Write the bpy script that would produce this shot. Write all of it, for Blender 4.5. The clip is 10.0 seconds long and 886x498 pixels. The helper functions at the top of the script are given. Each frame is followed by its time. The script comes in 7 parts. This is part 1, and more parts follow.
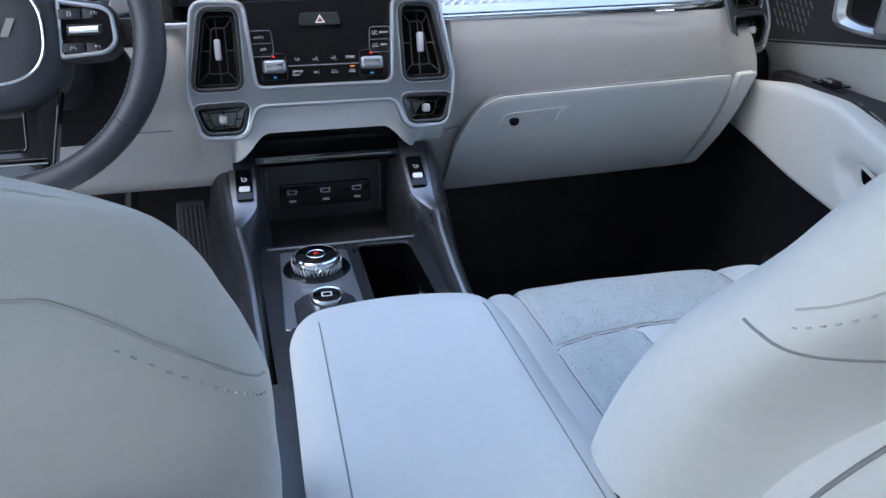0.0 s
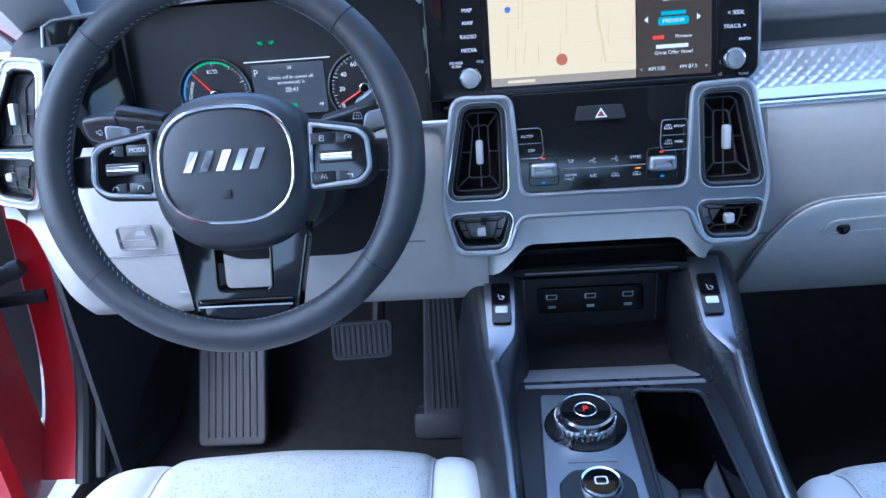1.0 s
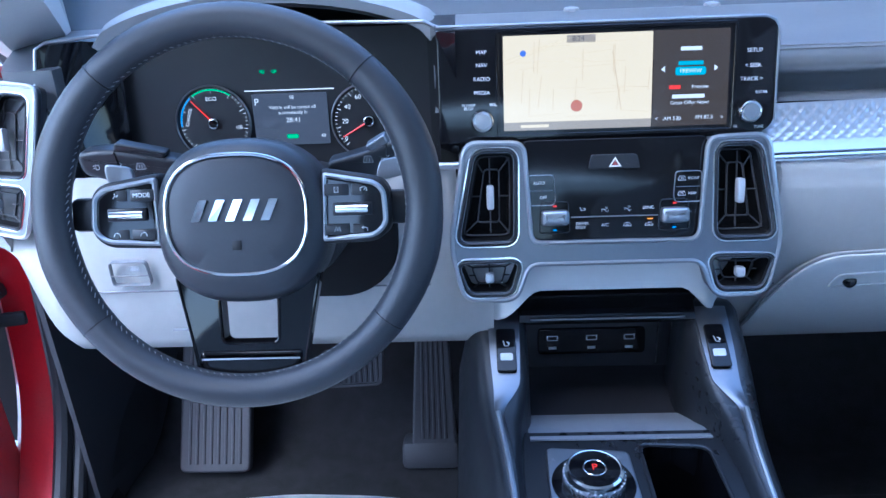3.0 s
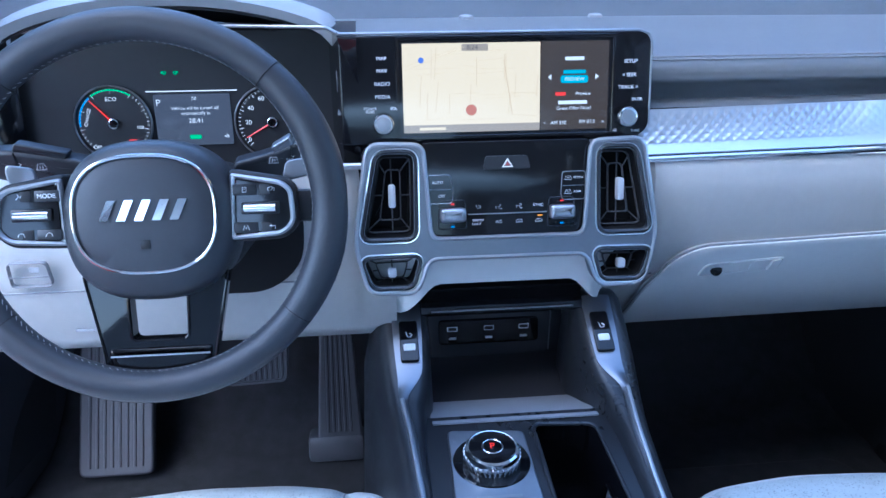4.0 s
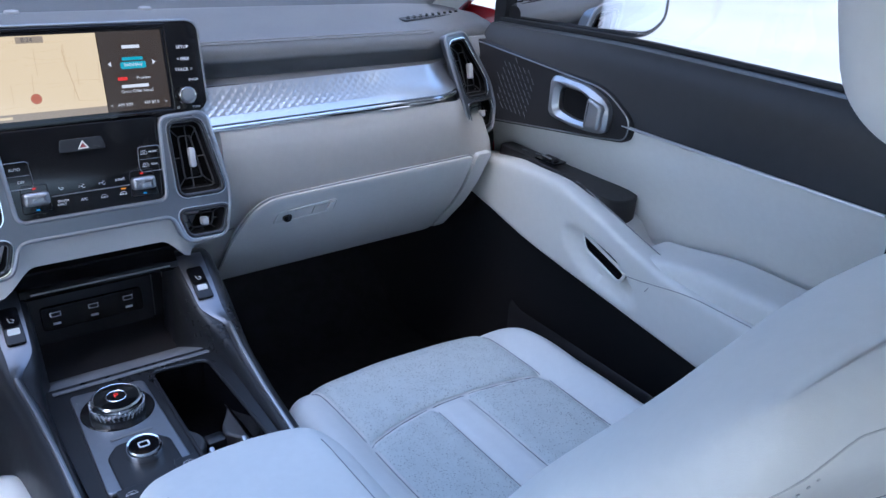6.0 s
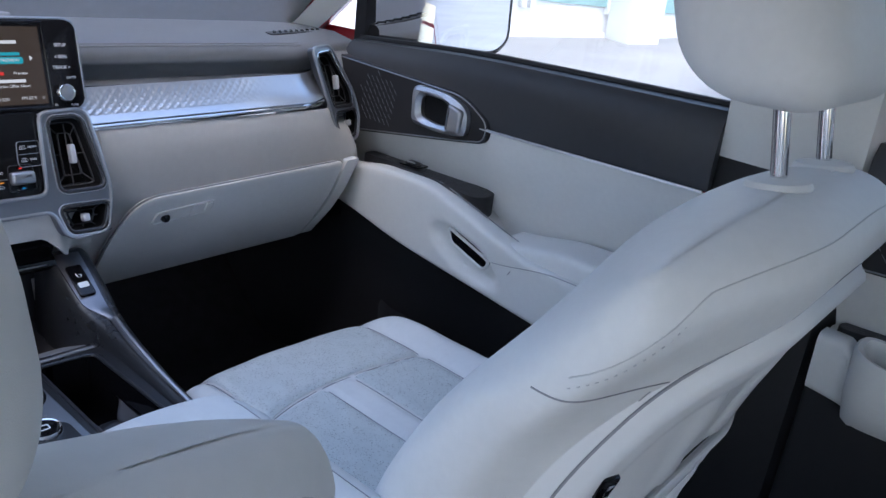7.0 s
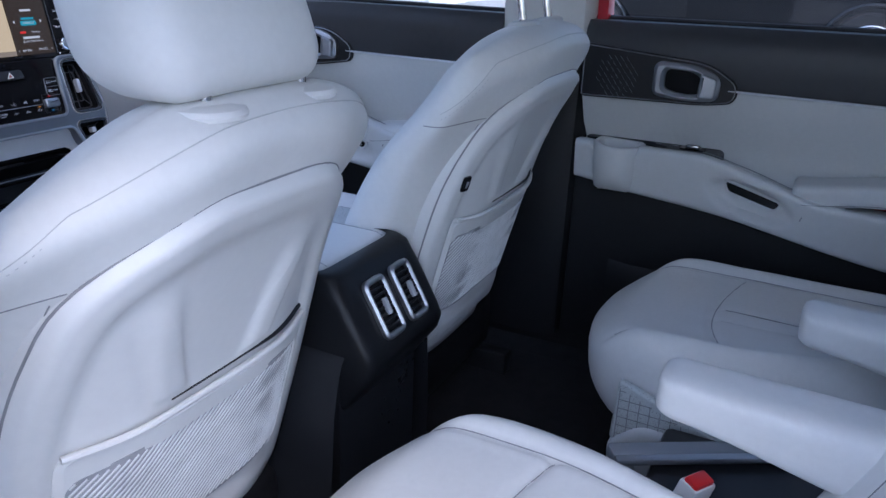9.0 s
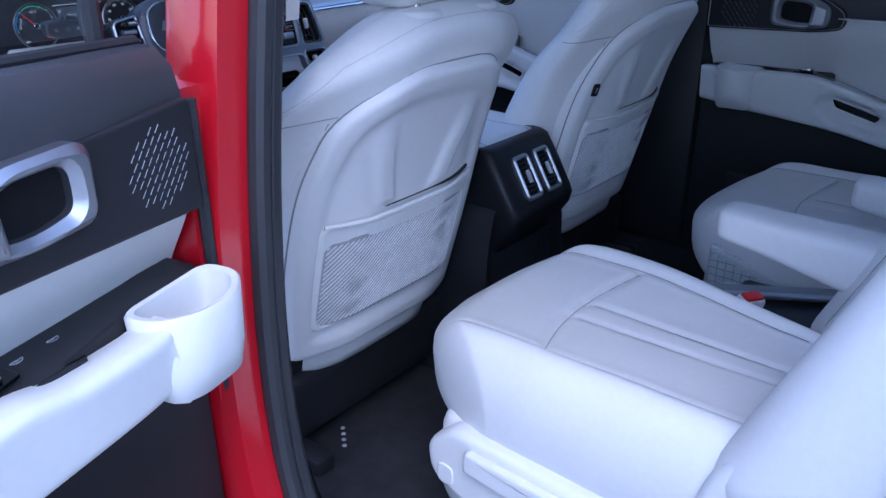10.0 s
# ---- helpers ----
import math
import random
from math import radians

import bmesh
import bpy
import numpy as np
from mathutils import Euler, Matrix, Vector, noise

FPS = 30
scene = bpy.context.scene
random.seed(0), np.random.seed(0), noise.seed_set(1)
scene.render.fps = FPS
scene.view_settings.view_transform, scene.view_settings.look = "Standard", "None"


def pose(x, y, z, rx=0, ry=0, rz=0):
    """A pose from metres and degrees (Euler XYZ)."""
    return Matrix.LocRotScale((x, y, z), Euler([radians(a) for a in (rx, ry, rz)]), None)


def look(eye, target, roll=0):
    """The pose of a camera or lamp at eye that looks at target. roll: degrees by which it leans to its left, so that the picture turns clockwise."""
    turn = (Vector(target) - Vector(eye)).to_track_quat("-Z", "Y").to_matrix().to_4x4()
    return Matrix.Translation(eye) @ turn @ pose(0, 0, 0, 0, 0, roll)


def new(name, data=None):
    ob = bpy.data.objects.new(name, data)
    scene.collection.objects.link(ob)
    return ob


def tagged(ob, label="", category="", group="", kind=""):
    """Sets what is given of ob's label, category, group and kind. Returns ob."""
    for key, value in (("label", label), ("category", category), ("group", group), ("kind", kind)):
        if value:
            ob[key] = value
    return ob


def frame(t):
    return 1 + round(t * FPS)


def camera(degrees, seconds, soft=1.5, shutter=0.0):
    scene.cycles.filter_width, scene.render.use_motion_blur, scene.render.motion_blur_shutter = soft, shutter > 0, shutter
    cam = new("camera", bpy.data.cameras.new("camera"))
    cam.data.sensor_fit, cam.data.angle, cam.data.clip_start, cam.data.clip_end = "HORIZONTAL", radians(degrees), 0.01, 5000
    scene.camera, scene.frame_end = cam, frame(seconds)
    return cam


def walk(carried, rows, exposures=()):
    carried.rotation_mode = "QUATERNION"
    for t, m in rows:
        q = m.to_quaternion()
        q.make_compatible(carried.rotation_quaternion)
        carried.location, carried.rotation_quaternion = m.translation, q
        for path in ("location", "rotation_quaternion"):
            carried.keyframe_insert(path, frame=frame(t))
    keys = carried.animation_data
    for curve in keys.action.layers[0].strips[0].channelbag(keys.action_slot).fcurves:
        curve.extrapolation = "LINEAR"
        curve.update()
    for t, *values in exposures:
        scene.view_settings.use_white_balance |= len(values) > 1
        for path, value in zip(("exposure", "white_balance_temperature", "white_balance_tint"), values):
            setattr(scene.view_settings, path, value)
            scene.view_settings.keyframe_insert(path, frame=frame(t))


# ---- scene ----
cam = camera(60.2, 10.0)
PATH = [
    (0, (-0.099, 0.015, 1.261), (0.352, 1.757, 0.387), 0.5),
    (0.5, (-0.09, 0.157, 1.307), (0.012, 1.953, 0.433), -2.5),
    (1, (-0.117, 0.238, 1.325), (-0.262, 2.043, 0.474), -5.0),
    (1.5, (-0.152, 0.265, 1.359), (-0.363, 2.069, 0.521), -4.7),
    (2, (-0.16, 0.284, 1.369), (-0.265, 2.096, 0.53), -3.0),
    (2.5, (-0.156, 0.28, 1.365), (-0.23, 2.089, 0.517), -2.5),
    (3.8, (-0.156, 0.265, 1.377), (-0.132, 2.064, 0.503), -1.7),
    (4, (-0.159, 0.236, 1.383), (0.031, 2.027, 0.514), 0.3),
    (4.5, (-0.154, 0.175, 1.399), (0.356, 1.9, 0.525), 1.8),
    (5, (-0.158, 0.136, 1.408), (0.622, 1.752, 0.524), 3.7),
    (5.5, (-0.167, 0.093, 1.413), (0.797, 1.61, 0.534), 3.9),
    (5.7, (-0.181, 0.077, 1.415), (0.857, 1.547, 0.541), 3.9),
    (6.8, (-0.272, 0.03, 1.37), (1.082, 1.305, 0.636), 6.3),
    (7, (-0.316, 0.018, 1.366), (1.138, 1.192, 0.655), 6.9),
    (7.5, (-0.439, -0.025, 1.382), (1.177, 0.939, 0.705), 3.4),
    (8, (-0.591, -0.081, 1.367), (1.161, 0.591, 0.675), 2.9),
    (8.5, (-0.707, -0.15, 1.35), (1.057, 0.47, 0.64), 2.2),
    (9, (-0.898, -0.265, 1.33), (0.781, 0.548, 0.609), 2.4),
    (9.5, (-1.112, -0.387, 1.327), (0.439, 0.629, 0.579), 0.5),
    (10, (-1.245, -0.515, 1.329), (0.181, 0.628, 0.517), -0.3),
]
walk(cam, [(t, look(eye, target, roll)) for t, eye, target, roll in PATH],
     [(0, 2.57, 6150, 8), (0.5, 2.65, 5550, 7), (1.5, 2.8, 4700, 8), (4.5, 2.75, 4750, 8), (5.5, 2.6, 5200, 10), (7, 2.15, 6000, 13), (8.5, 2.1, 5900, 13), (9, 1.9, 5500, 16), (9.5, 1.73, 5000, 17), (10, 1.52, 4850, 19)])

# ---- world, sun, exposure ----
world = bpy.data.worlds.new("sky")
scene.world = world
world.use_nodes = True
wt = world.node_tree
sky = wt.nodes.new("ShaderNodeTexSky")
sky.sky_type = 'NISHITA'
sky.sun_disc = False
sky.sun_elevation = radians(58)
sky.sun_rotation = radians(228)
sky.air_density, sky.dust_density = 1.2, 2.5
wt.links.new(sky.outputs[0], wt.nodes["Background"].inputs[0])
wt.nodes["Background"].inputs[1].default_value = 0.15

sun = new("sun", bpy.data.lights.new("sun", "SUN"))
sun.data.energy = 0.03
sun.data.angle = radians(30)
sun.data.color = (1.0, 0.96, 0.9)
sun.matrix_world = look((-4.0, -3.6, 9.3), (0, 0, 0.8))


# ---- mesh helpers ----
def part(name, bm, material, parent=None, label="", smooth=35):
    """Link a bmesh as one mesh object, under a thing or a part."""
    bmesh.ops.recalc_face_normals(bm, faces=bm.faces)
    me = bpy.data.meshes.new(name)
    bm.to_mesh(me)
    bm.free()
    me.materials.append(material)
    if smooth:
        me.shade_smooth()
        if smooth < 180:
            me.set_sharp_from_angle(angle=radians(smooth))
    ob = new(name, me)
    if parent is not None:
        ob.parent = parent
    if label:
        tagged(ob, label)
    return ob


def thing(name, label, category, group="", kind=""):
    return tagged(new(name), label, category, group, kind)


def flat(x, y, z):
    return Vector((x, y, z))


def smooth01(t):
    t = max(0.0, min(1.0, t))
    return t * t * (3 - 2 * t)


def lin(pts, n):
    """n points evenly along a smooth curve through pts."""
    pts = [Vector(p) for p in pts]
    ext = [pts[0] * 2 - pts[1]] + pts + [pts[-1] * 2 - pts[-2]]
    out = []
    for i in range(n):
        s = i * (len(pts) - 1) / (n - 1)
        k = min(int(s), len(pts) - 2)
        f = s - k
        a, b, c, d = ext[k:k + 4]
        out.append(0.5 * ((2 * b) + (c - a) * f + (2 * a - 5 * b + 4 * c - d) * f * f + (3 * b - a - 3 * c + d) * f ** 3))
    return out


def rounded(pts, r, n=5):
    """A closed outline in 2D with its corners rounded by r (a number or one for each corner)."""
    out = []
    m = len(pts)
    for i in range(m):
        p = Vector(pts[i])
        a, b = Vector(pts[i - 1]) - p, Vector(pts[(i + 1) % m]) - p
        rr = r[i] if isinstance(r, (list, tuple)) else r
        la, lb = a.length, b.length
        cut = min(rr, la * 0.48, lb * 0.48)
        a.normalize()
        b.normalize()
        p0, p2 = p + a * cut, p + b * cut
        for k in range(n + 1):
            t = k / n
            out.append(p0 * (1 - t) ** 2 + p * 2 * t * (1 - t) + p2 * t * t)
    return out


def rrect(w, h, r, n=5, cx=0.0, cy=0.0):
    return rounded([(cx - w / 2, cy - h / 2), (cx + w / 2, cy - h / 2), (cx + w / 2, cy + h / 2), (cx - w / 2, cy + h / 2)], r, n)


def inset(loop, d):
    """A closed 2D outline moved inwards by d."""
    m = len(loop)
    area = sum(loop[i - 1].x * loop[i].y - loop[i].x * loop[i - 1].y for i in range(m))
    sgn = 1 if area > 0 else -1
    out = []
    for i in range(m):
        t = loop[(i + 1) % m] - loop[i - 1]
        nrm = Vector((-t.y, t.x))
        if nrm.length > 1e-9:
            nrm.normalize()
        out.append(loop[i] + nrm * d * sgn)
    return out


def loft(loops, closed=True, caps=(True, True), wrap=False, bm=None):
    """Bridge loops of equal length with quads."""
    bm = bm or bmesh.new()
    vs = [[bm.verts.new(p) for p in lp] for lp in loops]
    n = len(vs[0])
    rows = len(vs)
    for i in range(rows if wrap else rows - 1):
        a, b = vs[i], vs[(i + 1) % rows]
        for j in range(n if closed else n - 1):
            k = (j + 1) % n
            try:
                bm.faces.new((a[j], a[k], b[k], b[j]))
            except ValueError:
                pass
    if closed and not wrap:
        for c, row in zip(caps, (vs[0], vs[-1])):
            if c:
                bm.faces.new(row)
    return bm


def slab(loop, put, w0, w1, bevel=0.0, bm=None, steps=3, back=True):
    """A plate with a closed 2D outline, from depth w0 to w1, its front edge rounded. put(u, v, w) gives the place."""
    bm = bm or bmesh.new()
    loops = [[put(p.x, p.y, w0) for p in loop]]
    sg = 1 if w1 > w0 else -1
    if bevel > 0:
        for k in range(steps + 1):
            a = k / steps * math.pi / 2
            lp = inset(loop, bevel * (1 - math.cos(a)))
            loops.append([put(p.x, p.y, w1 - sg * bevel * (1 - math.sin(a))) for p in lp])
        loops.append([put(p.x, p.y, w1) for p in inset(loop, bevel * 1.35 + 0.0003)])
    else:
        loops.append([put(p.x, p.y, w1) for p in loop])
    return loft(loops, caps=(back, True), bm=bm)


def ring(outer, inner, put, w0, w1, bevel=0.001, bm=None):
    """A frame between two outlines of equal length with rounded front edges."""
    lps = [(outer, w0), (outer, w1 - bevel), (inset(outer, bevel), w1), (inset(inner, -bevel), w1), (inner, w1 - bevel), (inner, w0)]
    return loft([[put(p.x, p.y, w) for p in lp] for lp, w in lps], wrap=True, bm=bm)


def plate(outer, holes, put, w0, w1):
    """A plate with holes."""
    bm = bmesh.new()
    edges = []
    for lp in [outer] + holes:
        vs = [bm.verts.new((p.x, p.y, w1)) for p in lp]
        edges += [bm.edges.new((vs[i], vs[(i + 1) % len(vs)])) for i in range(len(vs))]
    bmesh.ops.triangle_fill(bm, use_beauty=True, edges=edges)
    got = bmesh.ops.extrude_face_region(bm, geom=bm.faces[:])
    for v in got["geom"]:
        if isinstance(v, bmesh.types.BMVert):
            v.co.z = w0
    for v in bm.verts:
        v.co = put(v.co.x, v.co.y, v.co.z)
    return bm


def tube(pts, r, n=8, closed=False, bm=None, squash=1.0):
    """A round bar along a line of points; r may be a list."""
    bm = bm or bmesh.new()
    pts = [Vector(p) for p in pts]
    m = len(pts)
    loops = []
    up = None
    for i in range(m):
        a = pts[i - 1] if (i or closed) else pts[0]
        b = pts[(i + 1) % m] if (i < m - 1 or closed) else pts[-1]
        t = (b - a)
        if t.length < 1e-9:
            t = Vector((0, 0, 1))
        t.normalize()
        if up is None:
            up = Vector((0, 0, 1)) if abs(t.z) < 0.9 else Vector((0, 1, 0))
        side = t.cross(up)
        if side.length < 1e-6:
            side = t.orthogonal()
        side.normalize()
        up = side.cross(t).normalized()
        rr = r[i] if isinstance(r, (list, tuple)) else r
        loops.append([pts[i] + side * (rr * math.cos(2 * math.pi * k / n)) + up * (rr * squash * math.sin(2 * math.pi * k / n)) for k in range(n)])
    return loft(loops, wrap=closed, bm=bm)


def blob(half, r, n=(10, 10, 10), fn=None, bm=None):
    """A box with soft round edges of radius r, subdivided and shaped by fn(point)."""
    bm = bm or bmesh.new()
    half = Vector(half)
    rv = Vector((min(r, half.x), min(r, half.y), min(r, half.z)))
    seen = {}

    def spaced(i, m, h, rad):
        # closer steps near the ends
        t = i / m * 2 - 1
        return math.sin(t * math.pi / 2) * 0.55 + t * 0.45

    def vert(i, j, k):
        key = (i, j, k)
        if key not in seen:
            p = Vector((spaced(i, n[0], half.x, r) * half.x, spaced(j, n[1], half.y, r) * half.y, spaced(k, n[2], half.z, r) * half.z))
            c = Vector([max(-(half[a] - rv[a]), min(half[a] - rv[a], p[a])) for a in range(3)])
            d = Vector([(p[a] - c[a]) / max(rv[a], 1e-6) for a in range(3)])
            if d.length > 1e-6:
                mx = max(abs(v) for v in d)
                d = d.normalized() * mx
                p = c + Vector([d[a] * rv[a] for a in range(3)])
            seen[key] = bm.verts.new(fn(p) if fn else p)
        return seen[key]

    def face(f):
        try:
            bm.faces.new(f)
        except ValueError:
            pass
    for a, b, c in ((0, 1, 2), (1, 2, 0), (2, 0, 1)):
        for side in (0, n[c]):
            for i in range(n[a]):
                for j in range(n[b]):
                    q = []
                    for di, dj in ((0, 0), (1, 0), (1, 1), (0, 1)):
                        key = [0, 0, 0]
                        key[a], key[b], key[c] = i + di, j + dj, side
                        q.append(vert(*key))
                    face(q)
    return bm


def rbox(size, r, put=None, bm=None, segs=2):
    """A small box with bevelled edges, centred at the origin, moved by put (a matrix)."""
    b = bmesh.new()
    bmesh.ops.create_cube(b, size=1.0)
    for v in b.verts:
        v.co = Vector((v.co.x * size[0], v.co.y * size[1], v.co.z * size[2]))
    if r > 0:
        bmesh.ops.bevel(b, geom=b.edges[:], offset=min(r, min(size) * 0.49), segments=segs, profile=0.5, affect='EDGES')
    if put is not None:
        for v in b.verts:
            v.co = put @ v.co
    return join(b, bm)


def join(b, bm):
    """Add the mesh b to bm."""
    if bm is None:
        return b
    base = [bm.verts.new(v.co) for v in b.verts]
    b.verts.index_update()
    for f in b.faces:
        try:
            bm.faces.new([base[v.index] for v in f.verts])
        except ValueError:
            pass
    b.free()
    return bm


def lathe(profile, n=32, put=None, bm=None):
    """Turn (radius, height) pairs round the z axis."""
    put = put or Matrix.Identity(4)
    loops = [[put @ Vector((r * math.cos(2 * math.pi * k / n), r * math.sin(2 * math.pi * k / n), h)) for k in range(n)] for r, h in profile]
    return loft(loops, bm=bm, wrap=profile[0][0] > 1e-6 and profile[-1][0] > 1e-6)


def sheet(fn, nu, nv, thick=0.0, bm=None):
    """A surface fn(u, v), u and v from 0 to 1, with thickness."""
    bm = bm or bmesh.new()
    vs = [[bm.verts.new(fn(i / nu, j / nv)) for j in range(nv + 1)] for i in range(nu + 1)]
    for i in range(nu):
        for j in range(nv):
            bm.faces.new((vs[i][j], vs[i + 1][j], vs[i + 1][j + 1], vs[i][j + 1]))
    if thick:
        bmesh.ops.recalc_face_normals(bm, faces=bm.faces)
        bmesh.ops.solidify(bm, geom=bm.faces[:], thickness=thick)
    return bm


def words(text, size, put, material, parent, name="lettering", depth=0.0003, align='CENTER'):
    """Raised lettering in the built-in font; put is a matrix: x along the line, y up, z out."""
    cu = bpy.data.curves.new(name, 'FONT')
    cu.body, cu.size, cu.extrude, cu.align_x, cu.align_y = text, size, depth, align, 'CENTER'
    tmp = bpy.data.objects.new(name, cu)
    scene.collection.objects.link(tmp)
    dg = bpy.context.evaluated_depsgraph_get()
    me = bpy.data.meshes.new_from_object(tmp.evaluated_get(dg))
    bpy.data.objects.remove(tmp)
    bpy.data.curves.remove(cu)
    me.transform(put)
    me.materials.clear()
    me.materials.append(material)
    ob = new(name, me)
    ob.parent = parent
    return ob


ICONS = {
    "phone": [[(-0.9, -0.5), (-0.6, 0.5), (0.0, 0.75), (0.6, 0.5), (0.9, -0.5)]],
    "voice": [[(-0.6, -0.8), (0.2, 0.0), (-0.1, 0.8)], [(0.4, -0.4), (0.8, 0.3)]],
    "back": [[(0.7, -0.6), (0.7, 0.4), (-0.7, 0.4)], [(-0.3, 0.8), (-0.8, 0.4), (-0.3, 0.0)]],
    "page": [[(-0.5, -0.8), (-0.5, 0.8), (0.5, 0.8), (0.5, -0.8), (-0.5, -0.8)], [(-0.2, 0.2), (0.2, 0.2)]],
    "cruise": [[(-0.8, -0.6), (-0.9, 0.3), (0.0, 0.8), (0.9, 0.3), (0.8, -0.6)], [(0.0, -0.4), (0.5, 0.3)]],
    "lanes": [[(-0.9, -0.8), (-0.3, 0.8)], [(0.9, -0.8), (0.3, 0.8)], [(0.0, -0.5), (0.0, 0.3)]],
    "fan": [[(0, 0), (0.7, 0.7), (0.1, 0.9)], [(0, 0), (-0.9, 0.2), (-0.7, -0.6)], [(0, 0), (0.4, -0.9), (0.9, -0.4)]],
    "seat": [[(-0.6, 0.9), (-0.3, -0.3), (0.6, -0.3)], [(0.1, 0.6), (0.8, 0.2)], [(0.5, 0.5), (0.8, 0.2), (0.5, -0.05)]],
    "car": [[(-1, -0.5), (-0.8, 0.2), (-0.3, 0.6), (0.4, 0.6), (0.8, 0.1), (1, -0.5), (-1, -0.5)], [(-0.3, -0.1), (0.2, -0.1)]],
    "screen": [[(-1, -0.7), (-0.6, 0.7), (0.6, 0.7), (1, -0.7), (-1, -0.7)], [(-0.3, -0.4), (-0.2, 0.3)], [(0.3, -0.4), (0.2, 0.3)]],
    "lamp": [[(-0.4, -0.6), (-0.4, 0.6), (0.2, 0.5), (0.3, 0), (0.2, -0.5), (-0.4, -0.6)], [(-0.6, 0.4), (-1, 0.3)], [(-0.6, -0.1), (-1, -0.2)]],
}


def icon(name, kind, put, x, y, w, h, mat, parent, r=0.0003):
    """A small line symbol on the surface put(u, v)."""
    b = bmesh.new()
    for line in ICONS[kind]:
        tube([put(x + px * w / 2, y + py * h / 2) for px, py in line], r, 4, bm=b)
    return part(name, b, mat, parent)


def frame_of(origin, u, v):
    """A matrix with x along u, y along v, z out of both."""
    u, v = Vector(u).normalized(), Vector(v).normalized()
    w = u.cross(v).normalized()
    v = w.cross(u)
    m = Matrix((u, v, w)).transposed().to_4x4()
    return Matrix.Translation(origin) @ m


# ---- materials ----
def material(name, colour, rough=0.5, metal=0.0, coat=0.0, spec=0.5, vary=0.0, vscale=6.0, bump=0.0, bscale=400.0, kind="noise", sheen=0.0, rvary=0.0, random_tint=0.0):
    m = bpy.data.materials.new(name)
    m.use_nodes = True
    t = m.node_tree
    b = t.nodes["Principled BSDF"]
    b.inputs["Roughness"].default_value = rough
    b.inputs["Metallic"].default_value = metal
    b.inputs["Coat Weight"].default_value = coat
    b.inputs["Coat Roughness"].default_value = 0.04
    b.inputs["Specular IOR Level"].default_value = spec
    b.inputs["Sheen Weight"].default_value = sheen
    b.inputs["Base Color"].default_value = (*colour, 1)
    co = t.nodes.new("ShaderNodeTexCoord").outputs["Object"]
    if vary or rvary:
        big = t.nodes.new("ShaderNodeTexNoise")
        big.inputs["Scale"].default_value, big.inputs["Detail"].default_value = vscale, 6
        fine = t.nodes.new("ShaderNodeTexNoise")
        fine.inputs["Scale"].default_value, fine.inputs["Detail"].default_value = vscale * 22, 4
        for nd in (big, fine):
            t.links.new(co, nd.inputs["Vector"])
        add = t.nodes.new("ShaderNodeMath")
        add.operation = 'ADD'
        half = t.nodes.new("ShaderNodeMath")
        half.operation = 'MULTIPLY'
        half.inputs[1].default_value = 0.5
        t.links.new(fine.outputs[0], half.inputs[0])
        t.links.new(big.outputs[0], add.inputs[0])
        t.links.new(half.outputs[0], add.inputs[1])
        if vary:
            ramp = t.nodes.new("ShaderNodeMapRange")
            ramp.inputs[1].default_value, ramp.inputs[2].default_value = 0.5, 1.0
            ramp.inputs[3].default_value, ramp.inputs[4].default_value = 1 - vary, 1 + vary
            t.links.new(add.outputs[0], ramp.inputs[0])
            mul = t.nodes.new("ShaderNodeVectorMath")
            mul.operation = 'SCALE'
            mul.inputs[0].default_value = colour
            t.links.new(ramp.outputs[0], mul.inputs["Scale"])
            t.links.new(mul.outputs[0], b.inputs["Base Color"])
        if rvary:
            rr = t.nodes.new("ShaderNodeMapRange")
            rr.inputs[1].default_value, rr.inputs[2].default_value = 0.5, 1.0
            rr.inputs[3].default_value, rr.inputs[4].default_value = max(0.02, rough - rvary), min(1, rough + rvary)
            t.links.new(add.outputs[0], rr.inputs[0])
            t.links.new(rr.outputs[0], b.inputs["Roughness"])
    if bump:
        if kind == "grain":
            tex = t.nodes.new("ShaderNodeTexVoronoi")
            tex.feature = 'DISTANCE_TO_EDGE'
        else:
            tex = t.nodes.new("ShaderNodeTexNoise")
            tex.inputs["Detail"].default_value = 3
        tex.inputs["Scale"].default_value = bscale
        t.links.new(co, tex.inputs["Vector"])
        bp = t.nodes.new("ShaderNodeBump")
        bp.inputs["Strength"].default_value = bump
        bp.inputs["Distance"].default_value = 0.0006
        t.links.new(tex.outputs[0], bp.inputs["Height"])
        t.links.new(bp.outputs[0], b.inputs["Normal"])
    return m


LIT = 0.15  # how bright the screens are beside the daylight


def glowing(name, colour, strength):
    m = bpy.data.materials.new(name)
    m.use_nodes = True
    b = m.node_tree.nodes["Principled BSDF"]
    b.inputs["Base Color"].default_value = (0.01, 0.01, 0.01, 1)
    b.inputs["Roughness"].default_value = 0.12
    b.inputs["Emission Color"].default_value = (*colour, 1)
    b.inputs["Emission Strength"].default_value = strength * LIT
    return m


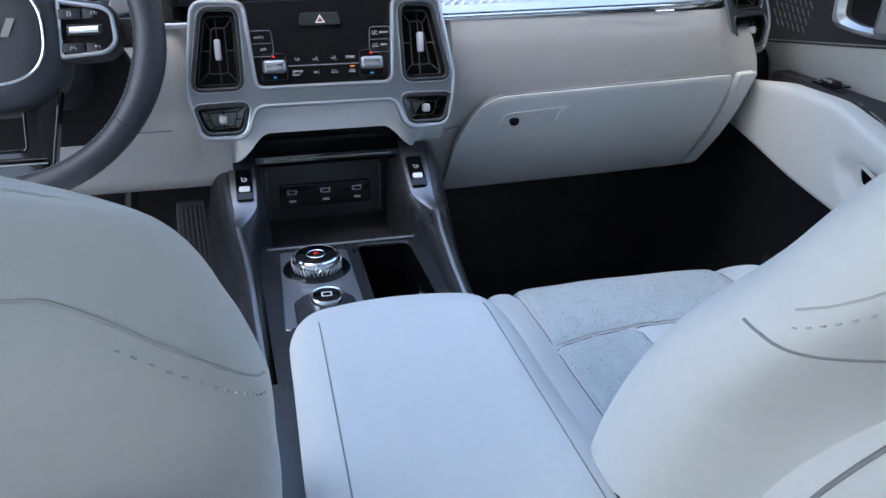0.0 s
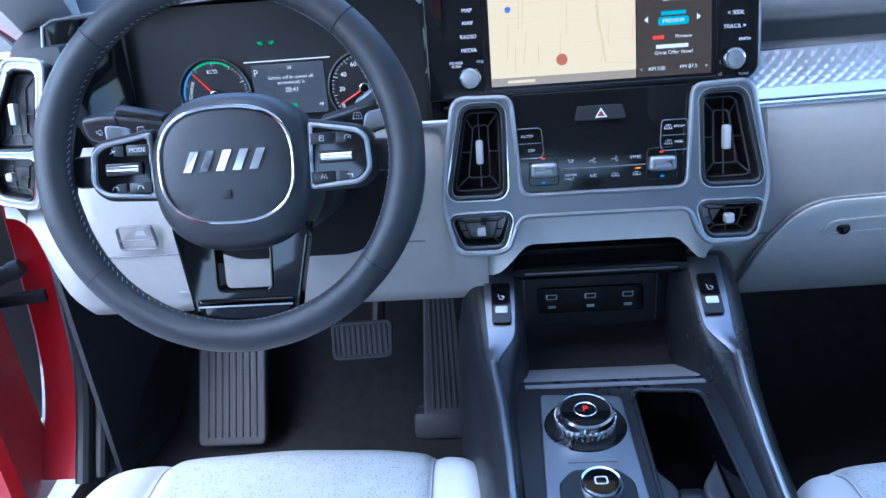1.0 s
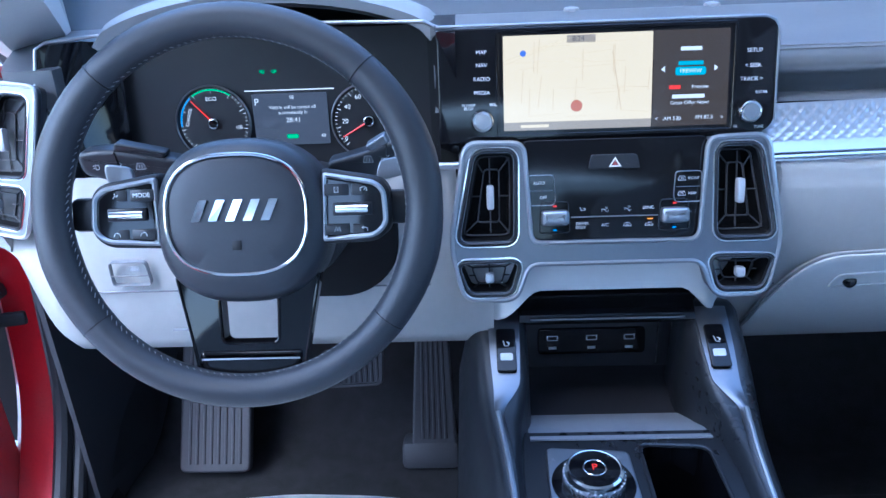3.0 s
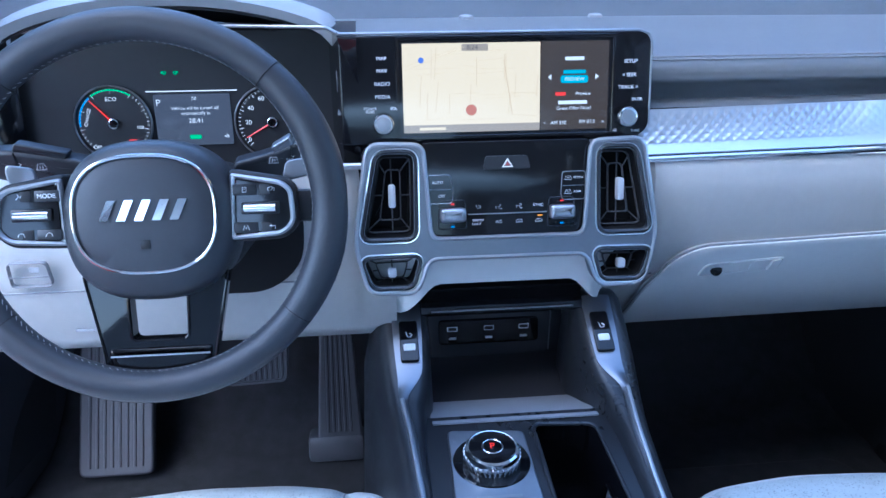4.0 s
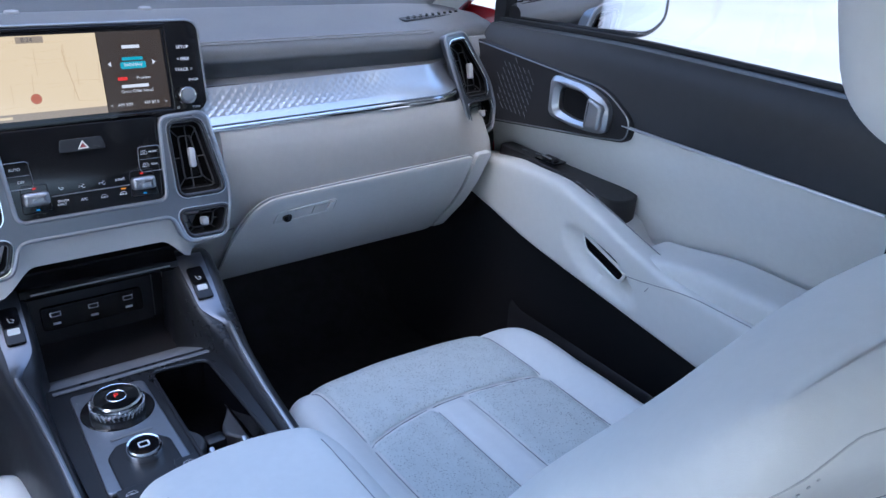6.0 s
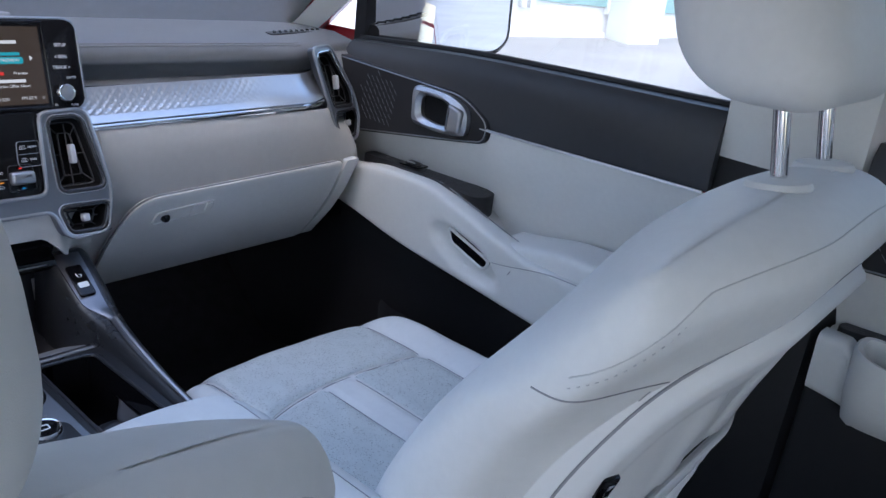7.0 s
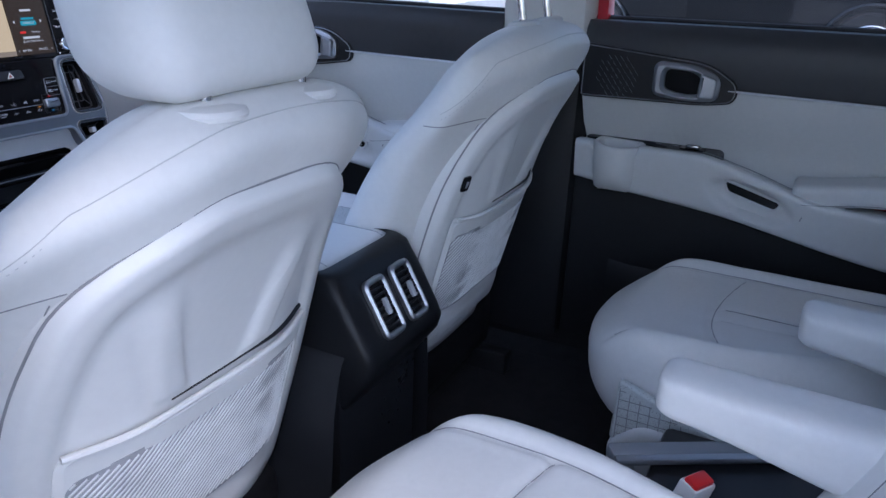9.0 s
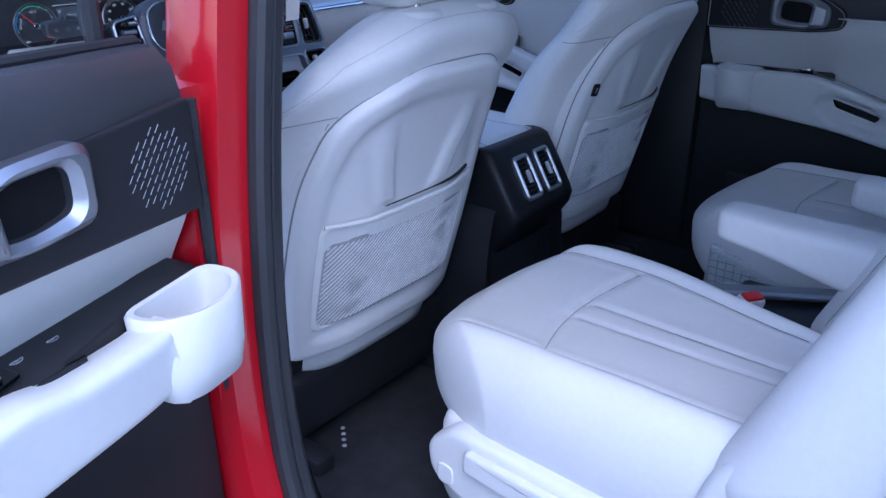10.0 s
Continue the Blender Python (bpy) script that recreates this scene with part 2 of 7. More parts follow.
def thin_glass(name, tint, rough=0.0):
    m = bpy.data.materials.new(name)
    m.use_nodes = True
    t = m.node_tree
    t.nodes.remove(t.nodes["Principled BSDF"])
    clear = t.nodes.new("ShaderNodeBsdfTransparent")
    clear.inputs[0].default_value = (*tint, 1)
    gloss = t.nodes.new("ShaderNodeBsdfGlossy")
    gloss.inputs["Roughness"].default_value = rough
    fr = t.nodes.new("ShaderNodeFresnel")
    fr.inputs[0].default_value = 1.45
    mx = t.nodes.new("ShaderNodeMixShader")
    t.links.new(fr.outputs[0], mx.inputs[0])
    t.links.new(clear.outputs[0], mx.inputs[1])
    t.links.new(gloss.outputs[0], mx.inputs[2])
    t.links.new(mx.outputs[0], t.nodes["Material Output"].inputs[0])
    return m


CREAM = material("cream leather", (0.66, 0.655, 0.635), 0.52, vary=0.05, vscale=5, bump=0.20, bscale=1200, kind="grain", rvary=0.05)
CREAM_PLAIN = material("cream moulded plastic", (0.66, 0.655, 0.635), 0.5, vary=0.04, vscale=4, bump=0.2, bscale=1400, rvary=0.05)
CREAM_PERF = material("cream perforated leather", (0.53, 0.555, 0.54), 0.55, vary=0.06, vscale=60, bump=0.8, bscale=620, kind="grain")
def perforate(m, scale, dark):
    """Small dark holes over a leather material."""
    t = m.node_tree
    b = t.nodes["Principled BSDF"]
    old = b.inputs["Base Color"].links[0].from_socket
    vo = t.nodes.new("ShaderNodeTexVoronoi")
    vo.inputs["Scale"].default_value = scale
    vo.inputs["Randomness"].default_value = 0.75
    co = t.nodes.new("ShaderNodeTexCoord")
    t.links.new(co.outputs["Object"], vo.inputs["Vector"])
    mr = t.nodes.new("ShaderNodeMapRange")
    mr.inputs[1].default_value, mr.inputs[2].default_value = 0.18, 0.34
    mr.inputs[3].default_value, mr.inputs[4].default_value = dark, 1.0
    t.links.new(vo.outputs["Distance"], mr.inputs[0])
    mul = t.nodes.new("ShaderNodeVectorMath")
    mul.operation = 'SCALE'
    # angular cells of plainer leather between the punched fields
    cells = t.nodes.new("ShaderNodeTexVoronoi")
    cells.feature = 'DISTANCE_TO_EDGE'
    cells.inputs["Scale"].default_value = scale / 4
    t.links.new(co.outputs["Object"], cells.inputs["Vector"])
    edge = t.nodes.new("ShaderNodeMapRange")
    edge.inputs[1].default_value, edge.inputs[2].default_value = 0.03, 0.12
    edge.inputs[3].default_value, edge.inputs[4].default_value = 0.25, 1.0
    t.links.new(cells.outputs["Distance"], edge.inputs[0])
    mixed = t.nodes.new("ShaderNodeMix")
    mixed.inputs[2].default_value = 1.0
    t.links.new(edge.outputs[0], mixed.inputs[0])
    t.links.new(mr.outputs[0], mixed.inputs[3])
    t.links.new(old, mul.inputs[0])
    t.links.new(mixed.outputs[0], mul.inputs["Scale"])
    t.links.new(mul.outputs[0], b.inputs["Base Color"])


perforate(CREAM_PERF, 330, 0.42)
SHELL = material("cream seat back shell", (0.65, 0.645, 0.63), 0.45, vary=0.04, vscale=4, bump=0.15, bscale=1400, rvary=0.05)
SEAM = material("seam shadow thread", (0.24, 0.24, 0.25), 0.8)
SOFT_SEAM = material("pale seam fold", (0.50, 0.50, 0.49), 0.7)
THREAD = material("pale stitching thread", (0.5, 0.5, 0.5), 0.7)
BLACK = material("black grained plastic", (0.015, 0.015, 0.017), 0.42, spec=0.35, vary=0.2, vscale=4, bump=0.25, bscale=1100, kind="grain", rvary=0.08)
BLACK_SOFT = material("black soft-touch pad", (0.038, 0.039, 0.043), 0.40, spec=0.45, vary=0.15, vscale=3, bump=0.3, bscale=900, kind="grain", rvary=0.08)
PAD = material("dark grey dashboard pad", (0.24, 0.25, 0.265), 0.42, vary=0.08, vscale=3, bump=0.3, bscale=1000, kind="grain", rvary=0.06)
WHEEL_LEATHER = material("dark grey wheel leather", (0.03, 0.032, 0.038), 0.38, vary=0.12, vscale=12, bump=0.35, bscale=1100, kind="grain", rvary=0.06)
# near black for hollows; also carries the shade of gaps as flat colour
DEEP = material("matt black recess and gap shade", (0.006, 0.006, 0.007), 0.7, spec=0.2)
TRAY = material("black tray lining", (0.022, 0.022, 0.026), 0.42, spec=0.5, vary=0.15, vscale=12, bump=0.1, bscale=900)
# base raised well above TRAY to hold the windscreen's light on the slope
RAMP = material("satin tray edge lightened for reflection", (0.22, 0.23, 0.25), 0.36, vary=0.1, vscale=6, bump=0.15, bscale=1300)
PLATE = material("grey satin switch plate", (0.30, 0.31, 0.33), 0.42, 1.0, vary=0.05, vscale=10)
RAIL = material("satin grip metal", (0.22, 0.225, 0.245), 0.36, 1.0, vary=0.05, vscale=10, rvary=0.05)
PIANO = material("piano black gloss", (0.004, 0.004, 0.005), 0.06, coat=0.0, spec=0.35, rvary=0.02, vscale=3)
SATIN = material("satin silver trim", (0.43, 0.44, 0.46), 0.40, 1.0, vary=0.05, vscale=8, rvary=0.06, bump=0.05, bscale=2000)
BEZEL = material("brushed silver vent frame", (0.25, 0.26, 0.285), 0.36, 1.0, vary=0.06, vscale=8, rvary=0.06, bump=0.05, bscale=2000)
DECOR = material("pale satin decor metal", (0.53, 0.54, 0.56), 0.36, 1.0, vary=0.05, vscale=8, rvary=0.06, bump=0.05, bscale=2000)
STRIP = material("bright trim metal", (0.85, 0.86, 0.88), 0.34, 1.0, rvary=0.05, vscale=10)
CHROME = material("bright chrome", (0.75, 0.76, 0.78), 0.12, 1.0, rvary=0.04, vscale=10)
TAB_SILVER = material("silver painted tab", (0.48, 0.49, 0.51), 0.34, 0.35, vary=0.04, vscale=30, rvary=0.05)
VENT_BAR = material("charcoal vent bar plastic", (0.06, 0.06, 0.064), 0.45, vary=0.1, vscale=20, rvary=0.06)
STEEL = material("grey metal", (0.35, 0.35, 0.36), 0.35, 1.0, vary=0.1)
CONSOLE = material("dark satin console plastic", (0.016, 0.017, 0.02), 0.34, spec=0.45, vary=0.12, vscale=4, bump=0.15, bscale=1300, rvary=0.08)
CARPET = material("black floor carpet", (0.012, 0.012, 0.014), 0.95, vary=0.5, vscale=40, bump=1.0, bscale=500)
MAT_CLOTH = material("black floor mat", (0.013, 0.013, 0.016), 0.95, vary=0.4, vscale=30, bump=1.0, bscale=380)
RUBBER = material("black rubber seal", (0.02, 0.021, 0.024), 0.5, vary=0.2, vscale=8, bump=0.1, bscale=300, rvary=0.1)
RED = material("red metallic car paint", (0.42, 0.004, 0.012), 0.30, coat=1.0, vary=0.06, vscale=300, rvary=0.03)
WHITE_INK = material("white printed marking", (0.75, 0.76, 0.78), 0.5)
GREY_INK = material("grey printed marking", (0.35, 0.36, 0.38), 0.5)
EMBOSS = material("near-black lettering, joints and pocket shade", (0.005, 0.005, 0.006), 0.5)
PEDAL = material("dark grey pedal rubber", (0.035, 0.036, 0.042), 0.5, vary=0.2, vscale=10, bump=0.2, bscale=300, rvary=0.1)
GLASS = thin_glass("window glass", (0.93, 0.95, 0.95))
TINTED = thin_glass("privacy window glass", (0.45, 0.47, 0.48))
MIRROR = material("mirror glass", (0.85, 0.86, 0.87), 0.01, 1.0)
NET_BACK = material("grey cloth behind the net", (0.34, 0.34, 0.35), 0.8, vary=0.1, vscale=40, bump=0.6, bscale=700)
MESH_CLOTH = material("cream mesh pocket net", (0.58, 0.58, 0.575), 0.7, vary=0.1, vscale=40, bump=0.6, bscale=700)
TRIM_CLOTH = material("pale pillar trim", (0.72, 0.71, 0.68), 0.75, vary=0.04, vscale=8, bump=0.4, bscale=700)
CONCRETE = material("pale concrete", (0.35, 0.35, 0.345), 0.85, vary=0.12, vscale=0.7, bump=0.4, bscale=60)
WALL_WHITE = material("white painted wall", (0.78, 0.78, 0.77), 0.7, vary=0.04, vscale=0.8, bump=0.2, bscale=80)
CAR_BLACK = material("black car paint", (0.004, 0.005, 0.006), 0.10, coat=0.4, spec=0.4, rvary=0.02, vscale=2)
TYRE = material("tyre rubber", (0.02, 0.02, 0.021), 0.8, vary=0.2, vscale=20, bump=0.4, bscale=120)
ALLOY = material("silver alloy", (0.62, 0.63, 0.65), 0.28, 1.0, vary=0.05, vscale=10)
GLOW_MAP = glowing("lit map screen", (1.0, 0.77, 0.47), 1.0)
GLOW_DARK = glowing("lit dark screen", (0.055, 0.036, 0.024), 1.0)
GLOW_WHITE = glowing("lit white symbols", (0.9, 0.92, 0.95), 1.0)
GLOW_GREY = glowing("lit grey lines", (0.42, 0.33, 0.24), 1.0)
GLOW_RED = glowing("lit red marks", (1.0, 0.04, 0.03), 1.0)
HAZARD_RED = glowing("dim red hazard mark", (0.30, 0.03, 0.04), 1.0)
GLOW_GREEN = glowing("lit green marks", (0.02, 0.8, 0.25), 0.8)
GLOW_BLUE = glowing("lit blue marks", (0.03, 0.35, 0.8), 0.8)
GLOW_TEAL = glowing("lit teal label", (0.02, 0.45, 0.55), 1.0)
GLOW_AMBER = glowing("lit amber mark", (1.0, 0.35, 0.03), 1.2)
BUCKLE_RED = material("red buckle button", (0.6, 0.02, 0.02), 0.4)
TAG_GREEN = material("green tag", (0.03, 0.35, 0.12), 0.5)

# ---- the car's floor, pillars, roof and glass ----
def poly_along(section, x0, x1, bm=None):
    """A strip with an open (y, z) section, carried along x."""
    return loft([[Vector((x0, y, z)) for y, z in section], [Vector((x1, y, z)) for y, z in section]], closed=False, bm=bm)


def floor_height(y):
    if y > 1.38:
        return 0.43 + min(1.0, (y - 1.38) / 0.30) ** 1.3 * 0.40
    return 0.43


bm = sheet(lambda u, v: Vector((-0.80 + 1.60 * u, -1.6 + 3.3 * v, floor_height(-1.6 + 3.3 * v) + 0.004 * noise.noise(Vector((u * 9, v * 18, 0))))), 40, 80, 0.012)
tagged(part("floor", bm, CARPET), "black carpeted cabin floor", "floor", kind="structure")

# tunnel under the console
bm = loft([[Vector((x, y, z)) for x, z in ((-0.15, 0.42), (-0.12, 0.55), (-0.07, 0.60), (0.07, 0.60), (0.12, 0.55), (0.15, 0.42))] for y in (0.30, 0.6, 1.0, 1.5)], closed=False)
tagged(part("tunnel", bm, CARPET), "black carpet over the centre tunnel", "trim", kind="structure")

# side kick panels and sills
for s, nm in ((-1, "sill_left"), (1, "sill_right")):
    prof = [(0.74, 0.43), (0.755, 0.475), (0.79, 0.485), (0.83, 0.48), (0.84, 0.44)]
    bm = loft([[Vector((s * x, y, z)) for x, z in prof] for y in (-0.55, 0.0, 0.55, 1.25)], closed=False)
    bmesh.ops.solidify(bm, geom=bm.faces[:], thickness=0.004)
    tagged(part(nm, bm, BLACK), "black plastic door sill trim", "trim", kind="structure")
for s, nm in ((-1, "kick_panel_left"), (1, "kick_panel_right")):
    bm = sheet(lambda u, v: Vector((s * (0.765 - 0.07 * u * u), (1.20 if s < 0 else 1.10) + (0.42 if s < 0 else 0.52) * u, 0.44 + 0.50 * v)), 12, 6, 0.008)
    tagged(part(nm, bm, PEDAL if s < 0 else BLACK), "black plastic kick panel beside the footwell", "trim", kind="structure")

# left body side: red jambs with rubber seals
def jamb(name, pts, seal_off, width, depth):
    """A painted pillar along a line of points with a seal on its inner edge."""
    line = lin(pts, 26)
    th = thing(name, "red painted door jamb with black rubber seal", "pillar", kind="structure")
    loops = []
    for p in line:
        loops.append([p + Vector(d) for d in ((0, -width / 2, 0), (-depth * 0.8, -width / 2, 0), (-depth, -width * 0.3, 0), (-depth, width * 0.3, 0), (-depth * 0.8, width / 2, 0), (0, width / 2, 0))])
    part("jamb", loft(loops), RED, th)
    for off, r in seal_off:
        part("door_seal", tube([p + Vector(off) for p in line], r, 10, squash=1.0), RUBBER, th, "black rubber door seal")
    return th


b_line = [(-0.672, 0.184, 1.62), (-0.722, 0.184, 1.35), (-0.766, 0.184, 1.05), (-0.782, 0.178, 0.80), (-0.787, 0.14, 0.62), (-0.787, 0.04, 0.505)]
pillar_b = jamb("pillar_b_left", b_line, [((0.010, -0.052, 0), 0.013), ((0.031, -0.043, 0), 0.013)], 0.088, 0.047)
part("door_check", rbox((0.024, 0.030, 0.034), 0.006, pose(-0.832, 0.152, 0.885)), BLACK, pillar_b, "black door check")
a_line = [(-0.785, 1.30, 1.16), (-0.812, 1.33, 0.98), (-0.830, 1.34, 0.80), (-0.830, 1.31, 0.64), (-0.825, 1.22, 0.50)]
jamb("pillar_a_left", a_line, [((0.018, -0.05, 0), 0.014), ((0.040, -0.035, 0), 0.011)], 0.08, 0.07)
# black sheet stands in for the shade between open door and jamb
tagged(part("hinge_recess_left", sheet(lambda u, v: Vector((-0.875 - 0.125 * u, 1.325 + 0.04 * u, 0.50 + 0.66 * v)), 3, 6, 0.01), DEEP), "black sheet painting the shaded gap between door hinge and jamb", "trim", kind="structure")
# trim behind the seals
bm = loft([[p + Vector(d) for d in ((0.045, -0.04, 0), (0.075, 0.0, 0), (0.085, 0.10, 0), (0.05, 0.16, 0))] for p in lin(b_line, 18)], closed=False)
bmesh.ops.solidify(bm, geom=bm.faces[:], thickness=0.004)
tagged(part("pillar_trim_left_lower", bm, BLACK), "black lower trim of the door pillar", "trim", kind="structure")
bm = loft([[p + Vector(d) for d in ((0.044, -0.050, 0), (0.066, -0.046, 0), (0.080, 0.0, 0), (0.075, 0.10, 0))] for p in lin([b_line[0], b_line[1], (-0.742, 0.184, 1.222)], 12)], closed=False)
bmesh.ops.solidify(bm, geom=bm.faces[:], thickness=0.006)
tagged(part("pillar_trim_left_upper", bm, TRIM_CLOTH), "pale upper trim of the door pillar", "trim", kind="structure")
bm = loft([[p + Vector(d) for d in ((0.03, -0.045, 0), (0.055, -0.02, 0), (0.075, 0.04, 0), (0.10, 0.16, 0))] for p in lin(a_line, 18)], closed=False)
bmesh.ops.solidify(bm, geom=bm.faces[:], thickness=0.004)
tagged(part("pillar_trim_front_left", bm, BLACK_SOFT), "dark grey trim beside the footwell", "trim", kind="structure")

# right pillar between the doors
bm = loft([[Vector((x, y, z)) for x, y in ((0.80, 0.42), (0.745, 0.40), (0.735, 0.34), (0.735, 0.27), (0.75, 0.22), (0.80, 0.20))] for z in (0.46, 0.6, 0.9, 1.15)], closed=False)
tagged(part("pillar_trim_right_lower", bm, BLACK), "black lower trim of the door pillar", "trim", kind="structure")
bm = loft([[Vector((x - 0.10 * t, y, z)) for x, y in ((0.80, 0.42), (0.745, 0.40), (0.735, 0.34), (0.735, 0.27), (0.75, 0.22), (0.80, 0.20))] for z, t in ((1.15, 0), (1.3, 0.15), (1.5, 0.7), (1.62, 1.2))], closed=False)
tagged(part("pillar_trim_right_upper", bm, TRIM_CLOTH), "pale upper trim of the door pillar", "trim", kind="structure")
bm = loft([[Vector((x - 0.10 * t, y, z)) for x, y in ((0.775, 0.200), (0.775, 0.178), (0.80, 0.172), (0.80, 0.200))] for z, t in ((1.20, 0), (1.35, 0.25), (1.5, 0.7), (1.62, 1.2))])
tagged(part("door_frame_right", bm, RED), "red painted window frame edge", "trim", kind="structure")

# windscreen pillars, windscreen, roof
for s, nm in ((-1, "pillar_trim_windscreen_left"), (1, "pillar_trim_windscreen_right")):
    inn = 0.06 if s < 0 else 0.0
    pts = lin([(s * (0.83 - inn * 0.4), 1.44, 1.20 - inn * 0.4), (s * (0.735 - inn), 1.10, 1.385 - inn), (s * 0.62, 0.75, 1.55), (s * 0.58, 0.60, 1.62)], 14)
    bm = loft([[p + Vector((s * a, b, c)) for a, b, c in ((-0.06, 0.03, 0.03), (-0.07, -0.01, -0.02), (-0.02, -0.05, -0.04), (0.035, -0.03, -0.02), (0.045, 0.03, 0.04))] for p in pts])
    tagged(part(nm, bm, TRIM_CLOTH), "pale grey windscreen pillar trim", "trim", kind="structure")
    pts = lin([(s * 0.83, 1.44, 1.16), (s * 0.77, 1.10, 1.39), (s * 0.67, 0.75, 1.585)], 14)
    if s < 0:
        tagged(part("pillar_seal_left", tube([p + Vector((0.020, -0.03, 0.0)) for p in pts[:9]], 0.028, 10), RUBBER), "black rubber seal along the windscreen pillar", "trim", kind="structure")
        grille = bmesh.new()
        for i in range(-4, 5):
            for j in range(-2, 3):
                if (i / 4.6) ** 2 + (j / 2.6) ** 2 < 1:
                    lathe([(0, 0), (0.0014, 0), (0.0010, 0.0006), (0, 0.0006)], 6, Matrix.Translation((-0.688 + 0.0046 * i, 1.175 - 0.0046 * i + 0.004 * j, 1.262 + 0.0052 * j + 0.0025 * i)) @ Matrix.Rotation(radians(70), 4, 'X'), bm=grille)
        tagged(part("pillar_grille_left", grille, PEDAL), "small dotted loudspeaker grille in the windscreen pillar", "trim", kind="structure")
    pts = lin([(s * 0.83, 1.44, 1.16), (s * 0.77, 1.10, 1.39), (s * 0.67, 0.75, 1.585)], 14)
    part_ob = part(nm.replace("trim", "outer"), tube(pts, 0.03, 8), RED)
    tagged(part_ob, "red painted windscreen pillar", "pillar", kind="structure")


def screen_at(u, v):
    x = -0.78 + 1.56 * u
    k = 1 - 0.18 * v
    return Vector((x * k, 1.62 - 0.92 * v - 0.12 * (x / 0.78) ** 2, 1.13 + 0.50 * v))


ob = part("windscreen", sheet(screen_at, 16, 8), GLASS)
ob.visible_shadow = False
tagged(ob, "clear curved windscreen above the dashboard", "window", kind="structure")
bm = sheet(lambda u, v: Vector((-0.73 + 1.46 * u, 0.72 - 2.4 * v, 1.66 - 0.07 * (2 * u - 1) ** 2)), 12, 10, 0.03)
tagged(part("roof", bm, TRIM_CLOTH), "pale cloth headliner under the roof", "ceiling", kind="structure")

# right side glass
def side_glass(name, y0, y1, mat, label):
    o = part(name, sheet(lambda u, v: Vector((0.80 - 0.14 * v * v, y0 + (y1 - y0) * u, 1.195 + 0.42 * v)), 8, 6), mat)
    o.visible_shadow = False
    return tagged(o, label, "window", kind="structure")


side_glass("window_1", 0.42, 1.16, GLASS, "clear side window above the front door")
side_glass("window_2", -0.75, 0.16, TINTED, "tinted side window above the rear door")
# corner post of the front side window
bm = loft([[Vector((x, y, z)) for x, y in ((0.785, 1.175), (0.785, 1.205), (0.81, 1.205), (0.81, 1.175))] for z in (1.18, 1.33)])
tagged(part("window_post_right", bm, BLACK), "black upright post of the quarter window", "trim", kind="structure")

# outer skins of the right side and the bonnet
bm = sheet(lambda u, v: Vector((0.86 + 0.06 * math.sin(math.pi * min(1, v * 1.2)) - 0.02, -1.6 + 3.0 * u, 0.42 + 0.78 * v)), 24, 10, 0.004)
tagged(part("body_side_right", bm, RED), "red painted body side", "car body", kind="structure")
bm = sheet(lambda u, v: Vector((-0.86 + 1.72 * u, 1.55 + 0.85 * v, 1.12 - 0.16 * v * v - 0.05 * (2 * u - 1) ** 2)), 16, 10, 0.004)
tagged(part("bonnet", bm, RED), "red painted bonnet ahead of the windscreen", "car body", kind="structure")
bm = sheet(lambda u, v: Vector((-0.84 + 1.68 * u, 1.70, 0.30 + 0.80 * v)), 6, 6, 0.02)
tagged(part("firewall", bm, CARPET), "black firewall behind the dashboard", "wall", kind="structure")
bm = sheet(lambda u, v: Vector((-0.80 + 1.60 * u, -1.70, 0.40 + 0.66 * v)), 6, 6, 0.02)
tagged(part("rear_wall", bm, TRIM_CLOTH), "pale lower trim of the tailgate", "wall", kind="structure")
ob = part("window_3", sheet(lambda u, v: Vector(((-0.74 + 1.48 * u) * (1 - 0.12 * v), -1.70 + 0.14 * v, 1.06 + 0.50 * v)), 8, 6), TINTED)
ob.visible_shadow = False
tagged(ob, "clear tailgate window at the rear of the cabin", "window", kind="structure")

# closed rear quarters with their fixed windows
for s, nm, wn in ((-1, "quarter_trim_left", "window_4"), (1, "quarter_trim_right", "window_5")):
    qput = lambda u, v, w: Vector((s * (0.80 - 0.10 * smooth01(((v - 0.44) / 1.18 - 0.6) / 0.4) - w), u, v))
    hole = rounded([(-1.52, 1.10), (-0.86, 1.10), (-0.90, 1.46), (-1.42, 1.46)], 0.05, 5)
    tagged(part(nm, plate(rounded([(-1.68, 0.44), (-0.70, 0.44), (-0.70, 1.62), (-1.68, 1.62)], 0.01, 2), [hole], qput, -0.03, 0.0), TRIM_CLOTH, smooth=0), "pale moulded trim of the rear quarter", "trim", kind="structure")
    ob = part(wn, sheet(lambda u, v: qput(-1.53 + 0.68 * u, 1.09 + 0.38 * v, -0.02), 6, 6), TINTED)
    ob.visible_shadow = False
    tagged(ob, "fixed rear quarter window", "window", kind="structure")

# ---- seats ----
def dip(d, w):
    return math.exp(-(d / w) ** 2)


def on_box(p, half, r):
    """The point p of a box pulled in to its rounded surface, as blob() does."""
    rv = [min(r, h) for h in half]
    c = Vector([max(-(half[a] - rv[a]), min(half[a] - rv[a], p[a])) for a in range(3)])
    d = Vector([(p[a] - c[a]) / rv[a] for a in range(3)])
    if d.length > 1e-6:
        d = d.normalized() * max(abs(v) for v in d)
        p = c + Vector([d[a] * rv[a] for a in range(3)])
    return Vector(p)


def stitched(pts, parent, r=0.0012, mat=None, name="seam"):
    return part(name, tube(pts, r * 0.65, 6), mat or SEAM, parent)


# cushion: local frame, x across, y ahead, z up
CW, CL, CH = 0.250, 0.285, 0.085


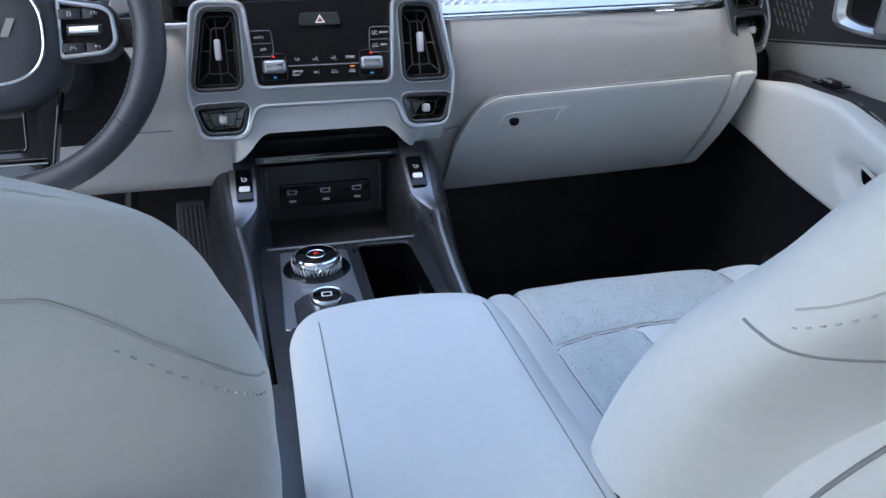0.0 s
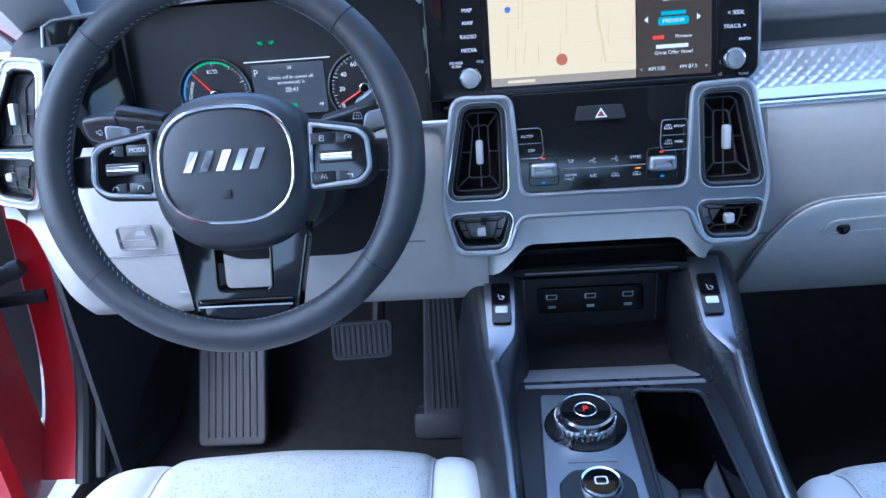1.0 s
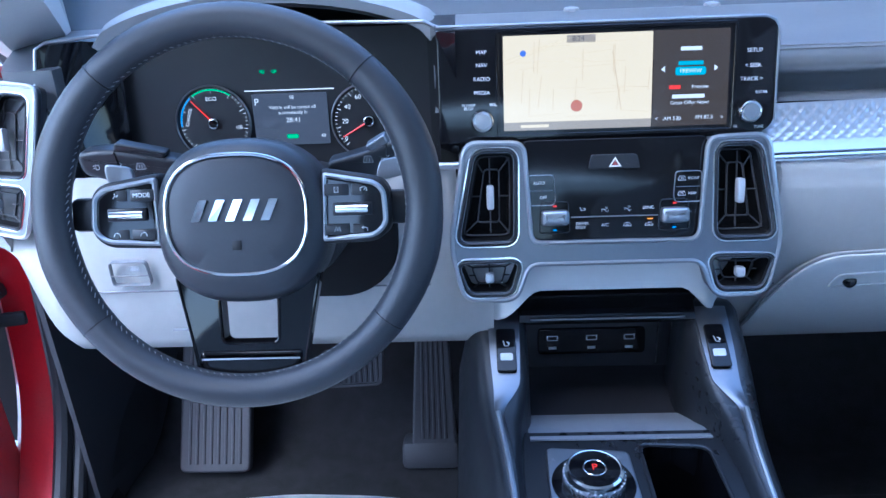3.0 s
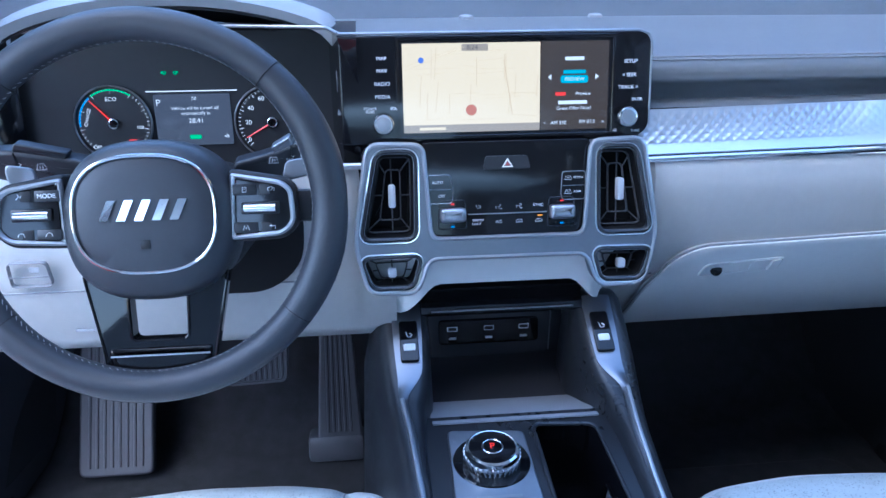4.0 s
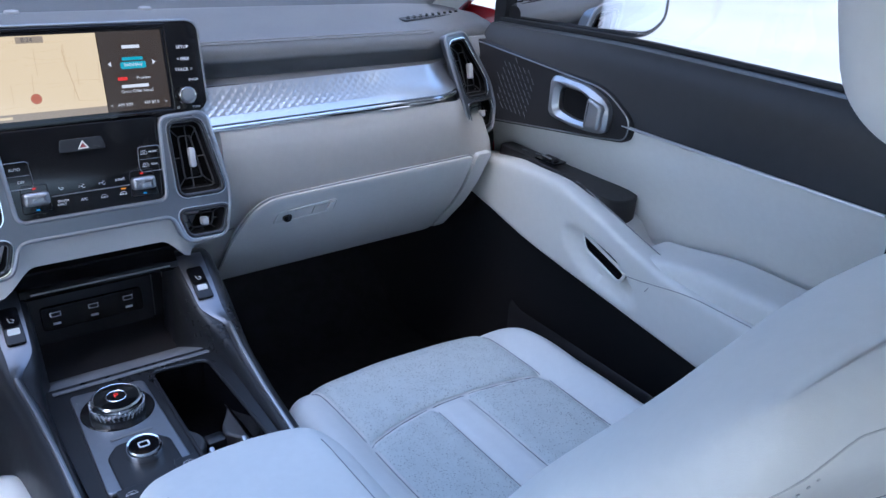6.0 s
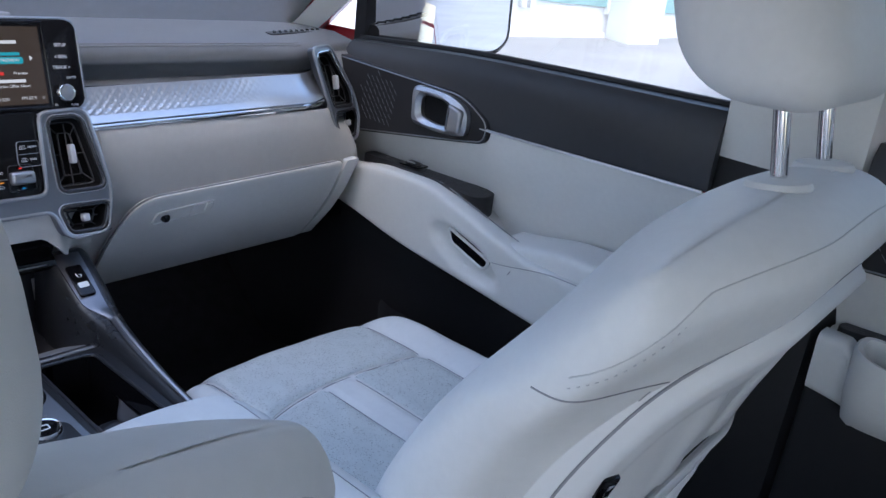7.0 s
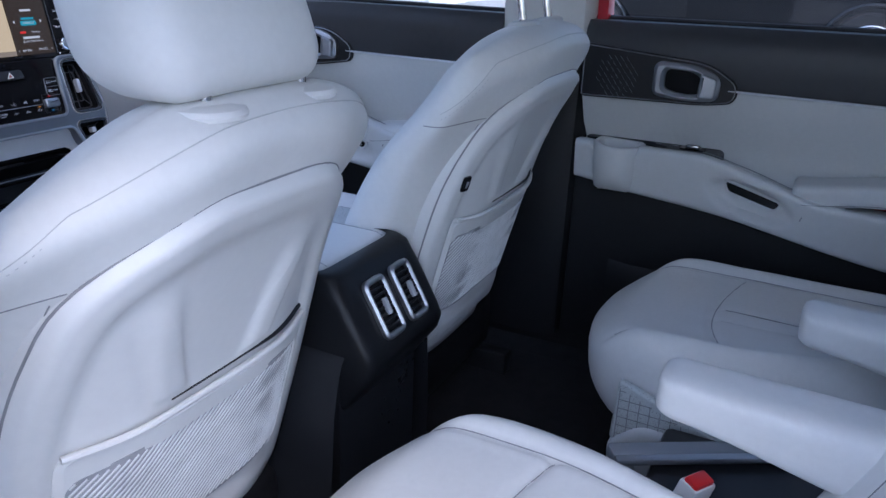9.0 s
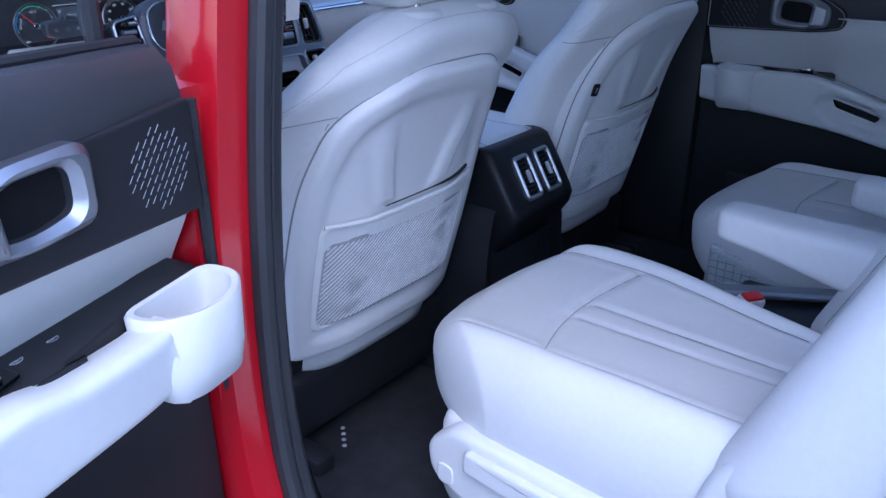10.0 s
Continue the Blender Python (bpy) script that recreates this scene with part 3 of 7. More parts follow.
def cushion_top(x, y, pleats, sw=0.168, yo=0.115):
    ax = abs(x)
    z = 0.018 * smooth01((ax - 0.145) / 0.06) - 0.010 * max(0, 1 - (x / 0.15) ** 2)
    z -= 0.025 * smooth01((y - 0.15) / 0.17) ** 2
    z -= 0.006 * dip(ax - sw, 0.008)
    yc = yo + 0.03 * (1 - (x / sw) ** 2)
    if ax < sw:
        z -= 0.006 * dip(y - yc, 0.008)
    if pleats and ax < 0.12 and y < yc:
        z -= 0.004 * dip(ax - 0.027, 0.006)
    return z


def cushion_shape(p, pleats, sw=0.168, yo=0.115):
    x, y, z = p
    k = smooth01((z + CH) / (2 * CH))
    x2 = x * (0.90 + 0.10 * k)
    y2 = y - (0.056 * (x / CW) ** 2 + 0.045 * (x / CW) ** 6) * smooth01(y / CL) - 0.05 * (1 - k) * smooth01(y / CL)
    z2 = z + cushion_top(x, y, pleats, sw, yo) * smooth01((z - 0.02) / (CH - 0.02))
    # slight unevenness of the upholstery
    soft = noise.noise(Vector((x * 11, y * 11, z * 11)))
    return Vector((x2 * (1 + 0.006 * soft), y2 + 0.0014 * soft, z2 + 0.0016 * noise.noise(Vector((x * 14 + 5, y * 9, 0)))))


def cushion_point(x, y, pleats, up=0.001, sw=0.168, yo=0.115):
    up += 0.0009
    return cushion_shape(on_box((x, y, CH), (CW, CL, CH), 0.07), pleats, sw, yo) + Vector((0, 0, up))


def seat_cushion(parent, oy, oz, insert_mat, sx=1.0, taper=0, full=0.0, sw=0.168, yo=0.115, yoke=False):
    """The padded seat with bolsters, an insert, its centre strip and seams."""
    at = Vector((0, oy, oz))

    def narrow(p):
        # the side towards the middle of the car draws in to the rear
        return sx * (1 - 0.48 * smooth01((0.09 - p.y + oy) / 0.38) * (p.x * taper > 0))

    def cpt(x, y, up):
        p = cushion_point(x, y, True, up, sw, yo) + at - Vector((0, full * 0.040 * (x / CW) ** 4 * smooth01(y / CL), 0))
        return Vector((p.x * narrow(p), p.y, p.z))

    def fuller(p):
        # no undercut at the sides, rounder front corners
        q = cushion_shape(p, True, sw, yo)
        k = 1 - smooth01((p.z + CH) / (2 * CH))
        q.x *= 1 + full * 0.11 * k
        q.y += full * (0.045 * k - 0.040 * (p.x / CW) ** 4) * smooth01(p.y / CL)
        return q + at

    bm = blob((CW, CL, CH), 0.07, (100, 90, 12), fuller)
    for v in bm.verts:
        v.co.x *= narrow(v.co)
    cu = part("cushion", bm, CREAM, parent, smooth=180)
    for s in (-1, 1):
        stitched([cpt(s * sw, y, 0.0) for y in np.linspace(-0.22, 0.262, 34)], cu)
        stitched([cpt(s * 0.027, y, 0.0) for y in np.linspace(-0.22, yo + 0.015, 24)], cu, 0.0009)
        # top edge of the bolster, a double line
        stitched([cpt(s * 0.212, y, -0.002) for y in np.linspace(-0.20, 0.17, 24)], cu, 0.0009)
    stitched([cpt(x, yo + 0.03 * (1 - (x / sw) ** 2), 0.0) for x in np.linspace(-sw + 0.003, sw - 0.003, 34)], cu)

    def ins(u, v, x0, x1):
        x = x0 + (x1 - x0) * u
        yc = yo - 0.004 + 0.03 * (1 - (x / sw) ** 2)
        return cpt(x, -0.225 + (yc + 0.222) * v, 0.0006)
    for x0, x1 in ((0.004 - sw, -0.030), (0.030, sw - 0.004)):
        part("insert", sheet(lambda u, v: ins(u, v, x0, x1), 20, 30), insert_mat, cu, "perforated insert panel")
    if yoke:
        def front(u, v):
            x = (sw - 0.004) * (2 * u - 1)
            y0 = yo + 0.004 + 0.03 * (1 - (x / sw) ** 2)
            return cpt(x, y0 + (0.262 - y0) * v, 0.0006)
        part("insert", sheet(front, 40, 24), insert_mat, cu, "perforated front panel")
    return cu


# backrest: rear surface and thickness along its height
def back_rear(z):
    return 0.2268 + 0.27 * max(0.0, 0.93 - z) - 0.29 * max(0.0, z - 0.93) - 0.38 * max(0.0, min(z, 1.20) - 0.97) ** 1.6


def table(rows, t):
    """Read a rising table of (t, value) along a smooth curve that never overshoots."""
    if t <= rows[0][0]:
        return rows[0][1]
    if t >= rows[-1][0]:
        return rows[-1][1]
    k = next(i for i in range(len(rows) - 1) if t <= rows[i + 1][0])

    def rise(i):
        return (rows[i + 1][1] - rows[i][1]) / (rows[i + 1][0] - rows[i][0])

    def tangent(i):
        if i == 0 or i == len(rows) - 1:
            return rise(min(i, len(rows) - 2))
        a, b = rise(i - 1), rise(i)
        return 0.0 if a * b <= 0 else 2 * a * b / (a + b)
    (t0, v0), (t1, v1) = rows[k], rows[k + 1]
    h = t1 - t0
    f = (t - t0) / h
    return v0 * (1 + 2 * f) * (1 - f) ** 2 + h * tangent(k) * f * (1 - f) ** 2 + v1 * f * f * (3 - 2 * f) + h * tangent(k + 1) * f * f * (f - 1)


BW, BZ0, BZ1 = 0.262, 0.62, 1.232
CROWN = 0.060


def rear_y(x, z):
    return back_rear(z) + 0.042 * smooth01((abs(x) / BW - 0.33) / 0.67)


def back_at(a, z):
    """A point of the backrest: a turns round it from the right side (0) over the front (90 degrees); z is its height."""
    w = table([(0.62, 0.225), (0.80, 0.250), (1.0, 0.262), (1.12, 0.262), (1.20, 0.256)], z)
    deep = table([(0.62, 0.165), (0.80, 0.185), (0.98, 0.172), (1.10, 0.160), (1.20, 0.150)], z)
    k = max(0.0, min(1.0, (z - (BZ1 - CROWN)) / CROWN))
    thin = math.sqrt(max(0.0, 1 - k * k))
    w *= 1 - 0.12 * (1 - thin)
    c, s = math.cos(a), math.sin(a)
    e = 2 / 3.0
    x = w * math.copysign(abs(c) ** e, c)
    t = math.copysign(abs(s) ** e, s) * thin
    yr = rear_y(x, z)
    bol = 0.040 * smooth01((abs(x) / w - 0.40) / 0.5) * smooth01((1.16 - z) / 0.35)
    yf = back_rear(z) + deep + bol
    mid = (yr + yf) / 2
    y = mid + t * ((yf - mid) if t > 0 else (mid - yr))
    # the crown sinks towards the shoulders
    drop = 0.046 * (abs(x) / 0.25) ** 2.3 * smooth01((z - 1.0) / 0.2)
    soft = noise.noise(Vector((x * 9, y * 9, z * 9)))
    return Vector((x * (1 + 0.006 * soft), y + 0.0016 * soft, z - drop))


def backrest_mesh():
    zs = list(np.linspace(BZ0, BZ1 - CROWN, 34)) + [BZ1 - CROWN + CROWN * math.sin(q * math.pi / 2) for q in np.linspace(0.1, 0.985, 12)]
    return loft([[back_at(2 * math.pi * k / 72, z) for k in range(72)] for z in zs])


def rear_put(u, v, w):
    return Vector((u, rear_y(u, v) - w * 0.955 + 0.001, v - w * 0.29))


SHELL_OUT = rounded([(-0.205, 0.665), (0.205, 0.665), (0.222, 0.82), (0.218, 0.98), (0.185, 1.105), (0.10, 1.15), (-0.10, 1.15), (-0.185, 1.105), (-0.218, 0.98), (-0.222, 0.82)],
                    [0.02, 0.02, 0.08, 0.08, 0.06, 0.1, 0.1, 0.06, 0.08, 0.08], 6)
DENSE = []
for i in range(len(SHELL_OUT)):
    p, q = SHELL_OUT[i], SHELL_OUT[(i + 1) % len(SHELL_OUT)]
    n = max(1, int((q - p).length / 0.008))
    DENSE += [p + (q - p) * (k / n) for k in range(n)]


def head_shape(p):
    k = p.z / 0.10
    x = p.x * (1.0 - 0.24 * smooth01((k + 0.4) / 1.4))
    y = p.y + 0.015 * (p.x / 0.14) ** 2 + 0.034 * k + 0.004
    return Vector((x, y, p.z + 0.008 * (1 - (p.x / 0.14) ** 2)))


def front_seat(cx, dy, dz, lift, usb, ahead):
    seat = thing("front_seat", "cream leather front seat with mesh back pocket and raised headrest", "seat", "front seats")
    seat.location = (cx, dy, dz)
    cushion = seat_cushion(seat, ahead, 0.695 if usb else 0.703, CREAM_PERF, 0.97 if usb else 1.0, 0, 0.8, 0.152, 0.075, True)
    if not usb:
        cushion.location.x = 0.014
    base = blob((0.235, 0.23, 0.07), 0.03, (10, 10, 6), lambda p: Vector((p.x, p.y + 0.55, p.z + 0.56)))
    part("seat_base", base, BLACK, seat, "black plastic seat base")
    for sx in (-0.19, 0.19):
        part("seat_rail", rbox((0.04, 0.52, 0.06), 0.006, pose(sx, 0.52, 0.465)), BLACK, seat)
    back = part("backrest", backrest_mesh(), CREAM, seat, smooth=180)
    # seams: round the shoulders and over the top
    for s0, a0, a1 in ((1, 0.05, -0.95), (-1, math.pi - 0.05, math.pi + 0.95)):
        if usb or s0 < 0:
            stitched([back_at(a, 1.098 + 0.024 * (abs(back_at(a, 1.1).x) / 0.25) ** 2.3) for a in np.linspace(a0, a1, 22)], back, 0.0012)
        stitched([back_at(a1 + (0.05 if s0 > 0 else -0.05), z) for z in np.linspace(0.66, 1.10, 24)], back, 0.0013)
    # crown seam: up over one shoulder, along the rear edge of the top, down the other
    def crown(q):
        k = abs(q)
        a = 0.10 - 0.80 * smooth01((1 - k) / 0.25) - (math.pi / 2 - 0.70) * smooth01((0.80 - k) / 0.80)
        z = 1.124 + 0.090 * smooth01((1 - k) / 0.24) ** 0.6
        return back_at(a if q > 0 else math.pi - a, z)
    stitched([crown(q) for q in np.linspace(-0.94, 0.94, 90)], back, 0.0010, SOFT_SEAM)
    for s0 in (-1, 1):
        th = bmesh.new()
        for k in range(44):
            q = s0 * (0.55 + 0.40 * k / 43)
            dn = Vector((0, -0.0006, -0.008))
            tube([crown(q) + dn, crown(q + 0.003) + dn], 0.0005, 5, bm=th)
        part("stitching", th, THREAD, back)
    # the moulded shell: a soft raised border round a recess with two slanting ribs
    def relief(x, z, v):
        h = 0.005 + 0.009 * (1 - smooth01((v - 0.13) / 0.10))
        q = abs(x) - (0.052 + 0.30 * max(0, z - 0.90))
        h += 0.007 * smooth01((0.026 - abs(q)) / 0.014) * smooth01((1.075 - z) / 0.05) * smooth01((v - 0.14) / 0.06) * smooth01((z - 0.925) / 0.02)
        return h * smooth01(v / 0.035) + 0.001

    rows = []
    for v in [0, 0.01, 0.022, 0.04, 0.07] + list(np.linspace(0.11, 0.97, 26)):
        rows.append([rear_put(p.x * (1 - v), 0.90 + (p.y - 0.90) * (1 - v), relief(p.x * (1 - v), 0.90 + (p.y - 0.90) * (1 - v), v)) for p in DENSE])
    shell = part("back_shell", loft([[rear_put(p.x, p.y, -0.02) for p in DENSE]] + rows), SHELL, seat, "moulded cream back shell", smooth=70)
    part("shell_gap", tube([rear_put(p.x, p.y, 0.0005) for p in DENSE], 0.0014, 6, closed=True), SEAM, shell)
    # pocket: upper band, net and lower band
    pocket = part("back_pocket", ring(rounded([(-0.176, 0.723), (0.176, 0.723), (0.18, 0.923), (0.06, 0.913), (-0.06, 0.913), (-0.18, 0.923)], 0.02, 5),
                                      rounded([(-0.166, 0.735), (0.166, 0.735), (0.169, 0.890), (0.06, 0.882), (-0.06, 0.882), (-0.169, 0.890)], 0.018, 5), rear_put, 0.002, 0.0145, 0.004), CREAM, seat, "elastic back pocket with a net")
    part("net_backing", sheet(lambda u, v: rear_put(-0.169 + 0.338 * u, 0.732 + 0.160 * v, 0.0100), 24, 10, 0.002), NET_BACK, pocket, "pale mesh cloth")
    bm = bmesh.new()
    for k in range(-17, 36):
        a = (-0.166 + 0.0100 * k, 0.736)
        dx = 0.165
        t0, t1 = max(0.0, (-0.166 - a[0]) / dx), min(1.0, (0.166 - a[0]) / dx)
        if t1 > t0:
            tube([rear_put(a[0] + dx * t, a[1] + 0.150 * t, 0.0116) for t in np.linspace(t0, t1, 5)], 0.0019, 5, bm=bm)
    for k in range(1, 18):
        tube([rear_put(x, 0.736 + 0.0087 * k, 0.0112) for x in np.linspace(-0.166, 0.166, 9)], 0.0009, 4, bm=bm)
    part("net_threads", bm, MESH_CLOTH, pocket)
    part("pocket_edge", tube([rear_put(x, 0.917 + 0.006 * abs(x / 0.17) ** 2, 0.0135) for x in np.linspace(-0.176, 0.176, 26)], 0.004, 8), CREAM, pocket)
    # near-black tube paints the shade in the pocket's mouth, thicker to one side
    part("pocket_shadow", tube([rear_put(x, 0.9255 + 0.006 * abs(x / 0.17) ** 2, 0.0065) for x in np.linspace(-0.06, 0.172, 26)], [0.0012 + 0.0028 * smooth01((k - 10) / 12) for k in range(26)], 6), EMBOSS, pocket)
    # lower skirt
    part("skirt", slab(rounded([(-0.21, 0.61), (0.21, 0.61), (0.205, 0.668), (-0.205, 0.668)], 0.01, 3), rear_put, -0.03, 0.002, 0.004), BLACK, seat)
    if usb:
        u0 = rear_put(-0.186, 0.993, 0.0150)
        m = frame_of(u0, rear_put(-0.176, 0.993, 0.0150) - u0, rear_put(-0.186, 1.003, 0.0150) - u0)
        port = part("charging_port", rbox((0.017, 0.028, 0.008), 0.003, m), PIANO, seat, "black charging port in the side of the back")
        part("port_socket", rbox((0.006, 0.014, 0.002), 0.0008, m @ pose(0, 0, 0.0045)), CHROME, port)
    if not usb:
        # the driver's crown is drawn in at the shoulders, more on the door side
        for ob in [back, shell] + list(back.children) + list(shell.children):
            for v in ob.data.vertices:
                k = smooth01((v.co.z - 1.06) / 0.17)
                v.co.x = v.co.x * (1 - 0.06 * k) + 0.016 * k
                v.co.z -= 0.030 * k * smooth01((-v.co.x - 0.05) / 0.18)
    # headrest on two posts
    hx, hz, hy, px, py = (-0.018 if usb else 0.010), 1.346 + lift, (0.228 if usb else 0.220), (0.006 if usb else 0.020), (0.0 if usb else -0.028)
    hr = part("headrest", blob((0.117, 0.062, 0.102), 0.046, (28, 14, 22), lambda p: head_shape(p) + Vector((hx, hy, hz))), CREAM, seat, "padded headrest", smooth=180)
    for x in ((0.0,) if usb else ()):
        stitched([head_shape(Vector((x, -0.0625, h))) + Vector((hx, hy, hz)) for h in np.linspace(-0.075, 0.075, 16)], hr, 0.0010)
    gap, wide = (0.06, 1.0) if usb else (0.066, 1.35)
    for s in (-1, 1):
        ps = part("headrest_post", tube([(s * gap + px, 0.193 + py, 1.18), (s * gap + px, 0.192 + py, 1.235), (s * gap + px, 0.208 + py, 1.31)], 0.0065, 14), CHROME, seat, "polished steel post")
        part("post_collar", lathe([(0.0, 0.0), (0.025, 0.0), (0.026, 0.004), (0.024, 0.008), (0.014, 0.0105), (0.008, 0.0105), (0.0, 0.0105)], 24, pose(s * gap + px, 0.190 + py, 1.224 if usb else 1.2145, -8 if usb else 0, 0, 0) @ Matrix.Diagonal((wide, wide, 1.0, 1.0))), CREAM_PLAIN, ps)
    return seat


driver_seat = front_seat(-0.365, 0.035, -0.02, -0.024, False, 0.655)
passenger_seat = front_seat(0.36, 0.0, 0.0, 0.040, True, 0.630)
tagged(passenger_seat, "cream leather front passenger seat with charging port and back pocket", "seat")
tagged(driver_seat, "cream leather driver's seat with mesh pocket on its back", "seat")


# second-row seats
def rear_back_shape(p, lean):
    z = p.z
    x = p.x * (1.0 - 0.10 * smooth01((z - 0.1) / 0.25))
    y = p.y + 0.02 * smooth01((abs(p.x) - 0.14) / 0.06) * (1 if p.y > 0 else 0)
    return Vector((x, y - (z + 0.30) * lean, z))


def rear_seat(cx, dy, arm_side):
    seat = thing("second_row_seat", "cream leather second-row captain's seat with centre pleats", "seat", "second-row seats")
    seat.location = (cx, dy, 0)
    seat_cushion(seat, -0.115, 0.705, CREAM, 0.885, arm_side, 0.9, 0.172, 0.055)
    skirt = blob((0.215, 0.24, 0.09), 0.04, (12, 12, 8), lambda p: Vector((p.x, p.y - 0.16, p.z + 0.585)))
    part("seat_front", skirt, CREAM, seat)
    for sx in (-0.17, 0.17):
        part("seat_rail", rbox((0.04, 0.55, 0.05), 0.006, pose(sx, -0.2, 0.455)), BLACK, seat)
        part("seat_leg", rbox((0.03, 0.10, 0.08), 0.006, pose(sx, 0.0, 0.50)), BLACK, seat)
    bk = part("backrest", blob((0.245, 0.075, 0.33), 0.06, (30, 10, 34), lambda p: rear_back_shape(p, 0.42) + Vector((0, -0.40, 1.05))), CREAM, seat, smooth=180)
    for s in (-1, 1):
        stitched([rear_back_shape(Vector((s * 0.15, 0.076, h)), 0.42) + Vector((0, -0.40, 1.05)) for h in np.linspace(-0.26, 0.26, 20)], bk)
    # side trim with its lever
    for s in (-1, 1):
        put = (lambda sg: lambda u, v, w: Vector((sg * (0.204 + w), u, v)))(s)
        tr = part("side_trim", slab(rounded([(0.072, 0.575), (0.078, 0.625), (0.030, 0.668), (-0.30, 0.650), (-0.42, 0.70), (-0.44, 0.56), (-0.10, 0.535), (0.02, 0.545)], [0.02, 0.02, 0.02, 0.05, 0.03, 0.03, 0.05, 0.03], 5), put, 0.0, 0.030, 0.012), CREAM_PLAIN, seat, "moulded cream side trim")
        part("lever", slab(rounded([(0.004, 0.612), (0.002, 0.648), (-0.20, 0.640), (-0.245, 0.615), (-0.215, 0.590)], 0.010, 4), put, 0.028, 0.040, 0.005), CREAM_PLAIN, tr, "seat release lever")
        part("cap", slab(rrect(0.028, 0.034, 0.012, 4, 0.040, 0.585), put, 0.028, 0.032, 0.002), CREAM_PLAIN, tr)
        # hinge cover where the back turns
        part("hinge_cover", slab(rounded([(-0.29, 0.64), (-0.32, 0.78), (-0.39, 0.845), (-0.50, 0.80), (-0.52, 0.62)], 0.05, 6), put, -0.02, 0.030, 0.014), CREAM_PLAIN, seat, "rounded cream hinge cover")
    # inner armrest
    arm = blob((0.042, 0.190, 0.052), 0.024, (12, 24, 10), lambda p: Vector((arm_side * 0.215 + p.x * (1 - 0.12 * smooth01(p.y / 0.19)), p.y - 0.345, 0.864 + (p.z * (1 - 0.50 * smooth01((p.y + 0.15) / 0.34)) + 0.014 * smooth01((p.y + 0.15) / 0.34)) + 0.012 * (p.y / 0.19))))
    part("armrest", arm, CREAM, seat, "padded fold-down armrest", smooth=180)
    # quilted side of the cushion, crossed by seams
    put = lambda u, v, w: Vector((arm_side * (0.214 + w), u, v))
    quilt = part("side_quilt", slab(rounded([(0.075, 0.628), (0.070, 0.735), (-0.14, 0.655), (-0.14, 0.628)], 0.01, 3), put, 0.0, 0.012, 0.004), CREAM_PERF, seat, "quilted side panel")
    for k in range(13):
        y = 0.066 - 0.016 * k
        top = 0.728 - 0.078 * (0.066 - y) / 0.21
        part("quilt_seam", tube([put(y, 0.634, 0.0124), put(y, top - 0.008, 0.0124)], 0.0007, 5), SEAM, quilt)
    for k in range(6):
        z = 0.642 + 0.015 * k
        part("quilt_seam", tube([put(0.066, z, 0.0124), put(max(-0.13, 0.066 - (0.728 - z) / 0.078 * 0.21 + 0.02), z, 0.0124)], 0.0007, 5), SEAM, quilt)
    return seat


rear_left = rear_seat(-0.326, -0.008, 1)
rear_right = rear_seat(0.365, -0.14, -1)

# belt buckle between the rear seats
buckle = thing("belt_buckle", "pale grey belt buckle with red release button", "seat belt")
m = pose(-0.082, -0.212, 0.722, 14, 4, -30)
part("buckle_body", rbox((0.042, 0.028, 0.075), 0.006, m), CREAM_PLAIN, buckle)
part("release_button", rbox((0.034, 0.020, 0.012), 0.003, m @ pose(0, 0, 0.036)), BUCKLE_RED, buckle, "red release button")
part("label", rbox((0.014, 0.001, 0.010), 0.0002, m @ pose(0, -0.0145, 0.012)), TAG_GREEN, buckle, "small green tag")
part("strap", tube([m @ Vector((0, 0, -0.03)), Vector((-0.078, -0.215, 0.65)), Vector((-0.07, -0.24, 0.56))], 0.014, 8, squash=0.35), BLACK, buckle, "black webbing")

# low floor console between the rear seats
tray = thing("floor_rail_cover", "dark cover with bright metal edge between the rear seats", "trim")
part("cover", rbox((0.17, 0.42, 0.26), 0.012, pose(0.035, -0.36, 0.565)), BLACK, tray)
part("bright_edge", rbox((0.014, 0.262, 0.010), 0.003, pose(0.046, -0.222, 0.706, 0, 0, 31)), SATIN, tray, "bright metal edge strip")
part("edge_bracket", rbox((0.030, 0.262, 0.020), 0.004, pose(0.064, -0.210, 0.700, 0, 0, 31)), PAD, tray)
part("front_cover", rbox((0.14, 0.10, 0.16), 0.012, pose(0.02, -0.12, 0.51)), BLACK, tray)

# ---- doors ----
def interp(rows, y):
    """Smooth value at y from a falling table of (y, value)."""
    return table(rows[::-1], y)


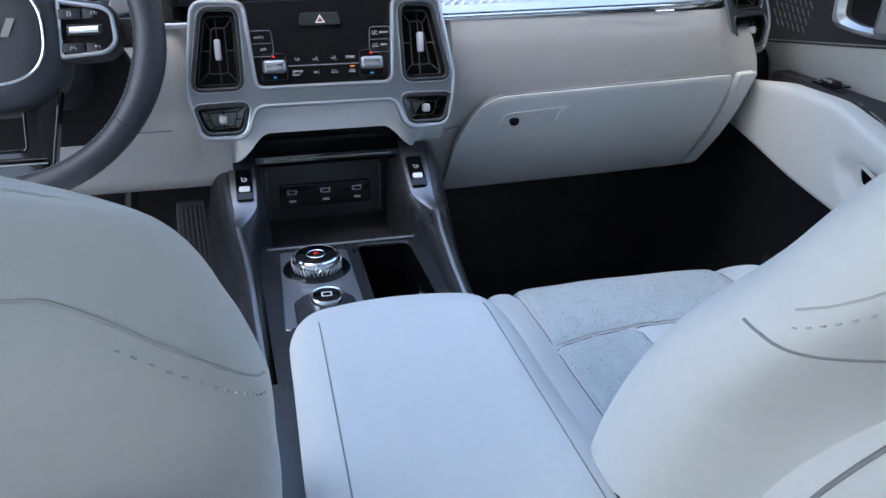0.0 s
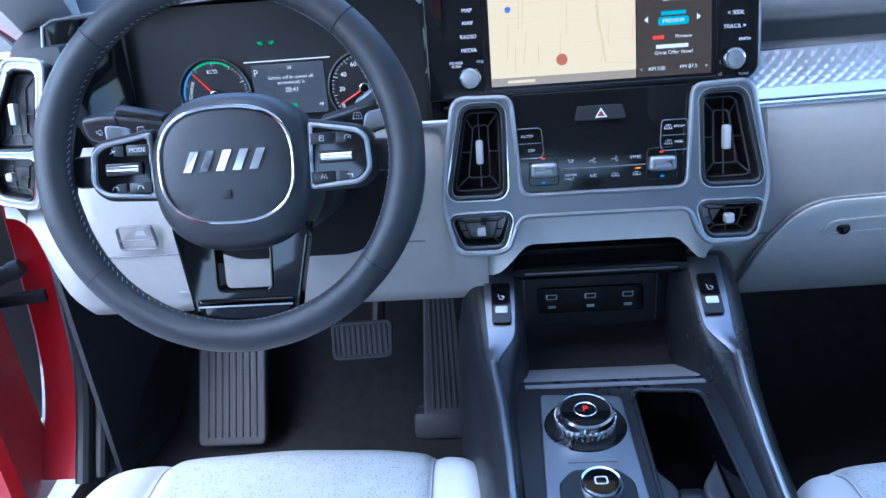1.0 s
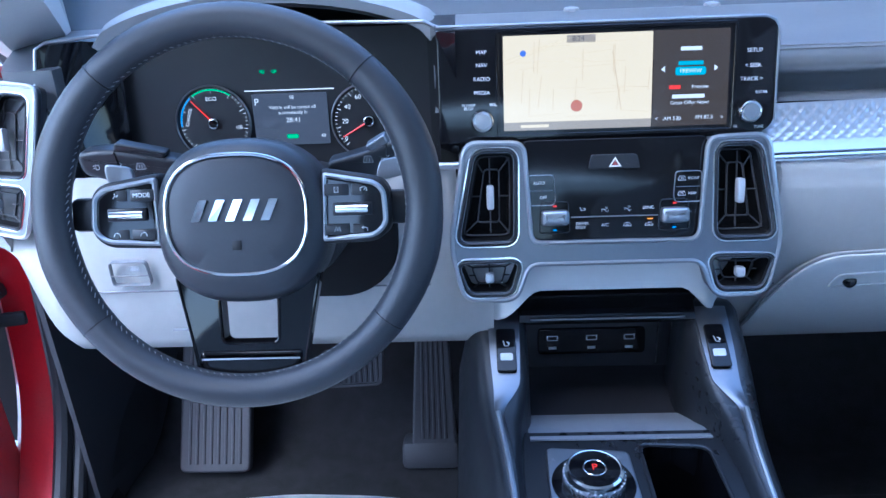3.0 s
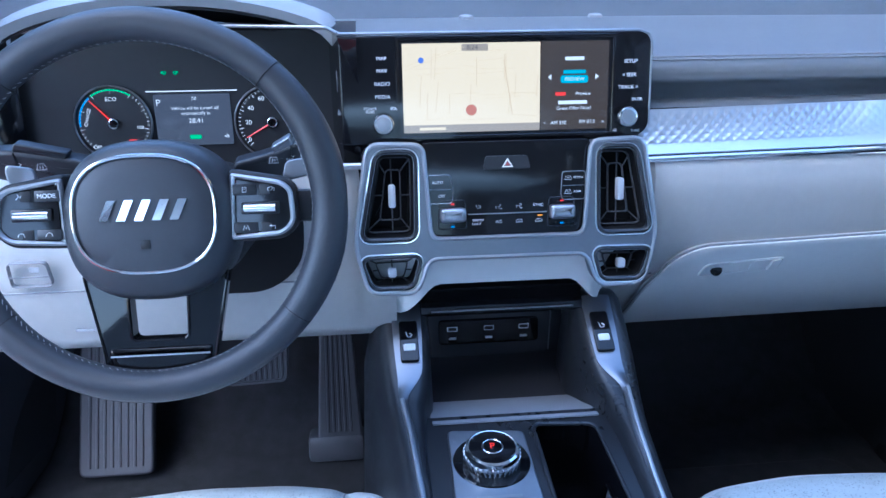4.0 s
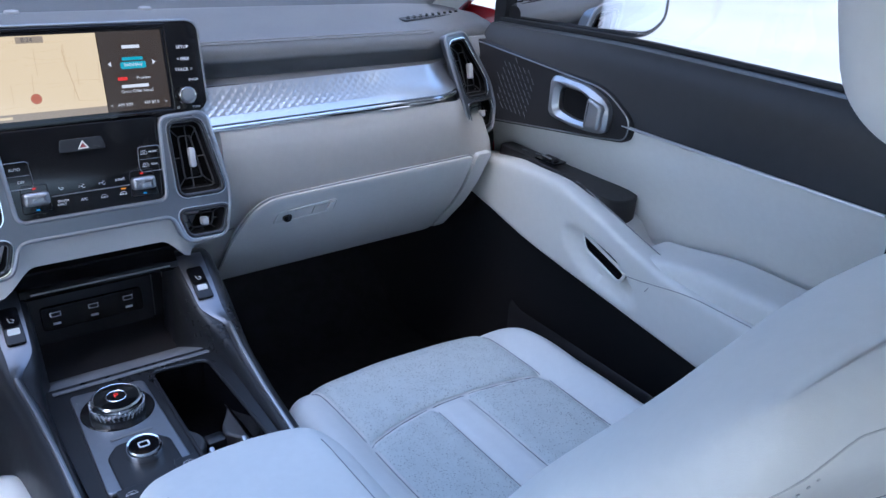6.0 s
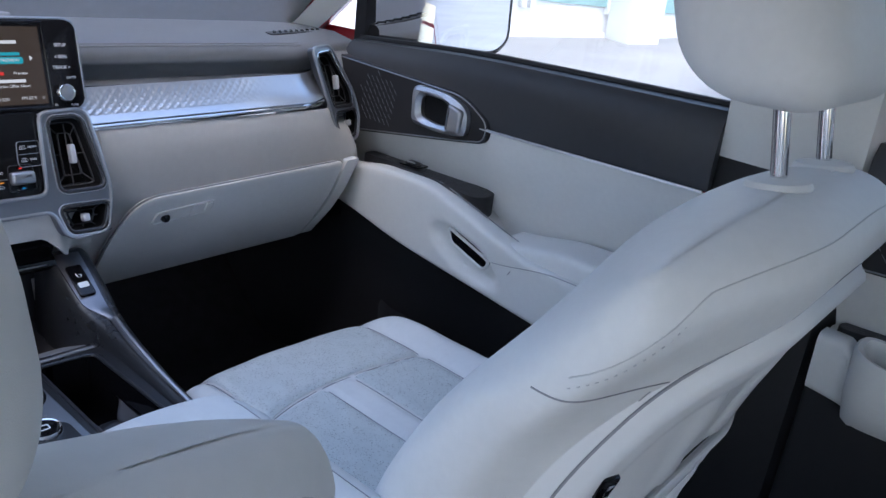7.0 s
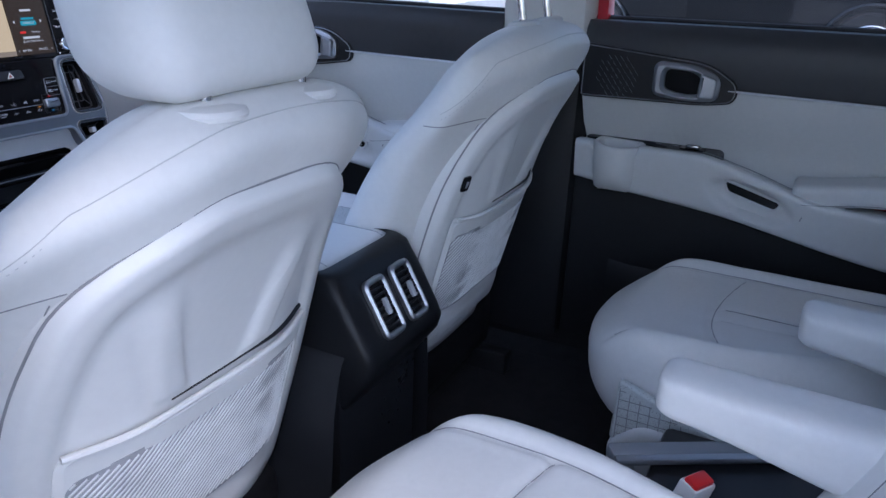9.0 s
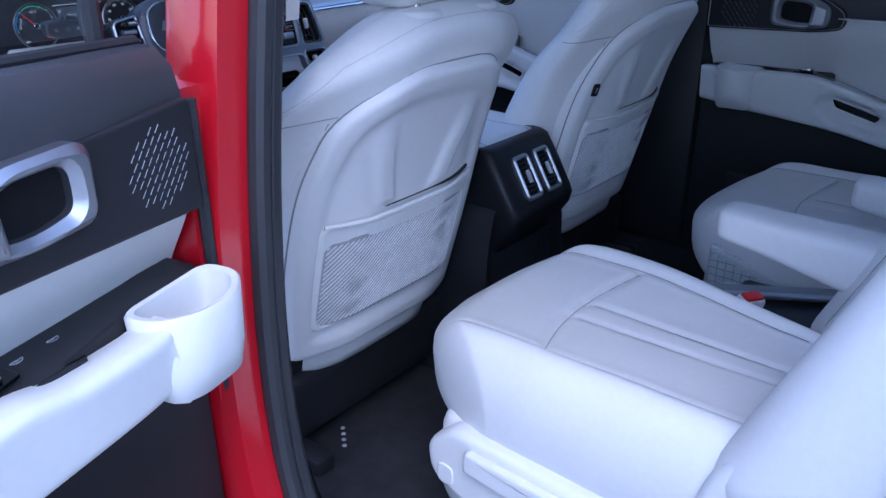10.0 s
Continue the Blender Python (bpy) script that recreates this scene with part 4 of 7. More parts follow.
def door(s, name, label, d):
    """An inner door panel on side s (1 right, -1 left), with sizes d along the car."""
    th = thing(name, label, "car door", "doors")
    XB = 0.775
    y0, y1 = d["front"], d["rear"]
    put = lambda u, v, w: Vector((s * (XB - w), u, v))
    # painted outer skin and edges
    sk = part("outer_skin", loft([[Vector((s * x, y, z)) for x, z in ((0.80, 1.19), (0.875, 1.17), (0.915, 1.0), (0.92, 0.80), (0.90, 0.55), (0.86, 0.46), (0.80, 0.46))] for y in np.linspace(y0 + 0.03, y1 - 0.03, 8)]), RED, th, "red painted door shell")
    # painted hinge-side edge with its rubber seal
    if d.get("glass"):
        ed = part("hinge_edge", loft([[Vector((s * x, y, z)) for x, y in ((0.748, y0 + 0.004), (0.745, y0 + 0.055), (0.755, y0 + 0.07), (0.86, y0 + 0.078), (0.87, y0 + 0.004))] for z in (0.47, 0.6, 0.8, 1.0, 1.17)]), RED, th, "red painted hinge edge of the door")
        part("edge_seal", tube([Vector((s * 0.742, y0 + 0.014, z)) for z in np.linspace(0.48, 1.16, 10)], 0.007, 8), RUBBER, th)
    # soft dark sill pad along the window
    zs = d["sill"]
    prof = [(-0.03, 0.0), (0.0, 0.006), (0.022, 0.004), (0.040, -0.012), (0.047, -0.04), (0.047, -0.080)]
    pad = part("sill_pad", loft([[put(y, interp(zs, y) + dz, w - 0.010 * smooth01((y - y0 + 0.12) / 0.12)) for w, dz in prof + [(0.042, d["strip"] - 0.001 - interp(zs, y)), (-0.02, d["strip"] - 0.006 - interp(zs, y))]] for y in np.linspace(y0, y1, 26)]), BLACK_SOFT, th, "dark soft-touch sill pad")
    part("window_seal", tube([put(y, interp(zs, y) + 0.008, -0.012) for y in np.linspace(y0, y1, 20)], 0.006, 8), RUBBER, th)
    # cream middle panel, falling back towards the armrest
    zst = d["strip"]
    part("middle_panel", sheet(lambda u, v: put(y0 - 0.004 + (y1 - y0 + 0.004) * u, zst - 0.004 - (zst - 0.90) * v, 0.036 - 0.062 * smooth01(v * 1.25)), 30, 10, 0.004), CREAM, th, "cream padded middle panel", smooth=60)
    # bright strip
    ys = d["plate_end"] + 0.015
    part("bright_strip", tube([put(y, d["strip"] - 0.001, 0.0490) for y in np.linspace(ys, y1 + 0.005, 16)], 0.0024, 8), STRIP, th, "thin bright trim strip")
    # dark plate with the release handle
    hy = d["handle"]
    pe = d["plate_end"]
    pl = rounded([(y0 - 0.003, d["plate_low"]), (pe + 0.06, d["strip"] - 0.036), (pe, d["strip"] - 0.026), (pe - 0.004, d["strip"] + 0.012), (pe + 0.055, d["strip"] + 0.050), (y0 - 0.003, d["plate_top"])],
                 [0.01, 0.03, 0.03, 0.03, 0.06, 0.01], 6)
    plate_ob = part("handle_plate", slab(pl, put, 0.0, 0.051, 0.004), d.get("plate_mat", BLACK), th, "dark satin plate round the release handle")
    if not d.get("glass"):
        part("plate_edge", tube([put(p.x, p.y, 0.0505) for p in inset(pl, 0.004)], 0.0014, 6, closed=True), STEEL, plate_ob)
    zc = d["strip"] + 0.005 + d.get("handle_lift", 0.0)
    bez_o = rounded([(hy + 0.002, zc - 0.030), (hy + 0.004, zc + 0.040), (hy - 0.085, zc + 0.036), (hy - 0.130, zc + 0.016), (hy - 0.128, zc - 0.030), (hy - 0.070, zc - 0.036)], [0.016, 0.02, 0.03, 0.02, 0.016, 0.03], 6)
    bez_i = rounded([(hy - 0.020, zc - 0.015), (hy - 0.020, zc + 0.026), (hy - 0.072, zc + 0.024), (hy - 0.094, zc + 0.012), (hy - 0.094, zc - 0.020), (hy - 0.060, zc - 0.023)], [0.012, 0.016, 0.02, 0.016, 0.012, 0.02], 6)
    bz = part("handle_bezel", ring(bez_o, bez_i, put, 0.045, 0.069, 0.008), SATIN, th, "satin silver handle surround")
    part("handle_cup", slab(inset(bez_i, -0.004), put, 0.040, 0.0525, 0.001), DEEP, bz, "black recess behind the handle")
    part("release_handle", slab(rounded([(hy - 0.088, zc - 0.027), (hy - 0.092, zc + 0.024), (hy - 0.124, zc + 0.014), (hy - 0.122, zc - 0.026)], 0.008, 4), put, 0.055, 0.0745, 0.005), SATIN, bz, "silver release lever")
    # pattern of small bright dashes over the loudspeaker
    bm = bmesh.new()
    gy, gz = d["grille"]
    for i in range(-6, 7):
        for j in range(-5, 6):
            a, b = i * 0.0095 * d.get("dash_k", 1.0), (j * 0.0165 + (0.008 if i % 2 else 0)) * d.get("dash_k", 1.0)
            dy, dz = (a * 0.78 + b * 0.62), (-a * 0.62 + b * 0.78)
            if (dy / d.get("grille_r", 0.043)) ** 2 + (dz / d.get("grille_r", 0.043)) ** 2 < 1:
                c = Vector((gy + dy * d.get("flip", 1), gz + dz))
                q = Vector((0.62 * d.get("flip", 1), 0.78)) * 0.006 * d.get("dash_k", 1.0)
                tube([put(c.x - q.x, c.y - q.y, 0.0512), put(c.x + q.x, c.y + q.y, 0.0512)], 0.00036, 5, bm=bm)
    part("grille_dashes", bm, SATIN, plate_ob, "diagonal bright dashes over the loudspeaker")
    # armrest
    W, zt, zb = d["arm_w"], d["arm_top"], d["arm_low"]
    g0, g1, gz0, gz1 = d["grip"]
    gy_mid, gz_mid, slope = (g0 + g1) / 2 + 0.004, (gz0 + gz1) / 2 - 0.012, (gz1 - gz0) / (g1 - g0)

    def dent(y, z):
        """Depth of the finger hollow under the pull grip."""
        q = ((y - gy_mid) / 0.088) ** 2 + ((z - gz_mid - slope * (y - gy_mid)) / 0.036) ** 2
        return d.get("dent", 0.0) * smooth01(2.2 * (1 - q))

    loops = []
    for y in np.linspace(y0 - 0.008, y1 + 0.01, 96):
        w, a, b = interp(W, y), interp(zt, y), interp(zb, y)
        r = 0.011
        if "valley" in d:
            hollow = interp(d["valley"], y)
            lp = [(-0.03, a - hollow), (0.0, a - hollow), (w - 0.046, a - hollow), (w - 0.040, a - 0.004)]
        else:
            lp = [(-0.03, a - 0.012), (0.0, a - 0.012), (w - r - 0.012, a - 0.006), (w - r, a)]
        lp += [(w - r + r * math.sin(k * math.pi / 8), a - r + r * math.cos(k * math.pi / 8)) for k in range(1, 5)]
        za, zl = a - r, b + r
        for k in range(1, 12):
            z = za + (zl - za) * k / 11
            lp.append((w - (0.008 + r * 0.3) * k / 11 - dent(y, z), z))
        lp += [(w - 0.012 - r + r * math.cos(k * math.pi / 8), b + r - r * math.sin(k * math.pi / 8)) for k in range(1, 5)]
        lp += [(-0.03, b + 0.006)]
        loops.append([put(y, q, p) for p, q in lp])
    arm = part("armrest", loft(loops), CREAM_PLAIN, th, "moulded cream armrest with pull grip", smooth=60)
    ey0, ey1, ez = d["elbow"]
    part("elbow_pad", blob((0.050, (ey0 - ey1) / 2, 0.022), 0.014, (10, 22, 8), lambda p: put((ey0 + ey1) / 2 + p.y, ez + p.z - 0.02 * smooth01((p.y) / ((ey0 - ey1) / 2)), 0.046 - p.x)), CREAM, arm, "padded elbow rest", smooth=180)
    # switch panel let into the top
    sy0, sy1 = d["switch"]
    top = lambda u, v, w: put(u, interp(d.get("switch_zt", zt), u) - 0.009 + w + (d.get("switch_rise", 0.0) * smooth01((sy0 - u) / (sy0 - sy1)) if w > 0 else 0.0), v)
    front = d["switch_front"] if "switch_front" in d else [(sy0, 0.012), (0.045, 0.012), (0.0, 0.052)] if "cup" in d else [(sy0, interp(W, sy0) - 0.030)]
    sw = part("switch_panel", slab(rounded([(sy0, -0.02)] + front + [((sy0 + sy1) / 2, interp(W, (sy0 + sy1) / 2) - 0.032), (sy1 + 0.05, 0.064), (sy1 + 0.012, 0.052), (sy1, 0.020), (sy1 + 0.008, -0.02)], d.get("pod_r", 0.016), 5), top, d.get("pod_low", -0.004), 0.006, 0.002), BLACK, th, "black window switch panel")
    part("window_switch", rbox((0.016, 0.030, 0.008), 0.003, Matrix.Translation(top(d["switch_y"], 0.026, 0.008))), BLACK, sw)
    part("switch_well", slab(rrect(0.052, 0.030, 0.004, 3, d["switch_y"], 0.026), top, 0.004, 0.0068, 0.0006), PIANO, sw, "gloss black switch surround")
    for k in (1, 2):
        icon("switch_mark", "car", lambda u, v: top(u, v, 0.0070), d["switch_y"] + 0.036 * k, 0.024, 0.012, 0.008, GREY_INK, sw, 0.0004)
    part("switch_edge", rbox((0.003, 0.024, 0.005), 0.001, Matrix.Translation(top(d["switch_y"], 0.036, 0.011))), CHROME, sw, "bright switch edge")
    # grip slot
    gp = lambda u, v, w: put(u, v, interp(W, u) - 0.003 - dent(u, v) * 0.85 + w)
    slot = rounded([(g0, gz0 + 0.012), (g0 - 0.008, gz0 - 0.014), (g1 + 0.01, gz1 - 0.012), (g1, gz1 + 0.008)], 0.010, 6)
    part("grip_slot", slab(slot, gp, -0.01, 0.003, 0.0008), PIANO, arm, "dark slot of the pull grip")
    part("elbow_seam", tube([put(y, ez - 0.012 - 0.02 * smooth01((y - (ey0 + ey1) / 2) / ((ey0 - ey1) / 2)), 0.108) for y in np.linspace(ey0 - 0.02, ey1 + 0.02, 20)], 0.0006, 6), SEAM, arm)
    part("grip_rim", tube([gp(p.x, p.y, 0.0022) for p in slot], 0.0030, 6, closed=True), CREAM_PLAIN, arm)
    if "blade_end" in d:
        be = d["blade_end"]
        part("blade_seam", tube([put(be + 0.016 * k, interp(zt, be + 0.016 * k) - 0.045 * k + 0.0008, interp(W, be) - 0.022 * (1 - k) - 0.0005) for k in np.linspace(0, 1, 6)], 0.0008, 6), SEAM, arm)
        part("blade_edge", tube([put(y, interp(zt, y) + 0.0006, interp(W, y) - 0.036) for y in np.linspace(be + 0.22, be, 24)], 0.0009, 6), SEAM, arm)
    # dark lower panel with a map pocket
    part("lower_panel", slab(rounded([(y0 - 0.003, 0.47), (y0 - 0.003, 0.875), (y1, 0.80), (y1, 0.52)], 0.01, 3), put, -0.02, 0.018, 0.003), BLACK, th, "black plastic lower panel")
    p0, p1 = d["pocket"]
    part("map_pocket", loft([[put(y, z, w * (1 if 0 < i < 13 else 0.8)) for w, z in ((0.012, 0.50), (0.065, 0.515), (0.075, 0.60), (0.078, 0.69), (0.070, 0.70), (0.066, 0.69), (0.064, 0.60), (0.012, 0.56))] for i, y in enumerate(np.linspace(p0, p1, 14))]), BLACK, th, "black map pocket", smooth=50)
    if "cup" in d:
        cy, cz = d["cup"]
        ck = d.get("cup_k", 1.0)
        ol = lambda k: rounded([(cy + 0.052 * k, 0.0), (cy + 0.052 * k, 0.070), (cy + 0.022, 0.104 * k), (cy - 0.024 * ck, 0.104 * k), (cy - 0.052 * k * ck, 0.066), (cy - 0.054 * k * ck, 0.0)], 0.030 * k, 5)
        lift = lambda y: d.get("cup_lift", 0.006) * smooth01((y - cy + 0.01) / 0.075)
        outs = [(ol(0.60), cz - 0.098), (ol(0.80), cz - 0.091), (ol(0.94), cz - 0.060), (ol(1.0), cz), (inset(ol(1.0), 0.003), cz + 0.003), (inset(ol(1.0), 0.010), cz + 0.002), (inset(ol(0.98), 0.011), cz - 0.03), (inset(ol(0.94), 0.014), cz - 0.052)]
        cup = part("bottle_holder", loft([[put(p.x, z + lift(p.x) * smooth01((z - cz + 0.10) / 0.1), d.get("cup_in", 0.02) + p.y * (0.117 - d.get("cup_in", 0.02)) / 0.104) for p in lp] for lp, z in outs]), CREAM_PLAIN, th, "moulded cream bottle holder", smooth=50)
        part("divider", rbox((0.030, 0.008, 0.05), 0.003, Matrix.Translation(put(cy - 0.03, cz - 0.04, 0.05))), CREAM_PLAIN, cup)
    if d.get("glass"):
        g = part("door_glass", sheet(lambda u, v: Vector((s * (0.80 - 0.14 * v * v), y0 - 0.04 + (y1 - y0 + 0.05) * u, 1.195 + 0.42 * v)), 6, 6), GLASS, th, "clear door window")
        g.visible_shadow = False
        part("window_frame", tube([Vector((s * (0.80 - 0.14 * v * v), y0 - 0.035, 1.195 + 0.42 * v)) for v in np.linspace(0, 1, 8)], 0.008, 8), RUBBER, th, "black window channel")
    return th


FRONT = dict(grille_r=0.050, front=1.185, rear=0.40, sill=[(1.185, 1.187), (0.80, 1.205), (0.40, 1.207)], strip=1.098, plate_end=0.795, plate_low=1.015, plate_top=1.165, handle=0.960, handle_lift=0.004, grille=(1.060, 1.097),
             arm_w=[(1.17, 0.072), (1.09, 0.082), (0.95, 0.094), (0.80, 0.100), (0.65, 0.106), (0.40, 0.112)], arm_top=[(1.17, 0.955), (1.10, 0.968), (1.0, 0.984), (0.90, 0.988), (0.80, 0.966), (0.70, 0.938), (0.63, 0.922), (0.50, 0.914), (0.40, 0.91)],
             arm_low=[(1.17, 0.875), (1.10, 0.868), (0.95, 0.845), (0.70, 0.818), (0.40, 0.785)], valley=[(1.15, 0.016), (0.90, 0.022), (0.80, 0.034), (0.76, 0.056), (0.71, 0.050), (0.65, 0.022), (0.40, 0.022)], elbow=(0.725, 0.42, 0.928), switch=(1.125, 0.795), pod_low=-0.060, pod_r=0.030, switch_front=[(1.125, 0.020), (1.06, 0.040)], switch_zt=[(1.15, 0.974), (1.0, 0.990), (0.90, 0.992), (0.80, 0.974)], switch_y=0.975, grip=(0.822, 0.722, 0.908, 0.880), pocket=(1.0, 0.45), dent=0.016, blade_end=0.655, glass=False)
REAR = dict(front=0.212, rear=-0.62, sill=[(0.212, 1.207), (-0.62, 1.222)], strip=1.098, plate_end=-0.108, plate_low=1.055, plate_top=1.168, handle=0.052, handle_lift=0.002, grille=(0.132, 1.104),
            arm_w=[(0.21, 0.060), (0.165, 0.066), (0.110, 0.090), (-0.10, 0.096), (-0.25, 0.104), (-0.62, 0.108)], arm_top=[(0.22, 0.964), (0.163, 0.964), (0.153, 0.905), (0.073, 0.905), (0.063, 0.970), (-0.05, 0.972), (-0.15, 0.952), (-0.30, 0.912), (-0.40, 0.905), (-0.62, 0.90)],
            arm_low=[(0.21, 0.876), (-0.1, 0.850), (-0.40, 0.80), (-0.62, 0.775)], valley=[(0.22, 0.012), (-0.05, 0.014), (-0.12, 0.030), (-0.17, 0.040), (-0.24, 0.036), (-0.30, 0.020), (-0.62, 0.020)], elbow=(-0.245, -0.60, 0.938), switch=(0.195, -0.105), pod_low=-0.050, switch_y=-0.04, grip=(-0.118, -0.232, 0.916, 0.890), pocket=(0.10, -0.50), cup=(0.107, 0.964), cup_lift=0.004, dent=0.024, blade_end=-0.285, glass=False)

door(1, "front_door", "black and cream front passenger door panel, closed", FRONT)
door(1, "rear_door", "black and cream rear door panel with bottle holder, closed", REAR)


def opened(th, hinge, angle):
    h = Matrix.Translation(hinge)
    th.matrix_basis = h @ Matrix.Rotation(radians(angle), 4, 'Z') @ h.inverted()


rl = door(-1, "rear_door", "open red rear door with black and cream inner panel", dict(REAR, glass=True, handle=0.072, handle_lift=0.020, grille=(0.158, 1.112), cup=(0.148, 0.990), cup_lift=0.006, grille_r=0.038, dash_k=0.72, cup_k=1.28, arm_w=[(0.21, 0.040), (0.190, 0.060), (0.170, 0.086), (0.06, 0.102)] + REAR["arm_w"][3:], arm_top=[(0.21, 0.930), (0.105, 0.930), (0.092, 0.986), (0.0, 0.985)] + [(y, z + 0.02) for y, z in REAR["arm_top"][5:]], switch=(0.200, -0.13), switch_front=[(0.200, 0.042), (0.09, 0.048), (0.0, 0.064)], switch_zt=[(0.21, 0.996), (0.0, 0.990), (-0.13, 0.972)], cup_in=0.045, arm_low=[(0.21, 0.915), (0.05, 0.905), (-0.1, 0.893), (-0.40, 0.860), (-0.62, 0.840)], valley=[(0.22, 0.012), (-0.62, 0.012)], blade_end=-0.45))
opened(rl, (-0.830, 0.235, 0), -76)
fl = door(-1, "front_door", "open red front door with black and cream inner panel", dict(FRONT, glass=True))
opened(fl, (-0.893, 1.262, 0), -80)
tagged(part("cable_boot", tube([(-0.86 - 0.012 * k, 1.275 - 0.004 * k, 0.845 - 0.003 * k * (9 - k) * 0.2) for k in range(10)], [0.013 + 0.003 * (k % 2) for k in range(10)], 12), RUBBER), "ribbed black rubber cable boot between jamb and door", "cable boot", kind="structure")
tagged(part("door_check_front", rbox((0.14, 0.012, 0.022), 0.004, pose(-0.905, 1.262, 0.792, 0, 0, 12)), BLACK), "black door check strap between jamb and door", "door check", kind="structure")

# right door mirror
mir = thing("door_mirror", "door mirror with gloss black housing and silvered glass", "mirror")
mo = rounded([(0.824, 1.186), (1.010, 1.176), (1.045, 1.21), (1.04, 1.33), (0.99, 1.35), (0.820, 1.345)], [0.03, 0.05, 0.03, 0.03, 0.05, 0.03], 6)
mput = lambda u, v, w: Vector((u, 1.05 + (0.93 - u) * 0.45 - w, v))
part("housing", slab(mo, mput, -0.11, 0.0, 0.012), PIANO, mir, "gloss black housing")
part("mirror_glass", slab(inset(mo, 0.014), mput, -0.004, 0.003, 0.001), MIRROR, mir, "silvered mirror glass")
part("mirror_foot", rbox((0.09, 0.05, 0.05), 0.012, pose(0.84, 1.17, 1.20)), BLACK, mir)

# ---- dashboard ----
dash = thing("dashboard", "dark pad and cream dashboard with silver vents", "dashboard", kind="")


def fas(u, v, w):
    """The centre stack's leaning plane: across, up, out."""
    return Vector((u, 1.04 + (v - 1.06) * 0.28 - w * 0.963, v + w * 0.27))


def scr(u, v, w):
    return Vector((u, 1.08 + (v - 1.114) * 0.22 - w * 0.976, v + w * 0.215))


# cream lower panels
def strip_face(x0, x1, sec, n=14, bow=0.0):
    loops = []
    for i in range(n + 1):
        t = i / n
        x = x0 + (x1 - x0) * t
        loops.append([Vector((x, y + bow * (2 * t - 1) ** 2, z)) for y, z in sec(x)])
    b = loft(loops, closed=False)
    bmesh.ops.solidify(b, geom=b.faces[:], thickness=0.006)
    return b


def glove_y(x, z):
    """The passenger panel bows back under itself towards its lower edge."""
    d = max(0.0, 0.99 - z)
    return 1.052 + 0.35 * d + 1.85 * d * d + 0.09 * smooth01((x - 0.672) / 0.045)


def pass_sec(x):
    e = 0.085 * smooth01((x - 0.59) / 0.09)
    zb = 0.777 + 0.036 * (x - 0.2)
    low = [(glove_y(x, zb) + 0.09, zb - 0.004), (glove_y(x, zb) + 0.012, zb - 0.004)]
    for k in range(11):
        z = zb + (0.99 - zb) * k / 10
        low.append((glove_y(x, z), z))
    g = glove_y(x, 0.99) - 1.052
    b = 0.07 * smooth01((0.172 - x) / 0.006)
    up = [(1.0508, 1.012, 0.10), (1.0500, 1.035, 0.35), (1.0510, 1.058, 0.80), (1.0555, 1.076, 1.0), (1.064, 1.087, 1.0)]
    return low + [(y + b + max(g * (1 - k), 0.0) + e * k, z) for y, z, k in up]


part("passenger_panel", strip_face(0.12, 0.715, pass_sec, 60), CREAM, dash, "cream padded passenger dash panel", smooth=60)
gput = lambda u, v, w: Vector((u, glove_y(u, v) - w, v))
lid = rounded([(0.200, 0.783), (0.634, 0.800), (0.630, 0.840), (0.628, 0.900), (0.627, 0.993), (0.420, 0.985), (0.226, 0.977), (0.196, 0.900), (0.197, 0.840)], [0.010, 0.010, 0.05, 0.05, 0.012, 0.05, 0.045, 0.05, 0.05], 8)
rows = [[gput(p.x, p.y, w) for p in lid] for w in (-0.012, 0.0103)]
for d, w in ((0.0006, 0.0119), (0.0022, 0.0125)):
    rows.append([gput(p.x, p.y, w) for p in inset(lid, d)])
for k in range(1, 17):
    rows.append([gput(0.42 + (p.x - 0.42) * (1 - k / 16.5), 0.89 + (p.y - 0.89) * (1 - k / 16.5), 0.0125) for p in inset(lid, 0.0022)])
bm = loft(rows)
glove = part("glovebox_lid", bm, CREAM, dash, "cream glovebox lid with lock and latch")
part("lid_gap", tube([gput(p.x, p.y, 0.0078) for p in inset(lid, -0.0012)], 0.0016, 6, closed=True), SEAM, dash)
lat = rounded([(0.257, 0.924), (0.361, 0.932), (0.364, 0.957), (0.262, 0.949)], 0.008, 5)
lo = part("latch_plate", ring(lat, inset(lat, 0.0025), gput, 0.011, 0.0150, 0.001), CREAM_PLAIN, glove)
part("latch_recess", slab(rounded([(0.322, 0.931), (0.356, 0.934), (0.358, 0.953), (0.324, 0.950)], 0.005, 4), gput, 0.011, 0.0138, 0.0008), SHELL, glove)
part("latch_pull", slab(rounded([(0.346, 0.934), (0.357, 0.935), (0.359, 0.954), (0.348, 0.953)], 0.003, 3), gput, 0.011, 0.0175, 0.0012), CREAM_PLAIN, glove)
part("lock", lathe([(0.0, 0.0), (0.0075, 0.0), (0.0075, 0.003), (0.0055, 0.004), (0.0, 0.003)], 20, frame_of(gput(0.280, 0.9355, 0.012), (1, 0, 0), (0, 0.1, 1))), PIANO, glove, "black lock barrel")
# end panel beside the glovebox
part("end_panel", slab(rounded([(0.642, 0.803), (0.668, 0.804), (0.664, 0.900), (0.668, 0.995), (0.636, 0.993), (0.637, 0.900)], [0.006, 0.006, 0.03, 0.006, 0.006, 0.03], 4), gput, -0.01, 0.011, 0.002), CREAM_PLAIN, dash)
part("panel_line", tube([gput(0.176 + 0.022 * t, 0.925 + 0.006 * t, 0.0065) for t in np.linspace(0, 1, 8)], 0.0010, 6), SEAM, dash)


